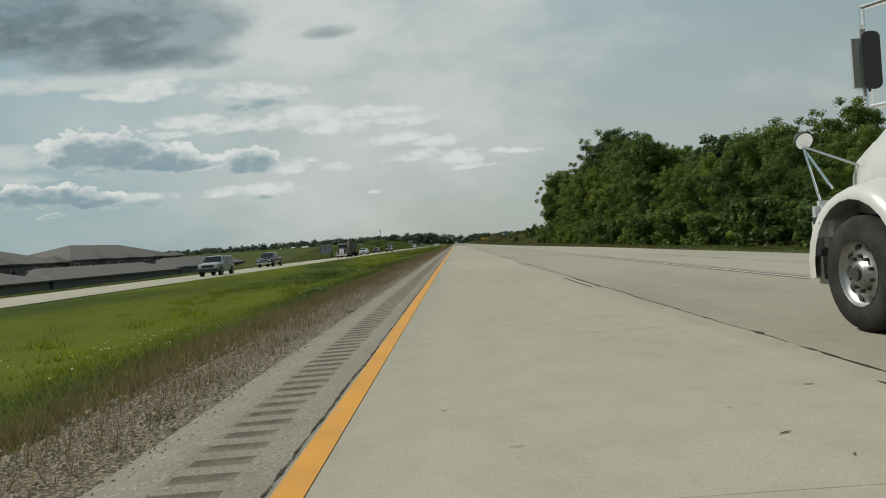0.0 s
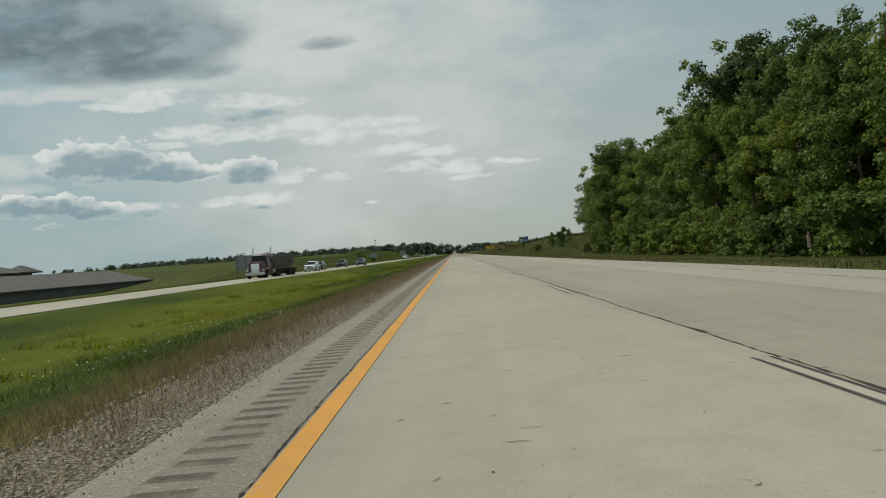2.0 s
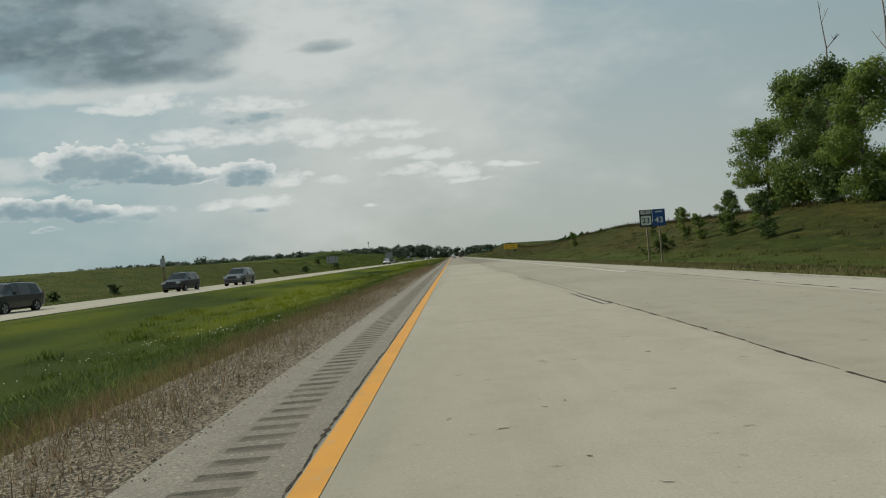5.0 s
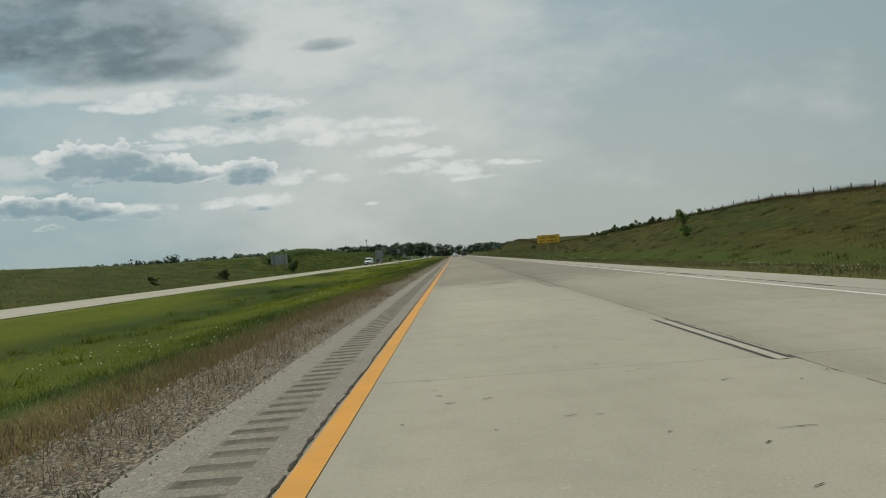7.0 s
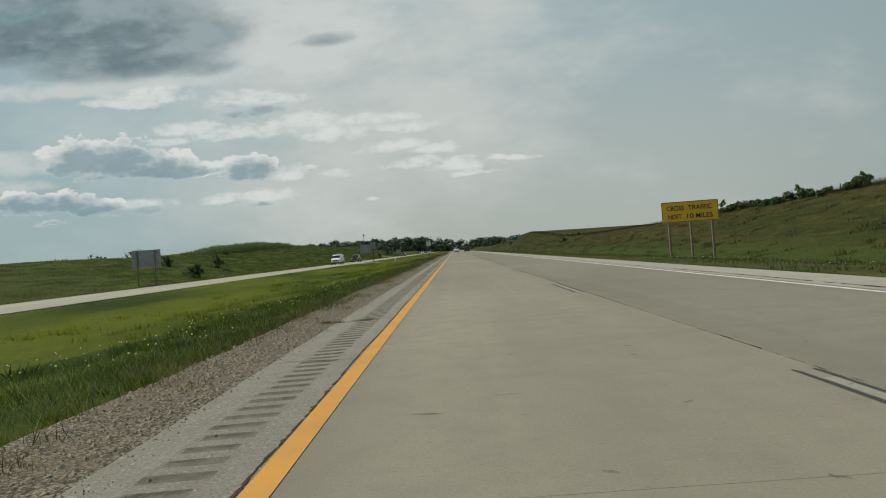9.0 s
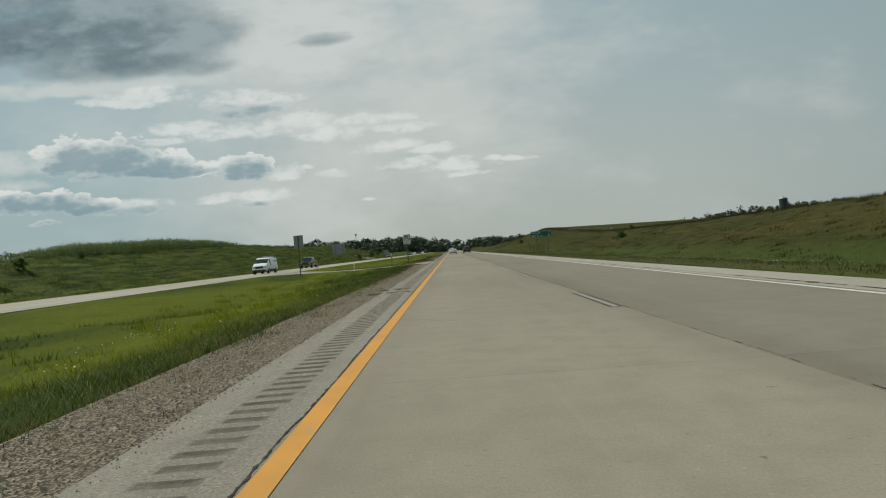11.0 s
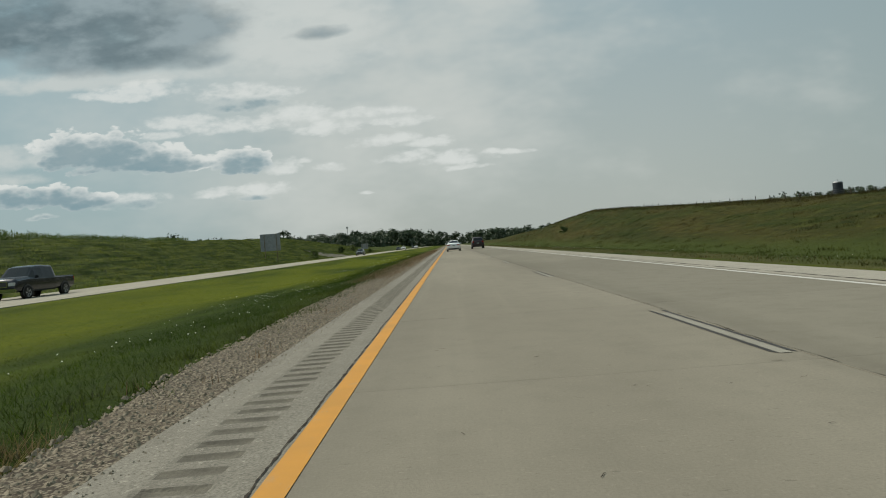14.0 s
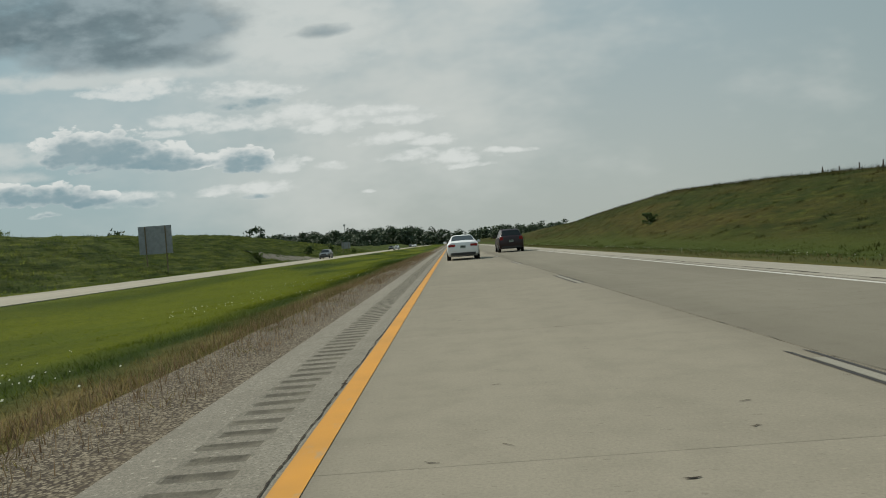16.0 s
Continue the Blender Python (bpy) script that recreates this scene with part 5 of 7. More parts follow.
def corn_field(seed, rows, per):
    """Rows of maize on the bank's top: arching leaves up each stalk and a tassel."""
    rng = np.random.default_rng(seed)
    x = np.repeat(-47.9 - 0.76 * np.arange(rows), per) + rng.normal(0, 0.08, rows * per)
    y = np.tile(np.linspace(384, 512, per), rows) + rng.normal(0, 0.12, rows * per)
    tall = np.interp(y, [384, 391, 400, 412, 430, 450, 466, 512], [0.5, 1.3, 1.9, 2.0, 1.75, 1.5, 0.85, 0.6]) * rng.uniform(0.86, 1.08, len(y))
    z = rough_land(x, y)
    leaf = 10
    k = np.repeat(np.arange(len(x)), leaf)
    lv = np.tile(np.linspace(0.12, 0.86, leaf), len(x)) + rng.normal(0, 0.03, len(k))
    blades("corn_field", x[k], y[k], z[k] + tall[k] * lv, tall[k] * rng.uniform(0.10, 0.30, len(k)), rng.uniform(0.07, 0.13, len(k)), 2.2, M_CORN, seed + 1, "tall green corn standing on top of the bank", "corn")
    blades("corn_tassels", x, y, z, tall * 1.05, np.full(len(x), 0.05), 0.06, M_CORN, seed + 2, "corn stalks with pale tassels on the bank", "corn")


corn_field(119, 6, 640)
field("crack_weeds", 121, 1500, -0.14, -0.09, -5, 600, (0.02, 0.07), (0.005, 0.012), 1.0, M_OLIVE, "small weeds in the pavement crack", 14, 0.05, "weeds")


def shoulder_tufts(seed, n):
    rng = np.random.default_rng(seed)
    cy, cx = rng.uniform(0, 350, n), rng.uniform(-1.5, -1.06, n)
    k = np.repeat(np.arange(n), 90)
    x, y = cx[k] + rng.normal(0, 0.07, len(k)), cy[k] + rng.normal(0, 0.11, len(k))
    blades("gravel_tufts", x, y, np.full(len(k), -0.05), rng.uniform(0.02, 0.09, len(k)), rng.uniform(0.006, 0.014, len(k)), 1.6, M_OLIVE, seed, "low weed tufts in the gravel", "weeds")


shoulder_tufts(131, 60)


def break_weeds(seed):
    """Tufts rooted in the open breaks across the shoulder."""
    rng = np.random.default_rng(seed)
    for yy, share in BREAKS:
        m = int(9 * share) + 1
        cx = np.concatenate([rng.uniform(-1.35, -1.0, m // 2), rng.uniform(-0.75, -0.1, m - m // 2)])
        k = np.repeat(np.arange(m), 60)
        x, y = cx[k] + rng.normal(0, 0.05, len(k)), yy + 0.03 * np.sin(cx[k] * 9) + rng.normal(0, 0.035, len(k))
        blades("break_weeds", x, y, np.full(len(k), -0.015), rng.uniform(0.01, 0.06, len(k)), rng.uniform(0.005, 0.011, len(k)), 1.5, M_DRYGRASS, seed + m, "dry weed tufts rooted in a break of the shoulder", "weeds")


break_weeds(133)


def seam_weeds(seed):
    """Tufts in the seam between shoulder and crossover."""
    rng = np.random.default_rng(seed)
    spots_ = ((-1.2, 325.7), (-1.15, 325.9), (-1.25, 325.5), (-1.67, 326.15), (-1.6, 325.9), (-1.7, 325.35), (-1.75, 325.6), (-0.83, 326.2), (-0.62, 326.2), (-1.22, 376.9), (-1.18, 377.2), (-1.13, 377.7), (-1.10, 377.95), (-1.10, 381.9), (-1.09, 384.0), (-1.11, 368.4), (-1.12, 370.5))
    for cx, cy in spots_:
        n = 60
        blades("seam_weeds", cx + rng.normal(0, 0.04, n), cy + rng.normal(0, 0.10, n), np.full(n, -0.04), rng.uniform(0.02, 0.085, n), rng.uniform(0.004, 0.008, n), 1.2, M_DRYGRASS, seed + int(cy * 10), "dry weed tuft rooted in a seam of the pavement", "weeds")


seam_weeds(135)


def heads(name, seed, n, x0, x1, y0, y1, lo, hi, r, mat, label):
    x, y, rng = scatter(seed, n, x0, x1, y0, y1, 14, 0.9)
    k = len(x)
    z = rough_land(x, y) + rng.uniform(lo, hi, k)
    s = rng.uniform(r * 0.5, r, k)
    v = np.empty((k, 4, 3))
    for i, (a, b) in enumerate(((-1, -1), (1, -1), (1, 1), (-1, 1))):
        v[:, i] = np.stack([x + a * s, y + b * s * 0.6, z + b * s * 0.7], 1)
    tagged(new(name, quads(name, v.reshape(-1, 3), mat)), label, "flowers", kind="stuff")


heads("white_flowers", 141, 1300, -6.5, -3.0, 0, 372, 0.08, 0.22, 0.011, M_FLOWER_W, "white wildflower heads in the median grass")
heads("white_flowers", 142, 380, -8.0, -3.0, 392, 480, 0.06, 0.16, 0.012, M_FLOWER_W, "white wildflower heads in the median grass")
heads("verge_flowers", 145, 1600, 10.2, 15.0, 180, 560, 0.05, 0.14, 0.012, M_FLOWER_W, "pale wildflower heads along the outer verge")
heads("yellow_flowers", 147, 700, -13.0, -6.0, 40, 130, 0.06, 0.15, 0.010, M_FLOWER_Y, "yellow wildflower heads in the median grass")
heads("yellow_flowers", 143, 260, -5.0, -2.9, 225, 372, 0.14, 0.3, 0.014, M_FLOWER_Y, "yellow wildflower heads in the median grass")


def stones(seed, n):
    """Loose crushed stones on the gravel strip."""
    rng = np.random.default_rng(seed)
    ico = np.array([(-1, 0, -0.7), (1, 0, -0.7), (0, 1, -0.2), (0, -1, -0.2), (0.3, 0.2, 0.9), (-0.4, -0.3, 0.7)], float)
    fc = np.array([(0, 2, 5), (2, 4, 5), (2, 1, 4), (1, 3, 4), (3, 5, 4), (3, 0, 5)])
    y = rng.uniform(-2, 440, n)
    x = SHL - 0.01 - rng.random(n) ** 1.1 * (lerp_keys(GRAVEL, y) - 1.0)
    s = rng.uniform(0.010, 0.034, n) * np.where((y > 367.5) & (y < 384.6), 0.02, 1.0)
    zt = np.maximum(-0.022 - 0.035 * (-1.03 - x) / 1.1, np.where((y < 366) | (y > 386), land(x, y) + 0.035, -1))
    a = rng.uniform(0, math.tau, n)
    v = ico[None] * (0.7 + 0.6 * rng.random((n, 6, 3)))
    vx = v[..., 0] * np.cos(a)[:, None] - v[..., 1] * np.sin(a)[:, None]
    vy = v[..., 0] * np.sin(a)[:, None] + v[..., 1] * np.cos(a)[:, None]
    P = np.stack([x[:, None] + vx * s[:, None], y[:, None] + vy * s[:, None], zt[:, None] + v[..., 2] * s[:, None] * 0.6], -1)
    tri = P[:, fc].reshape(-1, 3)
    tagged(new("gravel_stones", quads("gravel_stones", tri, M_STONE, 3)), "loose crushed limestone pieces", "gravel", kind="stuff")


_m = Mat("crushed_limestone", (0.4, 0.36, 0.3), 0.95)
_m.colour(_m.mix(_m.noise(31, 1), (0.37, 0.32, 0.240), (0.105, 0.085, 0.056)))
M_STONE = _m.m
stones(151, 76000)


def spilled_grit(seed, n):
    """Fine grit thrown up on the paved shoulder, thinning away from the gravel."""
    rng = np.random.default_rng(seed)
    y = rng.uniform(-2, 440, n)
    x = SHL + np.abs(rng.normal(0, 0.16, n)) + 0.02 * np.sin(y * 1.7)
    keep = (x < -0.30) & ((y < 367) | (y > 383.5))
    x, y = x[keep], y[keep]
    m = len(x)
    s = rng.uniform(0.004, 0.013, m)
    tet = np.array([(-1, -0.6, 0), (1, -0.7, 0), (0, 1, 0), (0.1, 0, 1.1)], float)
    fc = np.array([(0, 1, 3), (1, 2, 3), (2, 0, 3)])
    v = tet[None] * (0.7 + 0.6 * rng.random((m, 4, 3)))
    a = rng.uniform(0, math.tau, m)
    vx = v[..., 0] * np.cos(a)[:, None] - v[..., 1] * np.sin(a)[:, None]
    vy = v[..., 0] * np.sin(a)[:, None] + v[..., 1] * np.cos(a)[:, None]
    base = np.where(x > -0.66, -0.016, -0.0195)
    P = np.stack([x[:, None] + vx * s[:, None], y[:, None] + vy * s[:, None], base[:, None] + v[..., 2] * s[:, None]], -1)
    tagged(new("spilled_grit", quads("spilled_grit", P[:, fc].reshape(-1, 3), M_STONE, 3)), "fine limestone grit spilled on the paved shoulder", "gravel", kind="stuff")


spilled_grit(153, 18000)


def ragged_fringe(name, seed, n, line, spread, h, w, mat, label):
    """Uneven growth that creeps over an edge."""
    rng = np.random.default_rng(seed)
    t_, kx, ky = np.linspace(0, 1, len(line)), [p[0] for p in line], [p[1] for p in line]
    m = n // 30
    u = rng.random(m)
    k = rng.integers(0, m, n)
    big = rng.uniform(0.4, 1.2, m)[k]
    x = np.interp(u, t_, kx)[k] + rng.normal(0, spread, m)[k] + rng.normal(0, 0.09, n)
    y = np.interp(u, t_, ky)[k] + rng.normal(0, spread, m)[k] + rng.normal(0, 0.09, n)
    zz = np.maximum(rough_land(x, y) - 0.02, np.where(x > -3.0, -0.11, -1.0))
    blades(name, x, y, zz, rng.uniform(h[0], h[1], n) * big, rng.uniform(w[0], w[1], n), 1.2, mat, seed + 1, label, "weeds")


ragged_fringe("crossover_weeds", 155, 9000, [(-2.4, 366.0), (-3.1, 367.3), (-4.3, 368.4), (-6.5, 370.2)], 0.24, (0.04, 0.18), (0.006, 0.014), M_MEADOW, "ragged green weeds at the crossover's edge")
ragged_fringe("crossover_dry_weeds", 157, 4000, [(-2.1, 365.6), (-2.5, 366.9), (-3.2, 367.9)], 0.25, (0.05, 0.2), (0.006, 0.012), M_DRYGRASS, "dry brown weeds at the crossover's edge")
ragged_fringe("gravel_edge_grass", 167, 42000, [(-2.1, 222.0), (-2.0, 260.0), (-2.05, 300.0), (-2.1, 336.0), (-2.3, 352.0), (-2.7, 362.0)], 0.26, (0.04, 0.20), (0.006, 0.014), M_MEADOW, "ragged green growth creeping over the gravel")
ragged_fringe("gravel_edge_grass", 169, 22000, [(-1.95, 222.0), (-1.9, 260.0), (-1.95, 300.0), (-2.0, 336.0)], 0.22, (0.04, 0.16), (0.006, 0.012), M_DRYGRASS, "dry tan growth creeping over the gravel")
ragged_fringe("gravel_edge_grass", 171, 22000, [(-2.05, 386.0), (-2.05, 420.0), (-2.05, 460.0), (-2.05, 500.0)], 0.24, (0.04, 0.18), (0.006, 0.014), M_MEADOW, "ragged green growth creeping over the gravel")
ragged_fringe("crossover_far_weeds", 173, 15000, [(-1.7, 384.6), (-2.3, 383.8), (-3.0, 382.4), (-3.7, 381.4), (-4.6, 380.4), (-6.4, 379.4), (-9.0, 379.4), (-12.0, 380.7)], 0.16, (0.05, 0.20), (0.006, 0.014), M_DRYGRASS, "dry brown weeds along the crossover's far edge")
ragged_fringe("crossover_far_weeds", 175, 9000, [(-1.9, 385.2), (-2.6, 384.2), (-3.6, 382.2), (-4.9, 380.8), (-6.6, 379.9), (-9.0, 379.9)], 0.22, (0.05, 0.20), (0.006, 0.014), M_MEADOW, "leafy green weeds along the crossover's far edge")
ragged_fringe("gravel_tip_weeds", 177, 5000, [(-1.15, 384.1), (-1.35, 385.0), (-1.6, 386.5), (-1.95, 390.0)], 0.12, (0.05, 0.26), (0.005, 0.011), M_DRYGRASS, "tall dry weeds where the gravel begins")
heads("white_flowers", 149, 170, -9.5, -2.8, 380.6, 385.5, 0.08, 0.20, 0.011, M_FLOWER_W, "white wildflower heads beside the crossover")


def clods(seed, n):
    """Crumbs of soil and stone strewn over the crossover."""
    rng = np.random.default_rng(seed)
    x, y = -1.3 - rng.random(n) ** 1.4 * 9.0, rng.uniform(371.5, 383.0, n)
    keep = (y > 369.6 + 4.6 * np.clip((-1.05 - x) / 16.15 * 2.6, 0, 1)) & (y < lerp_keys(CROSS_FAR, -x) - 0.5)
    x, y = x[keep], y[keep]
    sx = (-1.05 - x) / 16.15
    z = -0.034 - 0.12 * sx - 0.19 * np.sin(sx * np.pi)
    m = len(x)
    r = rng.uniform(0.006, 0.022, m)
    tet = np.array([(-1, -0.6, 0), (1, -0.7, 0), (0, 1, 0), (0.1, 0, 0.9)], float)
    fc = np.array([(0, 1, 3), (1, 2, 3), (2, 0, 3)])
    v = tet[None] * (0.6 + 0.8 * rng.random((m, 4, 3))) * r[:, None, None]
    P = v + np.stack([x, y, z], 1)[:, None, :]
    tagged(new("soil_clods", quads("soil_clods", P[:, fc].reshape(-1, 3), M_CRACK, 3)), "dark crumbs of soil strewn on the crossover", "soil", kind="stuff")


clods(179, 150)
ragged_fringe("gravel_edge_weeds", 159, 9000, [(-2.05, 335.0), (-2.2, 350.0), (-2.75, 362.0), (-2.8, 366.0)], 0.20, (0.04, 0.16), (0.006, 0.012), M_DRYGRASS, "dry brown weeds thinning out into the gravel")

# ---- signs ----


def text_mesh(words, height, mat, width=None, depth=0.002, align='CENTER'):
    cu = bpy.data.curves.new("writing", 'FONT')
    cu.body, cu.size, cu.align_x, cu.extrude, cu.offset = words, height / 0.72, align, depth, 0.013 * height
    tmp = bpy.data.objects.new("writing", cu)
    me = bpy.data.meshes.new_from_object(tmp)
    bpy.data.objects.remove(tmp)
    bpy.data.curves.remove(cu)
    xs = [v.co.x for v in me.vertices]
    k = (width / (max(xs) - min(xs))) if width else 1.0
    for v in me.vertices:
        v.co = (v.co.x * k, -v.co.z, v.co.y)
    me.materials.clear()
    me.materials.append(mat)
    return me


def write(words, x, z, height, mat, parent, width=None, align='CENTER', y=-0.014):
    """One mesh for each word, side by side over the given width."""
    parts_ = words.split()
    if len(parts_) == 1:
        ob = new("lettering", text_mesh(words, height, mat, width, 0.002, align))
        ob.parent, ob.location = parent, (x, y, z)
        return
    whole = sum(len(w) for w in parts_) + 0.9 * (len(parts_) - 1)
    at = x if align == 'LEFT' else x - width / 2
    for w in parts_:
        ww = width * len(w) / whole
        ob = new("lettering", text_mesh(w, height, mat, ww * 0.94, 0.002, 'LEFT'))
        ob.parent, ob.location = parent, (at, y, z)
        at += ww + width * 0.9 / whole


def rounded_plate(w, h, r, t, y=0.0, bm=None, cx=0.0, cz=0.0):
    """A panel in the x-z plane with rounded corners and thickness."""
    bm = bm or bmesh.new()
    pts = []
    for sx, sz, a0 in ((1, 1, 0), (-1, 1, 90), (-1, -1, 180), (1, -1, 270)):
        for k in range(5):
            a = radians(a0 + 22.5 * k)
            pts.append((cx + sx * (w / 2 - r) + math.cos(a) * r, cz + sz * (h / 2 - r) + math.sin(a) * r))
    f = bm.faces.new([bm.verts.new((x, y, z)) for x, z in pts])
    g = bmesh.ops.extrude_face_region(bm, geom=[f])
    for e in g["geom"]:
        if isinstance(e, bmesh.types.BMVert):
            e.co.y += t
    bmesh.ops.recalc_face_normals(bm, faces=bm.faces)
    return bm


def frame_bm(w, h, r, line, y, cx=0.0, cz=0.0):
    """A thin printed border just inside the panel's edge."""
    bm = bmesh.new()
    rings = []
    for d in (0.0, line):
        ring = []
        for sx, sz, a0 in ((1, 1, 0), (-1, 1, 90), (-1, -1, 180), (1, -1, 270)):
            for k in range(5):
                a = radians(a0 + 22.5 * k)
                rr = max(r - d, 0.004)
                ring.append(bm.verts.new((cx + sx * (w / 2 - r) + math.cos(a) * rr, y, cz + sz * (h / 2 - r) + math.sin(a) * rr)))
        rings.append(ring)
    n = len(rings[0])
    for i in range(n):
        bm.faces.new((rings[0][i], rings[0][(i + 1) % n], rings[1][(i + 1) % n], rings[1][i]))
    bmesh.ops.recalc_face_normals(bm, faces=bm.faces)
    return bm


def post_box(x, z0, z1, mat, parent, w=0.10, d=0.10, y=0.06):
    return part("post", box_bm(x - w / 2, x + w / 2, y - d / 2, y + d / 2, z0, z1, 0.006), mat, parent)


def road_sign(name, label, x, y, z, w, h, face, border, posts, post_mat=M_TIMBER, turn=0.0, line=0.025):
    """Sign facing towards -y; x, z: centre of the panel."""
    top = empty(name, label, "road sign", "", (x, y, z), turn)
    panel = part("panel", rounded_plate(w, h, 0.06, 0.012), face, top)
    part("border", frame_bm(w - 0.03, h - 0.03, 0.05, line, -0.004), border, panel)
    for px in posts:
        g = float(land(x + px, y)) - 0.3
        post_box(px, g - z, h * 0.42, post_mat, top)
    return top


s = road_sign("warning_sign", "amber warning sign reading cross traffic next ten miles", 13.2, 290.2, 2.11, 2.95, 1.06, M_SIGN_YELLOW, M_SIGN_BLACK, (-1.12, 0.0, 1.12), turn=2)
write("CROSS  TRAFFIC", 0, 0.08, 0.245, M_SIGN_BLACK, s, 2.45)
write("NEXT  10  MILES", 0, -0.35, 0.245, M_SIGN_BLACK, s, 2.35)
s = road_sign("guide_sign", "green guide sign with white town names and distances", 13.4, 399.7, 2.34, 2.8, 0.80, M_SIGN_GREEN, M_SIGN_WHITE, (-0.72, 0.72), turn=1, line=0.02)
write("Plymouth", -1.26, 0.08, 0.20, M_SIGN_WHITE, s, 1.12, 'LEFT')
write("7", 1.08, 0.08, 0.20, M_SIGN_WHITE, s)
write("Fond du Lac", -1.26, -0.28, 0.20, M_SIGN_WHITE, s, 1.5, 'LEFT')
write("30", 1.05, -0.28, 0.20, M_SIGN_WHITE, s)

# route markers: two shields on two posts
s = empty("route_marker_sign", "two route marker panels side by side, white and blue", "road sign", "", (15.1, 195.3, 2.67), 4)
for cx, face, plate in ((-0.47, M_SIGN_BLACK, M_SIGN_WHITE), (0.47, M_SIGN_BLUE, M_SIGN_BLUE)):
    pan = part("panel", rounded_plate(0.92, 1.2, 0.03, 0.012, 0, None, cx, 0), face, s)
    part("header_plate", rounded_plate(0.72, 0.26, 0.02, 0.006, -0.012, None, cx, 0.42), plate, pan)
    if face is M_SIGN_BLACK:
        part("shield", rounded_plate(0.74, 0.66, 0.12, 0.006, -0.012, None, cx, -0.16), M_SIGN_WHITE, pan)
for px in (-0.42, 0.5):
    post_box(px, float(land(15.1 + px, 195.3)) - 0.3 - 2.67, 0.45, M_TIMBER, s)
write("WEST", -0.47, 0.34, 0.17, M_SIGN_BLACK, s, 0.56, y=-0.02)
write("23", -0.47, -0.34, 0.38, M_SIGN_BLACK, s, 0.52, y=-0.02)
write("43", 0.47, -0.36, 0.42, M_SIGN_WHITE, s, 0.6, y=-0.016)
part("unread_line", box_bm(0.22, 0.72, -0.018, -0.014, 0.38, 0.46), M_SIGN_WHITE, s)


M_GREYTIMBER = varied('grey_weathered_post', (0.13, 0.125, 0.10), (0.09, 0.088, 0.07), 5, 0.85, 0, 0.4, 25)
M_DARKTIMBER = varied('dark_timber_post', (0.075, 0.06, 0.04), (0.05, 0.042, 0.03), 5, 0.85, 0, 0.4, 25)


def no_u_turn():
    top = empty("no_u_turn_sign", "white sign forbidding turns, red ring and slash, on a timber post", "road sign", "", (-3.9, 383.6, 2.615), 3)
    panel = part("panel", rounded_plate(0.84, 1.10, 0.05, 0.012), M_SIGN_WHITE, top)
    part("border", frame_bm(0.82, 1.08, 0.045, 0.018, -0.004), M_SIGN_BLACK, panel)
    # arrow: an arch with one leg ending in a head
    bm = bmesh.new()
    r0, r1, cz = 0.10, 0.185, 0.23
    prev = None
    for k in range(13):
        a = math.pi * k / 12
        q = [bm.verts.new((math.cos(a) * r * 0.92, -0.005, cz + math.sin(a) * r)) for r in (r0, r1)]
        if prev:
            bm.faces.new((prev[0], prev[1], q[1], q[0]))
        prev = q
    for pts in (((0.092, cz), (0.17, cz), (0.17, 0.0), (0.092, 0.0)), ((-0.17, cz), (-0.092, cz), (-0.092, 0.13), (-0.17, 0.13)), ((-0.235, 0.14), (-0.028, 0.14), (-0.131, -0.04))):
        bm.faces.new([bm.verts.new((x, -0.005, z)) for x, z in pts])
    bmesh.ops.recalc_face_normals(bm, faces=bm.faces)
    part("arrow", bm, M_SIGN_BLACK, panel)
    bm = bmesh.new()
    prev = None
    for k in range(33):
        a = math.tau * k / 32
        q = [bm.verts.new((math.cos(a) * r, -0.008, 0.16 + math.sin(a) * r)) for r in (0.305, 0.365)]
        if prev:
            bm.faces.new((prev[0], prev[1], q[1], q[0]))
        prev = q
    c = Vector((0, -0.0085, 0.16))
    u, n = Vector((0.72, 0, -0.69)), Vector((0.69, 0, 0.72))
    bm.faces.new([bm.verts.new(c + u * a * 0.32 + n * b * 0.03) for a, b in ((-1, -1), (1, -1), (1, 1), (-1, 1))])
    part("red_ring", bm, M_SIGN_RED, panel)
    write("EXCEPT MAINTENANCE", 0, -0.33, 0.05, M_SIGN_BLACK, top, 0.62, y=-0.006)
    write("AND POLICE AUTHORIZED", 0, -0.415, 0.05, M_SIGN_BLACK, top, 0.70, y=-0.006)
    write("VEHICLES", 0, -0.50, 0.05, M_SIGN_BLACK, top, 0.30, y=-0.006)
    post_box(0.0, -3.05, 0.48, M_GREYTIMBER, top, 0.11, 0.09)


no_u_turn()


def sign_back(label, x, y, z, w, h, posts, turn=0.0, post_mat=M_TIMBER, pw=0.12):
    """A sign for the other direction: bare metal from here."""
    top = empty("sign_back", label, "road sign", "signs facing away", (x, y, z), turn)
    panel = part("panel", rounded_plate(w, h, 0.05, 0.012), M_SIGNBACK, top)
    n = max(2, int(h / 0.45))
    for k in range(n):
        zz = -h / 2 + h * (k + 0.5) / n
        part("stringer", box_bm(-w / 2 + 0.03, w / 2 - 0.03, -0.03, -0.004, zz - 0.02, zz + 0.02), M_SIGNBACK, panel)
    for px in posts:
        g = float(land(x + px, y)) - 0.3
        post_box(px, g - z, h * 0.49, post_mat, top, pw, 0.08, -0.07)


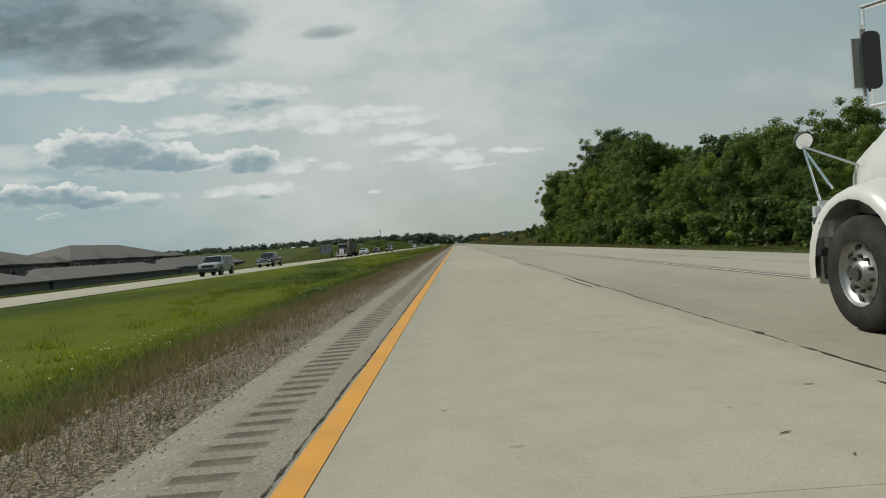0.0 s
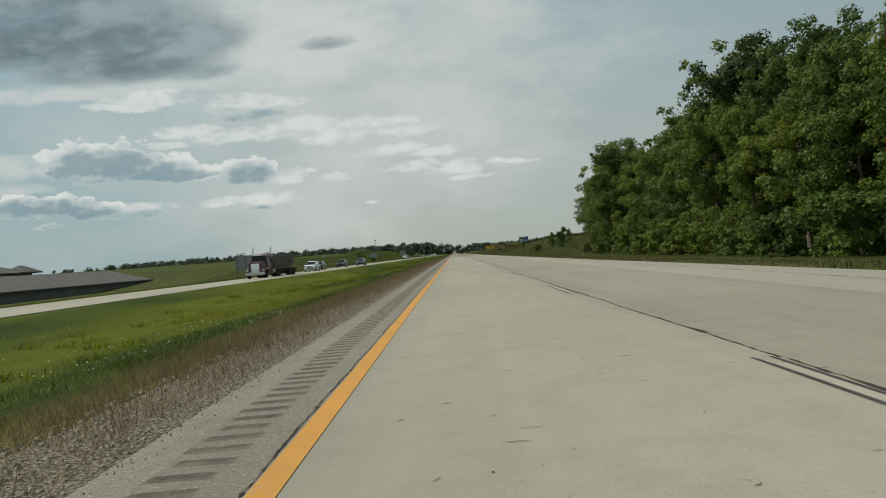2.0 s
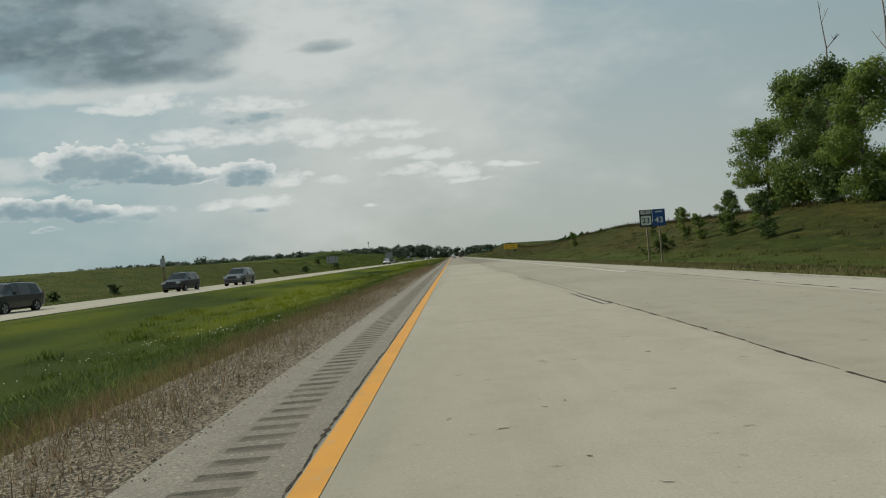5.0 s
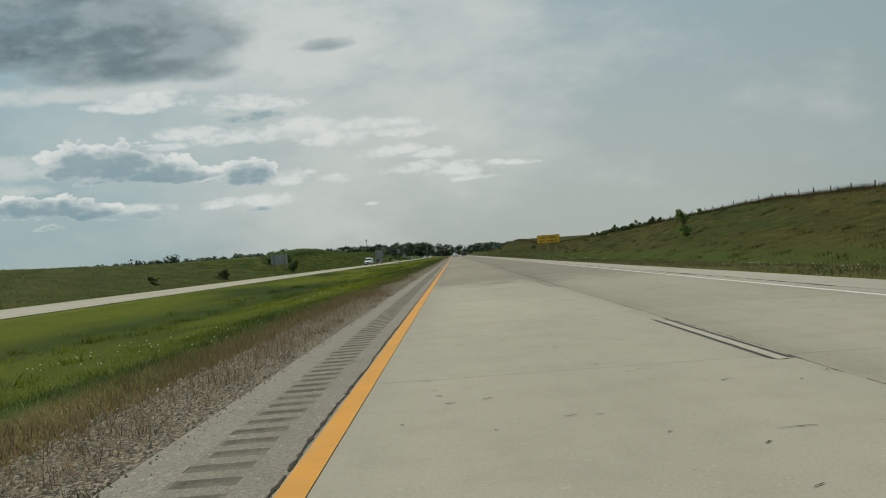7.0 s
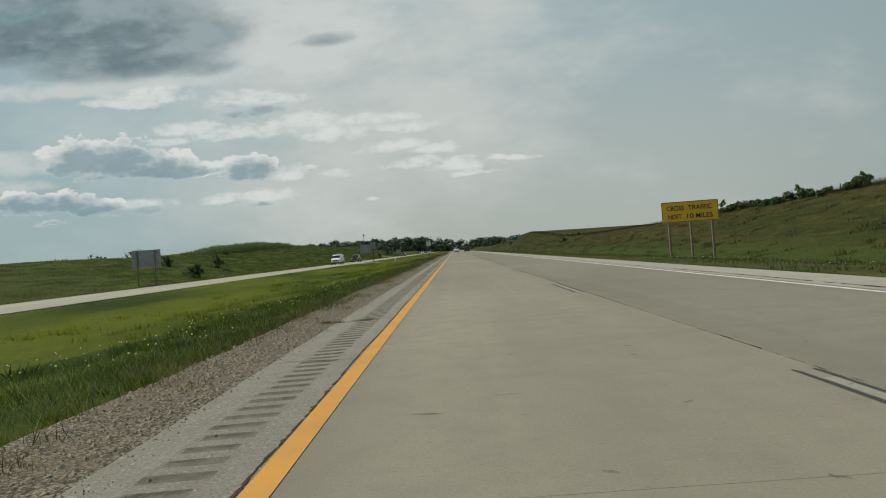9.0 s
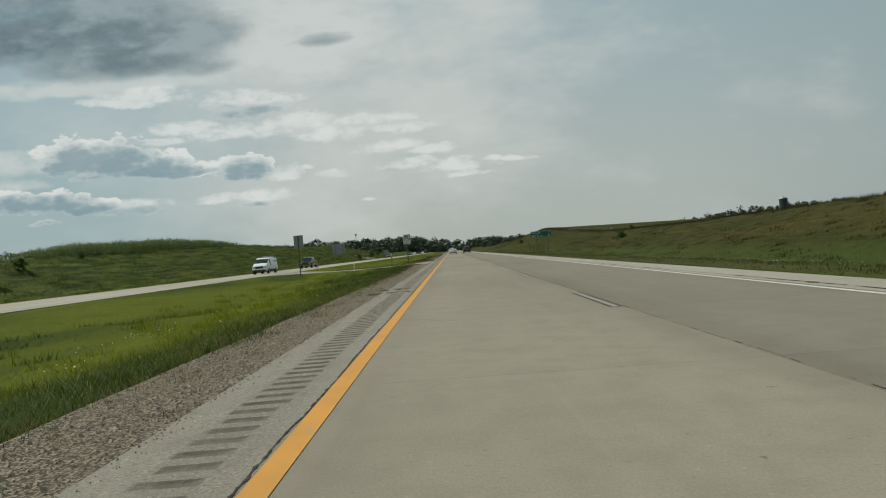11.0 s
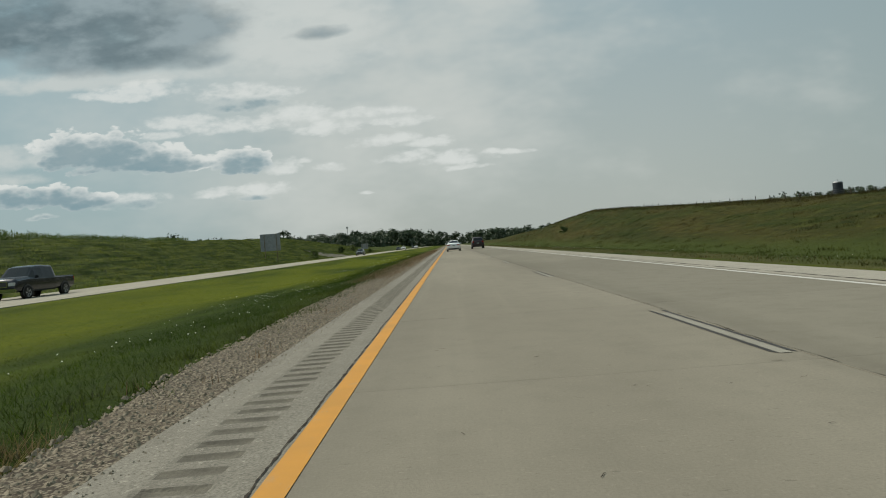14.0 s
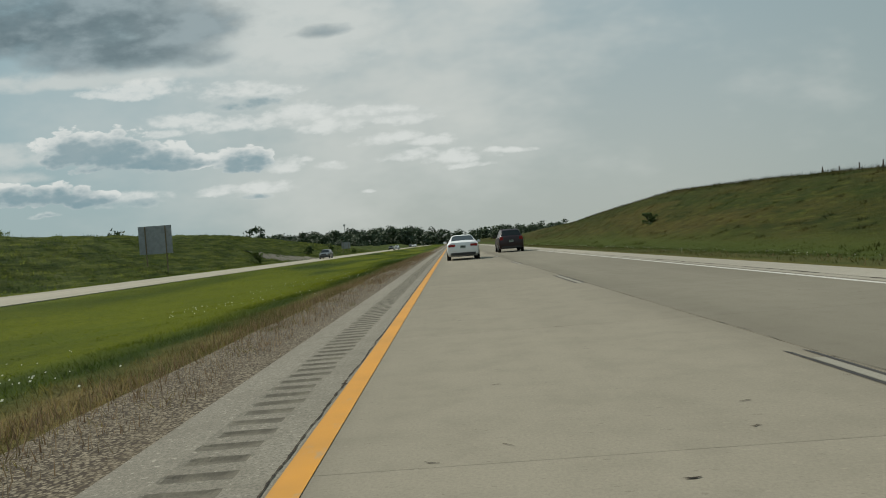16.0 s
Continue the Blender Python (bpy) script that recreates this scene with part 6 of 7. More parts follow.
sign_back("bare metal back of a small sign on one post", -12.55, 367.6, 2.8, 0.84, 1.10, (0.0,), 4, M_GREYTIMBER, 0.09)
sign_back("bare metal back of a large guide sign", -30.7, 324.2, 2.5, 2.95, 1.75, (-0.9, 0.9), 3)
sign_back("bare metal back of a tall guide sign", -33.7, 516.5, 3.9, 3.8, 3.3, (-1.1, 1.2), 5)
sign_back("bare metal back of a guide sign on three posts", -30.1, 159.8, 1.9, 2.95, 2.2, (-1.3, 0.0, 1.3), 3)
sign_back("bare metal back of a distant guide sign", -31.5, 645.0, 2.5, 2.6, 2.0, (-0.8, 0.8), 3)


def marker_post(label, x, y, h, plate, post_mat, lean=0.0, pw=0.10, ph=0.2, w=0.06):
    z = float(land(x, y))
    top = empty("marker_post", label, "marker post", "", (x, y, z - 0.15))
    top.matrix_basis = pose(x, y, z - 0.15, 0, lean, 0)
    part("post", box_bm(-w / 2, w / 2, -0.025, 0.025, 0, h + 0.1, 0.005), post_mat, top)
    if plate:
        part("plate", rounded_plate(pw, ph, 0.01, 0.008, -0.034, None, 0, h + 0.1 - ph / 2), plate, top)


M_DARKPOST = varied("dark_steel_post", (0.05, 0.05, 0.045), (0.08, 0.07, 0.055), 6, 0.7, 0.2, 0.1, 40)
M_RUSTPLATE = varied("rusty_brown_plate", (0.16, 0.095, 0.055), (0.10, 0.065, 0.045), 9, 0.8, 0, 0.1, 40)
marker_post("dark post with a small amber marker plate", -4.36, 368.35, 1.25, M_SIGN_YELLOW, M_DARKPOST, -3, 0.11, 0.22, 0.04)
marker_post("leaning post with a rusty brown plate", -15.5, 389.7, 1.6, M_RUSTPLATE, M_DARKPOST, 12, 0.3, 0.22, 0.05)
marker_post("short white delineator post in the grass", -11.0, 390.1, 1.0, M_SIGN_WHITE, M_SIGN_WHITE, 0, 0.07, 0.2, 0.08)
for yy in (24.5, 129.4):
    marker_post("slim steel delineator with a white reflector", 14.2 if yy < 160 else 13.5, yy, 1.2, M_SIGN_WHITE, M_STEEL, 1, 0.08, 0.12, 0.04)

# ---- fence along the top of the cut slope ----
fence = empty("fence", "timber post and wire fence along the bank's crest", "fence")
rfp = random.Random(19)
post_me = None
wire_pts = []
for i in range(100):
    y = 214 + i * 2.85
    x = 33.0 + 0.25 * math.sin(i * 0.7)
    z = float(rough_land(x, y))
    if 312 < y < 438 or y > 497:
        continue
    h = rfp.uniform(0.5, 0.7) if y < 400 else rfp.uniform(0.42, 0.6)
    if post_me is None:
        b = tube_bm((0, 0, -0.4), (0, 0, 1.15), 0.055, 0.045, 6)
        post_me = bpy.data.meshes.new("post")
        b.to_mesh(post_me)
        b.free()
        post_me.materials.append(M_DARKTIMBER)
    p = new("post", post_me)
    p.parent = fence
    p.matrix_basis = pose(x, y, z, rfp.uniform(-4, 4), rfp.uniform(-4, 4), rfp.uniform(0, 90)) @ Matrix.Diagonal((1, 1, h / 1.15, 1))
    wire_pts.append((x - 0.06, y, z))
for run in ([w for w in wire_pts if w[1] < 400], [w for w in wire_pts if w[1] > 400]):
    for hh in (0.2, 0.35, 0.5):
        bm = bmesh.new()
        for a, b in zip(run, run[1:]):
            tube_bm((a[0], a[1], a[2] + hh), (b[0], b[1], b[2] + hh), 0.005, None, 3, bm, False)
        part("wire", bm, M_STEEL, fence)

# ---- buildings ----
M_SHINGLE = varied("grey_brown_shingles", (0.122, 0.114, 0.109), (0.097, 0.092, 0.089), 0.6, 0.9, 0, 0.3, 9)
M_SIDING = varied("grey_siding", (0.135, 0.132, 0.120), (0.108, 0.105, 0.096), 0.5, 0.8, 0, 0.1, 12)
M_TRIM = varied("white_trim", (0.5, 0.5, 0.48), (0.42, 0.42, 0.4), 2, 0.6, 0, 0, 30)
M_GLASSDARK = Mat("dark_window_glass", (0.02, 0.024, 0.028), 0.08)
M_GLASSDARK.b.inputs["Specular IOR Level"].default_value = 0.6
M_GLASSDARK = M_GLASSDARK.m
M_METALROOF = varied("pale_metal_roof", (0.60, 0.61, 0.60), (0.5, 0.51, 0.5), 0.4, 0.5, 0.1, 0.05, 20)


def hip_roof(x0, x1, y0, y1, ze, zr, run, over=0.5):
    """Hipped roof with a ridge along y and a thick eave."""
    bm = bmesh.new()
    xm = (x0 + x1) / 2
    e = [(x0 - over, y0 - over), (x1 + over, y0 - over), (x1 + over, y1 + over), (x0 - over, y1 + over)]
    lo = [bm.verts.new((x, y, ze - 0.22)) for x, y in e]
    hi = [bm.verts.new((x, y, ze)) for x, y in e]
    a, b = bm.verts.new((xm, y0 + run, zr)), bm.verts.new((xm, y1 - run, zr))
    bm.faces.new(lo[::-1])
    for i in range(4):
        bm.faces.new((lo[i], lo[(i + 1) % 4], hi[(i + 1) % 4], hi[i]))
    bm.faces.new((hi[0], hi[1], a))
    bm.faces.new((hi[1], hi[2], b, a))
    bm.faces.new((hi[2], hi[3], b))
    bm.faces.new((hi[3], hi[0], a, b))
    return bm


def building(name, label, x0, x1, y0, y1, zg, ze, zr, run, wall, roof, wins):
    top = empty(name, label, "building", "", (0, 0, 0))
    part("wall", box_bm(x0, x1, y0, y1, zg, ze), wall, top)
    part("roof", hip_roof(x0, x1, y0, y1, ze, zr, run), roof, top)
    n = int((y1 - y0) / wins)
    for i in range(n):
        y = y0 + (y1 - y0) * (i + 0.5) / n
        w = part("window", box_bm(x1 - 0.05, x1 + 0.06, y - 0.75, y + 0.75, ze - 1.75, ze - 0.55), M_TRIM, top)
        part("pane", box_bm(x1 + 0.06, x1 + 0.075, y - 0.65, y + 0.65, ze - 1.65, ze - 0.65), M_GLASSDARK, w)
    for i in range(n // 2):
        y = y0 + (y1 - y0) * (i + 0.9) / max(1, n // 2)
        part("dormer", hip_roof(x1 - 3.0, x1 + 0.9, y - 2.2, y + 2.2, ze + 0.05, ze + 1.2, 1.6, 0.2), roof, top)
    return top


building("house", "large grey house with a hipped shingle roof", -86, -70, 122, 172, -1.7, 3.2, 6.5, 15, M_SIDING, M_SHINGLE, 5.5)
building("house", "grey house wing with a lower hipped roof", -84, -70, 92, 121, -1.7, 2.9, 5.6, 8, M_SIDING, M_SHINGLE, 5.0)
for ya, yb in ((52, 102), (103, 150), (151, 197)):
    building("row_house", "low row of houses with a long grey roof", -73, -61.6, ya, yb, -2.6, 0.0 if yb < 190 else 0.35, 2.0 if yb < 190 else 2.65, 5, M_SIDING, M_SHINGLE, 1000.0)
b = empty("barn", "long pale metal-roofed barn beyond the fields", "barn", "", (-178, 745, 0), 20)
part("wall", box_bm(-15, 15, -6, 6, 2, 7.2), M_SIDING, b)
rb_ = bmesh.new()
rv = [rb_.verts.new(v) for v in ((-15.5, -6.6, 7.0), (15.5, -6.6, 7.0), (15.5, 0, 9.6), (-15.5, 0, 9.6), (-15.5, 6.6, 7.0), (15.5, 6.6, 7.0))]
for f in ((0, 1, 2, 3), (3, 2, 5, 4), (0, 3, 4), (1, 5, 2), (0, 4, 5, 1)):
    rb_.faces.new([rv[i] for i in f])
part("roof", rb_, M_METALROOF, b)


def silo(x, y, r, z1):
    top = empty("silo", "dark blue-grey farm silo with a domed cap", "silo", "", (x, y, 0))
    z0 = float(land(x, y)) - 0.5
    part("drum", tube_bm((0, 0, z0), (0, 0, z1), r, None, 24), M_SILO, top)
    for k in range(8):
        zz = z0 + (z1 - z0) * (k + 1) / 9
        part("hoop", tube_bm((0, 0, zz), (0, 0, zz + 0.15), r + 0.04, None, 24), M_SILO, top)
    bm = bmesh.new()
    bmesh.ops.create_uvsphere(bm, u_segments=20, v_segments=10, radius=r)
    for v in bm.verts:
        v.co = Vector((v.co.x, v.co.y, max(0, v.co.z) * 0.45 + z1))
    part("cap", bm, M_STEEL, top, "pale metal cap", True)
    part("vent", tube_bm((0, 0, z1 + r * 0.44), (0, 0, z1 + r * 0.44 + 0.9), 0.45, 0.3, 10), M_STEEL, top)


M_SILO = varied("dark_blue_grey_silo_steel", (0.022, 0.028, 0.034), (0.035, 0.042, 0.048), 0.4, 0.5, 0.3, 0, 20)
silo(267, 847, 3.1, 22.4)
mast = empty("radio_mast", "slim steel mast above the far trees", "mast", "", (-165, 1500, 4))
part("pole", tube_bm((0, 0, 0), (0, 0, 37), 0.55, 0.4, 8), M_STEEL, mast)
part("antenna_ring", tube_bm((0, 0, 34.5), (0, 0, 37.5), 1.6, None, 8), M_STEEL, mast)
pole = empty("utility_pole", "short timber utility pole with a meter box", "utility pole", "", (-29.6, 218, -0.5))
part("pole", tube_bm((0, 0, 0), (0, 0, 3.9), 0.13, 0.11, 8), M_TIMBER, pole)
part("meter_box", box_bm(-0.25, 0.25, -0.2, -0.1, 2.7, 3.6, 0.02), M_STEEL, pole)

# ---- vehicles ----
def paint(name, col, metal=0.0, rough=0.28):
    k = Mat(name, col, rough, metal)
    k.colour(k.mix(k.ramp(k.noise(2.5, 4, 0.6, k.local()), 0.4, 0.75, 0, 0.3), col, tuple(c * 0.8 + 0.012 for c in col)))
    k.b.inputs["Coat Weight"].default_value = 0.35
    k.b.inputs["Coat Roughness"].default_value = 0.08
    return k.m


P_WHITE = paint("white_car_paint", (0.70, 0.71, 0.71))
P_MAROON = varied("dark_maroon_car_paint", (0.017, 0.004, 0.0065), (0.013, 0.0034, 0.0055), 2.5, 0.38, 0.0, 0.0, 30)
P_BLACK = paint("black_car_paint", (0.012, 0.013, 0.016), 0.2)
P_SILVER = paint("silver_grey_car_paint", (0.34, 0.345, 0.33), 0.3)
P_NAVY = paint("dark_navy_car_paint", (0.008, 0.010, 0.017), 0.2, 0.2)
P_GREY = paint("grey_car_paint", (0.10, 0.105, 0.11), 0.5)
P_TRUCK = paint("white_truck_paint", (0.46, 0.46, 0.435))
P_RED = paint("dull_red_truck_paint", (0.085, 0.024, 0.022), 0.0, 0.5)
M_TYRE = varied("tyre_rubber", (0.022, 0.021, 0.02), (0.04, 0.038, 0.035), 5, 0.85, 0, 0.2, 40)
M_RIM = varied("alloy_rim", (0.40, 0.41, 0.41), (0.3, 0.3, 0.3), 6, 0.35, 0.8, 0, 40)
M_POLISH = varied("polished_aluminium", (0.34, 0.34, 0.33), (0.25, 0.25, 0.24), 4, 0.42, 1.0, 0, 30)
M_DUSTRIM = varied("dusty_steel_rim", (0.085, 0.078, 0.07), (0.06, 0.055, 0.05), 6, 0.7, 0.2, 0, 40)
M_CHROME = varied("chrome", (0.80, 0.81, 0.81), (0.74, 0.75, 0.75), 4, 0.07, 1.0, 0, 30)
M_PLASTIC = varied("black_plastic_trim", (0.022, 0.022, 0.022), (0.034, 0.034, 0.033), 5, 0.6, 0, 0.05, 50)
M_AUTOGLASS = Mat("tinted_car_glass", (0.016, 0.02, 0.022), 0.05)
M_AUTOGLASS.b.inputs["Specular IOR Level"].default_value = 0.35
M_AUTOGLASS = M_AUTOGLASS.m
M_TAIL = varied("red_tail_lamp", (0.28, 0.012, 0.012), (0.2, 0.01, 0.01), 6, 0.15, 0, 0, 40)
M_HEAD = varied("clear_headlamp", (0.62, 0.64, 0.66), (0.5, 0.52, 0.54), 6, 0.1, 0.3, 0, 40)
M_PLATE = varied("number_plate", (0.26, 0.32, 0.28), (0.22, 0.28, 0.25), 9, 0.5, 0, 0, 40)
M_TUB = varied("dusty_grey_dump_tub", (0.20, 0.17, 0.15), (0.13, 0.11, 0.10), 1.0, 0.7, 0.3, 0.2, 12)


def lathe(profile, n, cap=False):
    """Turn (radius, along) points round the x axis."""
    bm = bmesh.new()
    rings = []
    for r, a in profile:
        rings.append([bm.verts.new((a, math.cos(k * math.tau / n) * r, math.sin(k * math.tau / n) * r)) for k in range(n)])
    for p, q in zip(rings, rings[1:]):
        for k in range(n):
            bm.faces.new((p[k], p[(k + 1) % n], q[(k + 1) % n], q[k]))
    if cap:
        bm.faces.new(rings[-1])
    bmesh.ops.recalc_face_normals(bm, faces=bm.faces)
    return bm


def wheel(parent, x, y, r, w, side, spokes=5, rim_mat=None, n=24):
    """A wheel on the car's side; side +1 has its face towards +x."""
    s = side
    prof = [(r * 0.62, -w / 2), (r * 0.93, -w / 2), (r, -w * 0.36), (r, w * 0.36), (r * 0.95, w / 2), (r * 0.66, w / 2)]
    ty = part("wheel", lathe([(a, b * s) for a, b in prof], n), M_TYRE, parent, "", True)
    ty.location = (x, y, r)
    rim = part("rim", lathe([(r * 0.66, w * 0.5 * s), (r * 0.62, w * 0.30 * s), (r * 0.3, w * 0.36 * s), (r * 0.12, w * 0.42 * s)], n, True), rim_mat or M_RIM, ty, "", True)
    bm = bmesh.new()
    for k in range(spokes):
        a = math.tau * k / spokes
        c, d = math.cos(a), math.sin(a)
        x0 = w * 0.37 * s
        pts = [(x0, c * r * 0.14 - d * 0.05 * r, d * r * 0.14 + c * 0.05 * r), (x0, c * r * 0.14 + d * 0.05 * r, d * r * 0.14 - c * 0.05 * r),
               (x0 + 0.02 * s, c * r * 0.64 + d * 0.09 * r, d * r * 0.64 - c * 0.09 * r), (x0 + 0.02 * s, c * r * 0.64 - d * 0.09 * r, d * r * 0.64 + c * 0.09 * r)]
        vs = [bm.verts.new(p) for p in pts]
        us = [bm.verts.new((p[0] + 0.02 * s, p[1], p[2])) for p in pts]
        bm.faces.new(us)
        for i in range(4):
            bm.faces.new((vs[i], vs[(i + 1) % 4], us[(i + 1) % 4], us[i]))
    bmesh.ops.recalc_face_normals(bm, faces=bm.faces)
    part("spokes", bm, rim_mat or M_RIM, ty)
    return ty


def hull(stations, glass_side, glass_screen):
    """Loft of half sections. station: y, sill z, belt z, roof z, half width, half roof width.
    Returns bmeshes: body, side glass left, side glass right, front and rear screens by station."""
    rows = []
    for y, zb, zs, zr, w, wr in stations:
        zs = min(zs, zr - 0.015)
        rows.append([(0, zb), (w * 0.86, zb), (w * 0.97, zb + 0.10), (w, zb + (zs - zb) * 0.55), (w * 0.985, zs - 0.015), (w * 0.955, zs), (wr + (w * 0.95 - wr) * 0.16, zr - (zr - zs) * 0.16), (wr, zr - (zr - zs) * 0.04), (wr * 0.8, zr + 0.012), (0, zr + 0.02)])
    n = len(rows[0])
    bms = {}

    def bm_of(key):
        return bms.setdefault(key, bmesh.new())
    for i in range(len(rows) - 1):
        ya, yb = stations[i][0], stations[i + 1][0]
        for sgn in (1, -1):
            for k in range(n - 1):
                key = "body"
                if k == 5 and i in glass_side:
                    key = "side_window_%d" % sgn + "_%d" % i
                if k >= 7 and i in glass_screen:
                    key = glass_screen[i]
                b = bm_of(key)
                q = [(sgn * rows[i][k][0], ya, rows[i][k][1]), (sgn * rows[i][k + 1][0], ya, rows[i][k + 1][1]), (sgn * rows[i + 1][k + 1][0], yb, rows[i + 1][k + 1][1]), (sgn * rows[i + 1][k][0], yb, rows[i + 1][k][1])]
                b.faces.new([b.verts.new(p) for p in q])
    for i in (0, len(rows) - 1):
        b = bm_of("body")
        pts = [(x, stations[i][0], z) for x, z in rows[i]] + [(-x, stations[i][0], z) for x, z in rows[i][-2:0:-1]]
        b.faces.new([b.verts.new(p) for p in pts])
    for b in bms.values():
        bmesh.ops.remove_doubles(b, verts=b.verts, dist=0.0005)
        bmesh.ops.recalc_face_normals(b, faces=b.faces)
    return bms


def arch(parent, x, y, r, side):
    """Dark wheel well just proud of the body's side."""
    bm = bmesh.new()
    ring = [bm.verts.new((0, math.cos(a) * r, math.sin(a) * r)) for a in [radians(-25 + 230 * k / 16) for k in range(17)]]
    bm.faces.new(ring)
    o = part("wheel_well", bm, M_PLASTIC, parent)
    o.location = (x, y, r * 0.9)


def car(name, label, stations, gside, gscreen, col, group, wheels, r, tail=None, head=None, rails=False, plate_z=0.0, trim=True, wheel_w=0.22):
    """A car with its front towards +y, standing at the origin."""
    top = empty(name, label, "car" if "truck" not in name and "van" not in name else ("van" if "van" in name else "pickup truck"), group)
    bms = hull(stations, gside, gscreen)
    body = part("body", bms.pop("body"), col, top, "", True)
    es = body.modifiers.new("edge", 'EDGE_SPLIT')
    es.split_angle = radians(32)
    for key, b in bms.items():
        part(key.split("_")[0] + "_window" if key.startswith("side") else key, b, M_AUTOGLASS, top)
    W = max(s[4] for s in stations)
    for y in wheels:
        for sd in (1, -1):
            arch(top, sd * (W + 0.004), y, r * 1.16, sd)
            wheel(top, sd * (W - wheel_w / 2 + 0.02), y, r, wheel_w, sd)
    ya, yb = stations[0][0], stations[-1][0]
    if tail:
        tx, tz, tw, th = tail
        for sd in (1, -1):
            part("tail_lamp", box_bm(sd * tx - tw / 2, sd * tx + tw / 2, ya - 0.02, ya + 0.16, tz - th / 2, tz + th / 2, 0.02), M_TAIL, top)
    if head:
        hx, hz, hw, hh = head
        for sd in (1, -1):
            part("headlamp", box_bm(sd * hx - hw / 2, sd * hx + hw / 2, yb - 0.16, yb + 0.02, hz - hh / 2, hz + hh / 2, 0.02), M_HEAD, top)
        part("grille", box_bm(-hx + hw / 2 + 0.04, hx - hw / 2 - 0.04, yb - 0.05, yb + 0.015, hz - hh * 0.75, hz + hh * 0.55, 0.015), M_PLASTIC, top)
        part("lower_grille", box_bm(-W * 0.72, W * 0.72, yb - 0.06, yb + 0.012, hz - hh - 0.24, hz - hh - 0.06, 0.015), M_PLASTIC, top)
    if plate_z:
        pl = part("number_plate", rounded_plate(0.31, 0.155, 0.012, 0.01, ya - 0.022, None, 0, plate_z), M_PLATE, top)
        part("plate_bar", box_bm(-0.11, 0.11, ya - 0.026, ya - 0.023, plate_z - 0.03, plate_z + 0.03), M_SIGN_BLACK, pl)
    if trim:
        part("rear_valance", box_bm(-W * 0.78, W * 0.78, ya - 0.012, ya + 0.1, stations[0][1] - 0.12, stations[0][1] + 0.05, 0.02), M_PLASTIC, top)
        zs = max(s[2] for s in stations)
        ym = max([s[0] for i, s in enumerate(stations) if i in gside] or [0])
        for sd in (1, -1):
            part("door_mirror", box_bm(sd * (W + 0.10) - 0.10, sd * (W + 0.10) + 0.10, ym + 0.12, ym + 0.24, zs + 0.0, zs + 0.15, 0.03), col, top)
    if rails:
        zr = max(s[3] for s in stations)
        for sd in (1, -1):
            part("roof_rail", box_bm(sd * 0.56 - 0.02, sd * 0.56 + 0.02, -1.3, 0.5, zr + 0.03, zr + 0.065, 0.008), M_PLASTIC, top)
    return top


SEDAN = [(-2.26, 0.40, 0.72, 0.80, 0.76, 0.62), (-2.20, 0.30, 0.88, 0.98, 0.86, 0.68), (-2.02, 0.24, 0.95, 1.05, 0.895, 0.70), (-1.72, 0.2, 0.94, 1.06, 0.905, 0.68), (-1.62, 0.2, 0.94, 1.09, 0.905, 0.66),
         (-0.85, 0.19, 0.93, 1.37, 0.91, 0.56), (-0.78, 0.19, 0.93, 1.39, 0.91, 0.56), (-0.1, 0.19, 0.92, 1.42, 0.91, 0.57), (-0.02, 0.19, 0.92, 1.42, 0.91, 0.57), (0.45, 0.19, 0.92, 1.38, 0.91, 0.57), (0.55, 0.19, 0.92, 1.36, 0.91, 0.57),
         (1.25, 0.2, 0.93, 1.01, 0.90, 0.66), (1.32, 0.2, 0.92, 0.99, 0.90, 0.70), (1.9, 0.22, 0.82, 0.88, 0.87, 0.66), (2.15, 0.26, 0.68, 0.76, 0.80, 0.6), (2.24, 0.34, 0.58, 0.64, 0.70, 0.5)]
SUV = [(-2.30, 0.42, 0.85, 0.95, 0.82, 0.70), (-2.24, 0.34, 1.02, 1.12, 0.90, 0.74), (-2.16, 0.28, 1.06, 1.20, 0.92, 0.72), (-1.98, 0.25, 1.06, 1.60, 0.93, 0.63), (-1.86, 0.25, 1.06, 1.66, 0.93, 0.62), (-1.1, 0.25, 1.05, 1.70, 0.935, 0.64), (-1.0, 0.25, 1.05, 1.70, 0.935, 0.64),
       (-0.05, 0.25, 1.04, 1.71, 0.935, 0.65), (0.05, 0.25, 1.04, 1.71, 0.935, 0.65), (0.5, 0.25, 1.04, 1.66, 0.935, 0.64), (0.6, 0.25, 1.04, 1.63, 0.935, 0.64), (1.25, 0.26, 1.05, 1.14, 0.92, 0.72), (1.33, 0.26, 1.04, 1.10, 0.92, 0.74), (2.0, 0.28, 0.95, 1.0, 0.89, 0.70), (2.25, 0.32, 0.80, 0.88, 0.82, 0.62), (2.33, 0.42, 0.66, 0.74, 0.74, 0.55)]
PICKUP = [(-2.95, 0.55, 1.05, 1.12, 0.92, 0.86), (-2.90, 0.50, 1.14, 1.18, 0.96, 0.90), (-1.0, 0.45, 1.14, 1.18, 0.98, 0.92), (-0.98, 0.42, 1.16, 1.80, 0.98, 0.72), (-0.86, 0.42, 1.16, 1.88, 0.98, 0.72), (0.1, 0.42, 1.15, 1.92, 0.98, 0.72), (0.2, 0.42, 1.15, 1.92, 0.98, 0.72),
          (0.85, 0.42, 1.15, 1.86, 0.98, 0.71), (0.95, 0.42, 1.15, 1.82, 0.98, 0.71), (1.5, 0.42, 1.17, 1.30, 0.97, 0.82), (1.58, 0.42, 1.17, 1.26, 0.97, 0.84), (2.65, 0.45, 1.10, 1.18, 0.96, 0.84), (2.82, 0.5, 0.95, 1.05, 0.93, 0.8), (2.88, 0.58, 0.82, 0.9, 0.88, 0.76)]
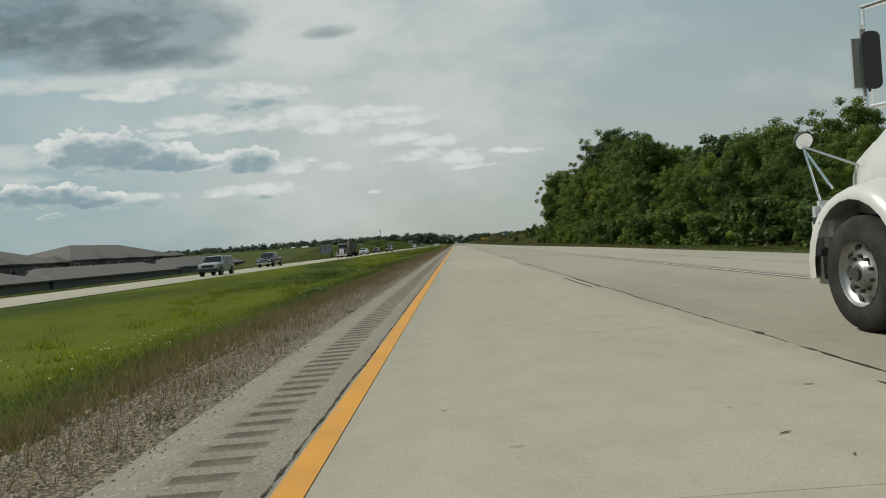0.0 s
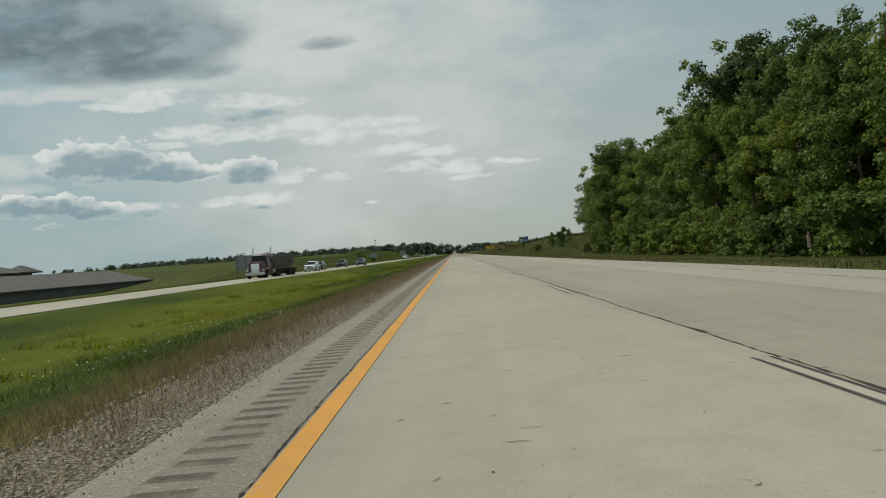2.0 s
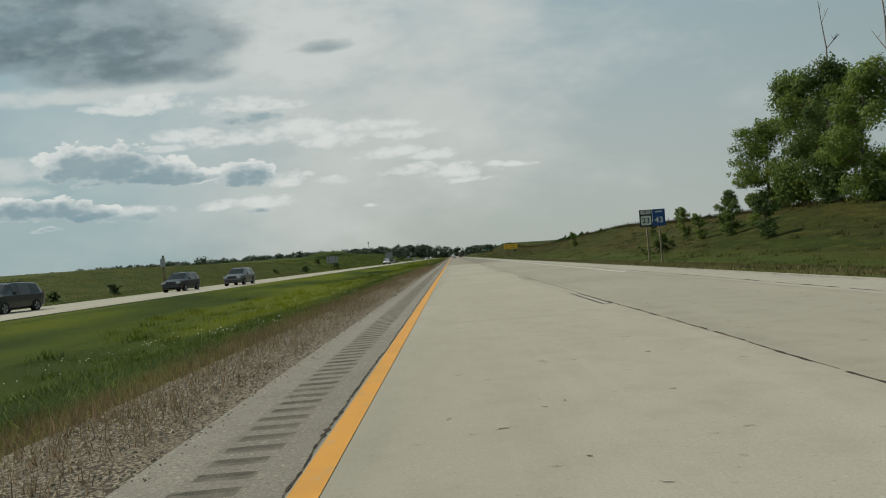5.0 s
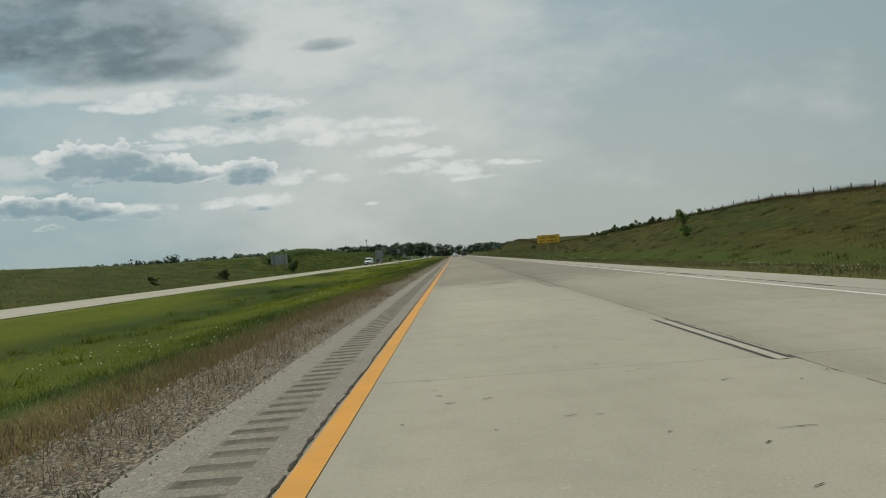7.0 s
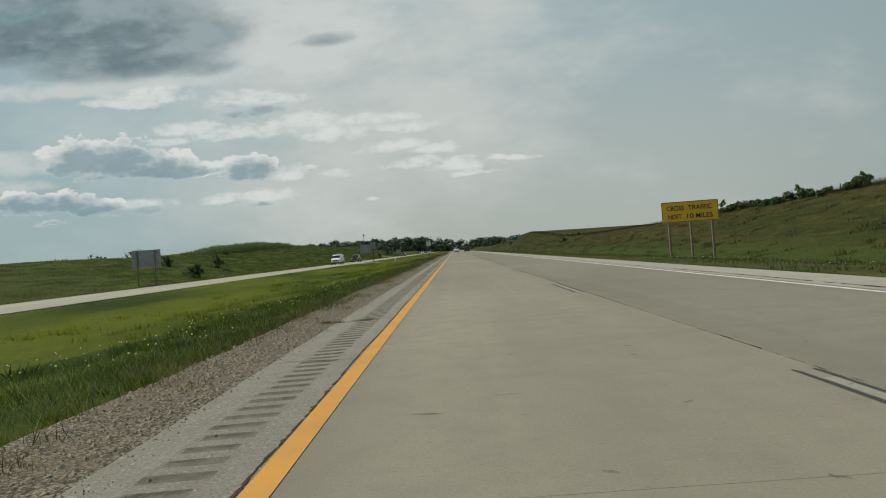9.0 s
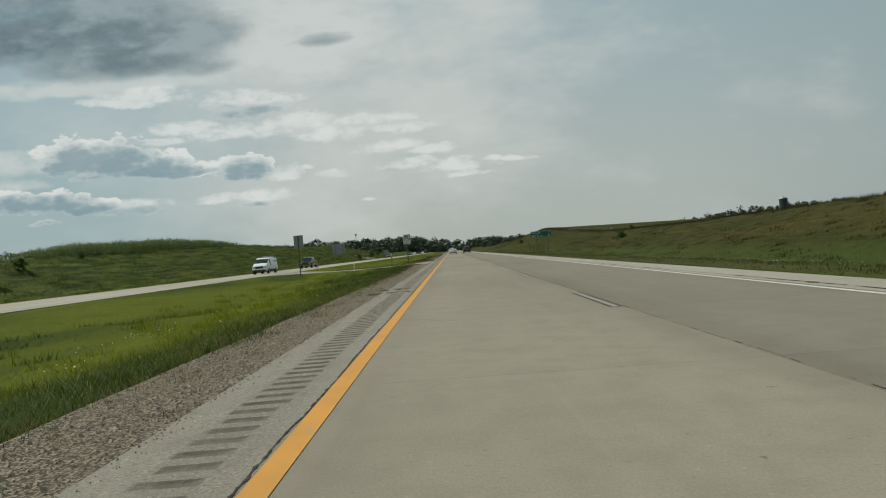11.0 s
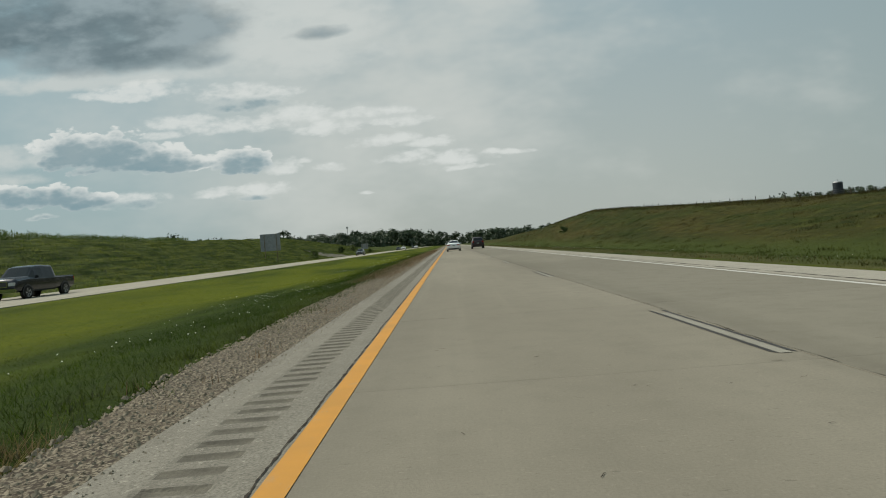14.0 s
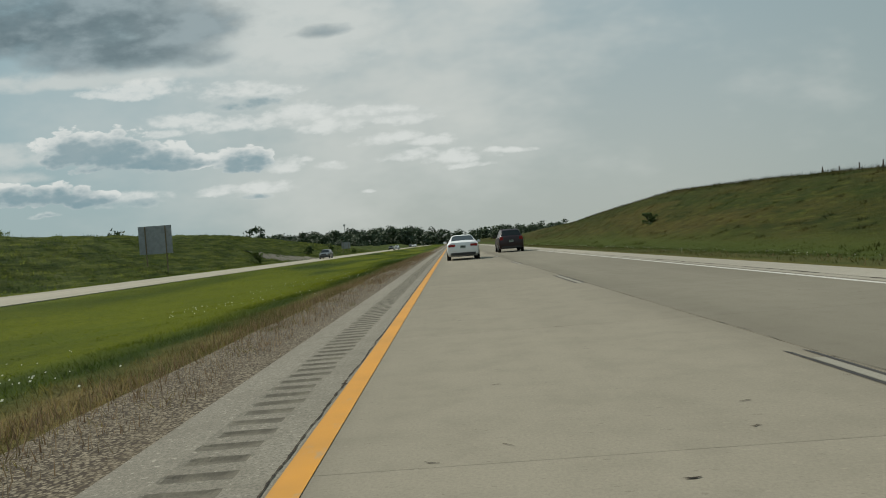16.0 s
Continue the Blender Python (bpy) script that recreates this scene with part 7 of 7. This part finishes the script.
VAN = [(-2.80, 0.50, 1.1, 1.95, 0.92, 0.78), (-2.74, 0.40, 1.15, 2.06, 0.97, 0.84), (-0.3, 0.34, 1.15, 2.12, 0.99, 0.86), (0.45, 0.34, 1.15, 2.12, 0.99, 0.85), (0.55, 0.34, 1.15, 2.10, 0.99, 0.85), (1.15, 0.34, 1.15, 2.00, 0.99, 0.82), (1.25, 0.34, 1.15, 1.95, 0.985, 0.82), (2.02, 0.36, 1.16, 1.40, 0.98, 0.84), (2.10, 0.36, 1.14, 1.36, 0.98, 0.84), (2.52, 0.38, 1.02, 1.20, 0.96, 0.82), (2.68, 0.42, 0.86, 1.04, 0.93, 0.78), (2.78, 0.50, 0.70, 0.80, 0.86, 0.70)]
JEEP = [(-2.12, 0.48, 0.95, 1.10, 0.82, 0.74), (-2.08, 0.42, 1.03, 1.64, 0.87, 0.72), (-1.98, 0.40, 1.04, 1.71, 0.89, 0.71), (-1.08, 0.38, 1.04, 1.74, 0.90, 0.71), (-0.98, 0.38, 1.04, 1.74, 0.90, 0.71), (-0.02, 0.38, 1.04, 1.74, 0.90, 0.71), (0.08, 0.38, 1.04, 1.74, 0.90, 0.71), (0.52, 0.38, 1.04, 1.71, 0.90, 0.70), (0.62, 0.38, 1.04, 1.67, 0.90, 0.70), (1.02, 0.38, 1.06, 1.18, 0.90, 0.80), (1.10, 0.38, 1.05, 1.13, 0.90, 0.82), (2.00, 0.42, 1.02, 1.07, 0.88, 0.80), (2.12, 0.46, 0.92, 1.00, 0.85, 0.76), (2.16, 0.55, 0.80, 0.86, 0.80, 0.72)]
Z_OTHER = -0.235
ONC = "oncoming vehicles"

ahead = car("sedan", "white four-door sedan seen from behind in the inner lane", SEDAN, {5, 6, 7, 8, 9, 10} - {6, 8}, {4: "rear_window", 10: "windshield"}, P_WHITE, "", (-1.42, 1.38), 0.325, (0.62, 0.83, 0.40, 0.14), (0.6, 0.62, 0.36, 0.14), False, 0.75)
ahead.matrix_basis = pose(1.46, 475.6 + 2.26, 0, 0, 0, 0)
suv = car("suv", "dark maroon crossover seen from behind in the outer lane", SUV, {4, 5, 7, 9}, {2: "rear_window", 10: "windshield"}, P_MAROON, "", (-1.38, 1.42), 0.36, (0.72, 1.02, 0.26, 0.24), (0.64, 0.86, 0.36, 0.18), True, 0.82)
suv.matrix_basis = pose(5.25, 487.6 + 2.3, 0, 0, 0, 0)


def oncoming(ob, x, y):
    return pose(x, y, Z_OTHER + (x + 20) * 0.0142, 0, 0, 180)


jeep = car("suv", "boxy silver sport utility coming the other way", JEEP, {2, 4, 6}, {8: "windshield"}, P_SILVER, ONC, (-1.32, 1.36), 0.37, (0.74, 0.95, 0.2, 0.26), (0.66, 0.88, 0.2, 0.18), True, 0.8)
part("front_bumper", box_bm(-0.88, 0.88, 2.06, 2.26, 0.42, 0.68, 0.04), M_PLASTIC, jeep)
for xx in range(7):
    part("grille_slot", box_bm(-0.39 + xx * 0.13 - 0.035, -0.39 + xx * 0.13 + 0.035, 2.14, 2.19, 0.76, 0.98, 0.01), M_PLASTIC, jeep)
jeep.matrix_basis = oncoming(jeep, -20.2, 56.4 + 2.3)
pick = car("pickup_truck", "dark navy crew-cab pickup truck", PICKUP, {4, 6, 8}, {3: "rear_window", 8: "windshield"}, P_NAVY, ONC, (-1.85, 1.85), 0.40, (0.88, 0.95, 0.14, 0.32), (0.72, 0.92, 0.36, 0.2), False, 0.7, True, 0.26)
pick.matrix_basis = oncoming(pick, -24.0, 86.5 + 2.9)
bm = box_bm(-0.78, 0.78, -2.82, -1.06, 1.165, 1.205, 0.01)
part("bed_cover", bm, M_PLASTIC, pick)
part("front_bumper", box_bm(-0.95, 0.95, 2.78, 2.98, 0.46, 0.66, 0.05), M_CHROME, pick, "chrome bumper")
part("grille_surround", frame_bm(1.06, 0.34, 0.06, 0.045, 2.93, 0.0, 0.93), M_CHROME, pick, "chrome grille surround")
copy_thing(pick, oncoming(pick, -24.0, 422.5 + 2.9))
wsuv = car("suv", "white crossover in the oncoming lane", SUV, {4, 5, 7, 9}, {2: "rear_window", 10: "windshield"}, P_WHITE, ONC, (-1.38, 1.42), 0.36, (0.72, 1.02, 0.26, 0.24), (0.64, 0.86, 0.36, 0.18), True, 0.82)
wsuv.matrix_basis = oncoming(wsuv, -22.6, 171.0)
bsuv = car("suv", "black crossover in the oncoming lane", SUV, {4, 5, 7, 9}, {2: "rear_window", 10: "windshield"}, P_BLACK, ONC, (-1.38, 1.42), 0.36, (0.72, 1.02, 0.26, 0.24), (0.64, 0.86, 0.36, 0.18), True, 0.82)
bsuv.matrix_basis = oncoming(bsuv, -24.2, 184.5)
copy_thing(bsuv, oncoming(bsuv, -23.8, 208.0))
gsuv = car("suv", "grey crossover in the oncoming lane", SUV, {4, 5, 7, 9}, {2: "rear_window", 10: "windshield"}, P_GREY, ONC, (-1.38, 1.42), 0.36, (0.72, 1.02, 0.26, 0.24), (0.64, 0.86, 0.36, 0.18), True, 0.82)
gsuv.matrix_basis = oncoming(gsuv, -22.4, 562.5)
copy_thing(gsuv, oncoming(gsuv, -20.4, 214.0))
for xx, yy, ob in ((-20.4, 700, wsuv), (-24, 716, bsuv), (-20.4, 820, wsuv), (-24, 850, gsuv), (-24, 905, wsuv)):
    copy_thing(ob, oncoming(ob, xx, yy))
van = car("van", "white cargo van with a ladder rack on its roof", VAN, {4}, {6: "windshield"}, P_WHITE, ONC, (-1.7, 1.75), 0.35, (0.9, 1.0, 0.12, 0.5), (0.72, 0.92, 0.34, 0.22), False, 0.75, True, 0.24)
van.matrix_basis = oncoming(van, -23.6, 393.4 + 2.76)
for yy in (-2.3, -1.0, 0.3):
    part("rack_bar", box_bm(-0.8, 0.8, yy - 0.025, yy + 0.025, 2.22, 2.26, 0.006), M_STEEL, van)
for xx in (-0.5, -0.15):
    part("ladder_rail", box_bm(xx - 0.02, xx + 0.02, -2.9, 1.2, 2.27, 2.32, 0.005), M_STEEL, van)
for sd in (1, -1):
    part("lower_cladding", box_bm(sd * 0.995 - 0.012, sd * 0.995 + 0.012, -1.25, 1.3, 0.36, 0.62, 0.005), M_PLASTIC, van)
part("front_bumper", box_bm(-0.9, 0.9, 2.55, 2.8, 0.36, 0.62, 0.05), M_PLASTIC, van)
part("side_lettering_bar", box_bm(-1.006, -1.002, -2.2, -0.6, 1.55, 1.7), P_RED, van)
part("side_lettering_bar", box_bm(1.002, 1.006, -2.2, -0.6, 1.55, 1.7), P_RED, van)


def dual_wheels(parent, ys, r, x=1.02, w=0.5, rim=None):
    for y in ys:
        for sd in (1, -1):
            wheel(parent, sd * x, y, r, w, sd, 8, rim or M_RIM, 20)


def dump_truck(x, y):
    """Long-nosed tractor with a tub trailer, front towards +y at the origin."""
    top = empty("dump_truck", "dusty long-nosed lorry pulling a grey tub trailer", "lorry", ONC)
    part("hood", hull([(-0.1, 0.75, 1.75, 1.95, 0.86, 0.62), (-1.9, 0.75, 1.85, 2.1, 0.95, 0.7)][::-1], set(), {})["body"], P_RED, top)
    part("grille", box_bm(-0.5, 0.5, -0.12, -0.03, 0.8, 1.85, 0.03), M_CHROME, top)
    part("front_bumper", box_bm(-1.2, 1.2, -0.05, 0.2, 0.42, 0.8, 0.04), M_CHROME, top)
    for sd in (1, -1):
        part("fender", hull([(-1.9, 0.75, 1.0, 1.2, 0.26, 0.2), (-1.2, 1.1, 1.25, 1.36, 0.26, 0.2), (-0.7, 1.1, 1.2, 1.3, 0.26, 0.2), (-0.15, 0.8, 0.95, 1.1, 0.24, 0.18)], set(), {})["body"], P_RED, top).location = (sd * 0.98, 0, 0)
        part("headlamp", box_bm(sd * 0.98 - 0.14, sd * 0.98 + 0.14, -0.2, 0.0, 0.95, 1.15, 0.03), M_HEAD, top)
        st = part("exhaust_stack", tube_bm((sd * 1.12, -3.35, 1.0), (sd * 1.12, -3.35, 3.7), 0.075, None, 10), M_CHROME, top)
        tube = tube_bm((sd * 1.12, -3.35, 3.7), (sd * 1.12, -3.55, 3.95), 0.075, None, 10)
        part("stack_tip", tube, M_CHROME, st)
        part("fuel_tank", tube_bm((sd * 0.95, -4.6, 0.75), (sd * 0.95, -3.4, 0.75), 0.32, None, 14), M_POLISH, top)
    bms = hull([(-3.2, 0.75, 1.95, 2.85, 1.08, 0.95), (-2.4, 0.75, 1.95, 2.95, 1.08, 0.95), (-2.0, 0.75, 1.95, 2.85, 1.08, 0.92), (-1.85, 0.75, 1.95, 2.1, 1.08, 0.92)], {0, 1}, {2: "windshield"})
    part("cab", bms.pop("body"), P_RED, top)
    for k, b in bms.items():
        part("cab_window", b, M_AUTOGLASS, top)
    part("visor", box_bm(-0.98, 0.98, -2.05, -1.75, 2.82, 2.9, 0.01), M_CHROME, top)
    for k in range(5):
        part("marker_lamp", box_bm(-0.8 + 0.4 * k - 0.05, -0.8 + 0.4 * k + 0.05, -2.25, -2.1, 2.97, 3.05, 0.015), M_SIGN_YELLOW, top)
    part("frame_rail", box_bm(-0.45, 0.45, -7.2, -1.0, 0.6, 0.85), M_PLASTIC, top)
    dual_wheels(top, (-0.95,), 0.52, 1.02, 0.3, M_DUSTRIM)
    dual_wheels(top, (-5.3, -6.6), 0.52, 1.02, 0.5, M_DUSTRIM)
    # tub trailer
    bm = bmesh.new()
    y0, y1 = -4.2, -15.2
    sec = [(0.0, 1.05), (0.75, 1.15), (1.12, 1.7), (1.25, 2.75), (1.18, 2.75), (1.05, 1.75), (0.0, 1.3)]
    ends = []
    for ye, cut in ((y0, 0.45), (y0 - 1.2, 0), (y1 + 1.0, 0), (y1, 0.06)):
        ends.append([bm.verts.new((sx * px, ye, min(2.75, pz + cut * (2.75 - pz)))) for sx in (1, -1) for px, pz in (sec if sx == 1 else sec[::-1])])
    for a, b in zip(ends, ends[1:]):
        n = len(a)
        for k in range(n):
            bm.faces.new((a[k], a[(k + 1) % n], b[(k + 1) % n], b[k]))
    bmesh.ops.recalc_face_normals(bm, faces=bm.faces)
    part("tub", bm, M_TUB, top)
    for k in range(9):
        yy = y0 - 1.0 - k * 1.12
        for sd in (1, -1):
            part("tub_rib", tube_bm((sd * 1.15, yy, 1.65), (sd * 1.27, yy, 2.72), 0.05, None, 4), M_TUB, top)
    for sd in (1, -1):
        part("tub_rim", box_bm(sd * 1.24 - 0.06, sd * 1.24 + 0.06, y1, y0, 2.7, 2.82, 0.02), M_TUB, top)
    bm = bmesh.new()
    load = bmesh.ops.create_grid(bm, x_segments=6, y_segments=20, size=1.0)
    for v in load["verts"]:
        e = 1 - abs(v.co.x) ** 2
        v.co = Vector((v.co.x * 1.1, (y0 + y1) / 2 + v.co.y * 5.0, 2.35 + e * 0.5 + 0.12 * noise.noise(Vector((v.co.x * 2, v.co.y * 9, 0)))))
    part("load", bm, M_GRAVEL, top)
    dual_wheels(top, (-12.0, -13.3, -14.6), 0.52, 1.02, 0.5, M_DUSTRIM)
    part("mud_flap", box_bm(-1.2, 1.2, y1 - 0.35, y1 - 0.32, 0.25, 1.0), M_PLASTIC, top)
    top.matrix_basis = oncoming(top, x, y)


dump_truck(-23.2, 141.0)


def semi(x, y):
    """White conventional tractor with a box trailer; front bumper at the origin, front towards +y."""
    top = empty("semi_truck", "white long-haul tractor with box trailer in the outer lane", "lorry", "", (x, y, 0))
    # hood: rounded, rising to the cab
    st = []
    for yy, zb, zs, zr, w, wr in ((-0.14, 1.00, 1.30, 1.50, 0.62, 0.36), (-0.22, 0.95, 1.42, 1.68, 0.78, 0.46), (-0.5, 0.95, 1.55, 1.86, 0.90, 0.56), (-0.9, 0.95, 1.68, 2.02, 0.98, 0.64), (-1.5, 0.95, 1.80, 2.16, 1.04, 0.72), (-2.3, 0.95, 1.88, 2.24, 1.08, 0.80)):
        st.append((yy, zb, zs, zr, w, wr))
    part("hood", hull(st[::-1], set(), {})["body"], P_TRUCK, top, "", True)
    part("grille", box_bm(-0.42, 0.42, -0.22, -0.1, 0.75, 1.4, 0.05), M_CHROME, top)
    part("front_bumper", box_bm(-1.22, 1.22, -0.48, -0.16, 0.38, 0.72, 0.06), M_POLISH, top)
    bms = hull([(-4.9, 0.9, 2.1, 3.6, 1.22, 1.1), (-3.4, 0.9, 2.1, 3.6, 1.22, 1.1), (-3.3, 0.9, 2.05, 3.5, 1.16, 1.0), (-2.75, 0.9, 2.05, 3.2, 1.13, 0.98), (-2.3, 0.9, 2.05, 2.3, 1.10, 0.95)], {2}, {3: "windshield"})
    part("cab", bms.pop("body"), P_TRUCK, top)
    for k, b in bms.items():
        part("cab_window", b, M_AUTOGLASS, top)
    for sd in (1, -1):
        # fender arching over the steer wheel
        bm = bmesh.new()
        prev = None
        for k in range(15):
            a = radians(-8 + 196 * k / 14)
            cy, cz = -0.97 + math.cos(a) * 0.63, 0.54 + math.sin(a) * 0.64
            oy, oz = -0.97 + math.cos(a) * 0.72, 0.54 + math.sin(a) * 0.71
            ring = [bm.verts.new(p) for p in ((sd * 1.26, cy, cz), (sd * 1.27, oy, oz), (sd * 1.16, oy - 0.02, oz + 0.06), (sd * 0.86, oy - 0.02, oz + 0.13), (sd * 0.6, oy, oz + 0.14), (sd * 0.6, cy, cz))]
            if prev:
                for i in range(5):
                    bm.faces.new((prev[i], prev[i + 1], ring[i + 1], ring[i]))
            prev = ring
        bmesh.ops.recalc_face_normals(bm, faces=bm.faces)
        f = part("fender", bm, P_TRUCK, top, "", True)
        part("fender_nose", box_bm(sd * 0.93 - 0.33, sd * 0.93 + 0.33, -0.52, -0.24, 0.74, 1.10, 0.10), P_TRUCK, f)
        part("wheel_well", box_bm(sd * 0.66 - 0.22, sd * 0.66 + 0.22, -1.66, -0.36, 0.45, 1.15, 0.1), M_PLASTIC, f)
        part("door_panel", box_bm(sd * 1.18 - 0.05, sd * 1.18 + 0.05, -3.3, -2.02, 0.78, 1.28, 0.03), P_TRUCK, top)
        part("headlamp", box_bm(sd * 1.0 - 0.16, sd * 1.0 + 0.16, -0.27, -0.12, 0.98, 1.2, 0.05), M_HEAD, f)
        part("number_bar", box_bm(sd * 1.262 - 0.003, sd * 1.262 + 0.003, -0.48, -0.36, 0.97, 1.04), M_SIGN_BLACK, f)
        # steer wheel with drilled rim and nuts
        r = 0.515
        ty = part("wheel", lathe([(0.30, -0.14 * sd), (0.47, -0.14 * sd), (r, -0.09 * sd), (r, 0.09 * sd), (0.485, 0.135 * sd), (0.34, 0.145 * sd), (0.292, 0.13 * sd)], 40), M_TYRE, top, "", True)
        ty.location = (sd * 1.09, -0.97, r)
        part("rim", lathe([(0.292, 0.135 * sd), (0.282, 0.12 * sd), (0.26, 0.06 * sd), (0.20, 0.085 * sd), (0.12, 0.09 * sd), (0.11, 0.13 * sd), (0.07, 0.14 * sd)], 40, True), M_POLISH, ty, "polished aluminium rim", True)
        for k in range(10):
            a = math.tau * k / 10
            part("hand_hole", tube_bm((0.068 * sd, math.cos(a) * 0.232, math.sin(a) * 0.232), (0.081 * sd, math.cos(a) * 0.232, math.sin(a) * 0.232), 0.034, None, 10), M_PLASTIC, ty)
            a += 0.31
            part("wheel_nut", tube_bm((0.08 * sd, math.cos(a) * 0.155, math.sin(a) * 0.155), (0.125 * sd, math.cos(a) * 0.155, math.sin(a) * 0.155), 0.02, 0.016, 6), M_PLASTIC, ty)
        part("hub_cap", tube_bm((0.1 * sd, 0, 0), (0.16 * sd, 0, 0), 0.075, 0.06, 14), M_PLASTIC, ty)
        # door mirror on tube arms
        mm = part("mirror", box_bm(sd * 1.50 - 0.09, sd * 1.50 + 0.09, -1.80, -1.64, 1.94, 2.46, 0.07), P_SILVER, top, "large grey door mirror")
        # Dark tinted glass in place of a mirror, standing in for its dark reflection.
        part("mirror_glass", rounded_plate(0.14, 0.44, 0.05, 0.004, -1.806, None, sd * 1.49, 2.20), M_AUTOGLASS, mm)
        part("mirror_arm", tube_bm((sd * 1.10, -2.4, 2.62), (sd * 1.50, -1.73, 2.62), 0.022, None, 8, tube_bm((sd * 1.50, -1.73, 2.62), (sd * 1.50, -1.73, 2.48), 0.022, None, 8)), M_CHROME, mm)
        part("mirror_arm", tube_bm((sd * 1.10, -2.4, 1.86), (sd * 1.48, -1.73, 1.86), 0.022, None, 8, tube_bm((sd * 1.48, -1.73, 1.86), (sd * 1.48, -1.73, 2.0), 0.022, None, 8)), M_CHROME, mm)
        # round fender mirror on a tripod
        c = Vector((sd * 1.25, -0.26, 1.80))
        hm = part("hood_mirror", tube_bm(c + Vector((0, 0.05, 0.02)), c + Vector((0, -0.02, -0.008)), 0.07, 0.095, 18), M_PLASTIC, top, "round chrome fender mirror")
        part("mirror_face", tube_bm(c + Vector((0, -0.018, -0.0072)), c + Vector((0, -0.026, -0.0104)), 0.085, 0.08, 18), M_CHROME, hm)
        bm = tube_bm(c + Vector((0, 0, -0.08)), (sd * 1.14, -0.52, 1.30), 0.012, None, 6)
        tube_bm(c + Vector((0, 0, -0.08)), (sd * 1.20, -0.40, 1.20), 0.012, None, 6, bm)
        tube_bm(c + Vector((0, 0, -0.06)), (sd * 0.90, -0.55, 1.50), 0.012, None, 6, bm)
        part("tripod", bm, M_CHROME, hm)
        part("fuel_tank", tube_bm((sd * 0.95, -4.9, 0.72), (sd * 0.95, -3.5, 0.72), 0.34, None, 18), M_POLISH, top)
    part("frame_rail", box_bm(-0.45, 0.45, -8.4, -0.4, 0.6, 0.88), M_PLASTIC, top)
    part("sleeper", box_bm(-1.22, 1.22, -6.6, -4.92, 0.9, 3.9, 0.12), P_TRUCK, top)
    dual_wheels(top, (-6.9, -8.2), 0.515)
    part("trailer_box", box_bm(-1.29, 1.29, -21.5, -7.2, 1.15, 4.05, 0.03), P_TRUCK, top)
    dual_wheels(top, (-18.6, -19.9), 0.515)


semi(5.56, 7.0)

# ---- concrete slabs of the carriageway, last ----


def slab_mesh(name, w, l, mat):
    e, t = 0.0025, 0.16
    v = [(0, 0, -t), (w, 0, -t), (w, l, -t), (0, l, -t), (0, 0, -e), (w, 0, -e), (w, l, -e), (0, l, -e), (e, e, 0), (w - e, e, 0), (w - e, l - e, 0), (e, l - e, 0)]
    f = [(4, 0, 1, 5), (5, 1, 2, 6), (6, 2, 3, 7), (7, 3, 0, 4), (4, 5, 9, 8), (5, 6, 10, 9), (6, 7, 11, 10), (7, 4, 8, 11), (8, 9, 10, 11)]
    return mesh_from(name, [(a, b, c) for a, b, c in v], f, mat)


SL = 4.57
for x0, x1 in ((-0.088, JOINT - 0.006), (JOINT + 0.006, LANE_R)):
    for mat, ya, yb in ((M_CONC_OLD if x0 < 3 else M_CONC_OLD_T, -60.0, SPLIT), (M_CONC_NEW if x0 < 3 else M_CONC_NEW_T, SPLIT, 610.0)):
        me = slab_mesh("slab", x1 - x0, SL - 0.003, mat)
        n = int((yb - ya) / SL)
        for i in range(n + 1):
            s = new("slab", me)
            s.parent = road
            s.location = (x0, yb - SL * (i + 1), random.Random(i).uniform(-0.001, 0.0))
    strip("slab_run", x0, x1, 610, 1500, 0, 0, M_CONC_NEW, 120, road, 0.1)
    strip("slab_run", x0, x1, -90, -64.5, 0, 0, M_CONC_OLD, 120, road, 0.1)
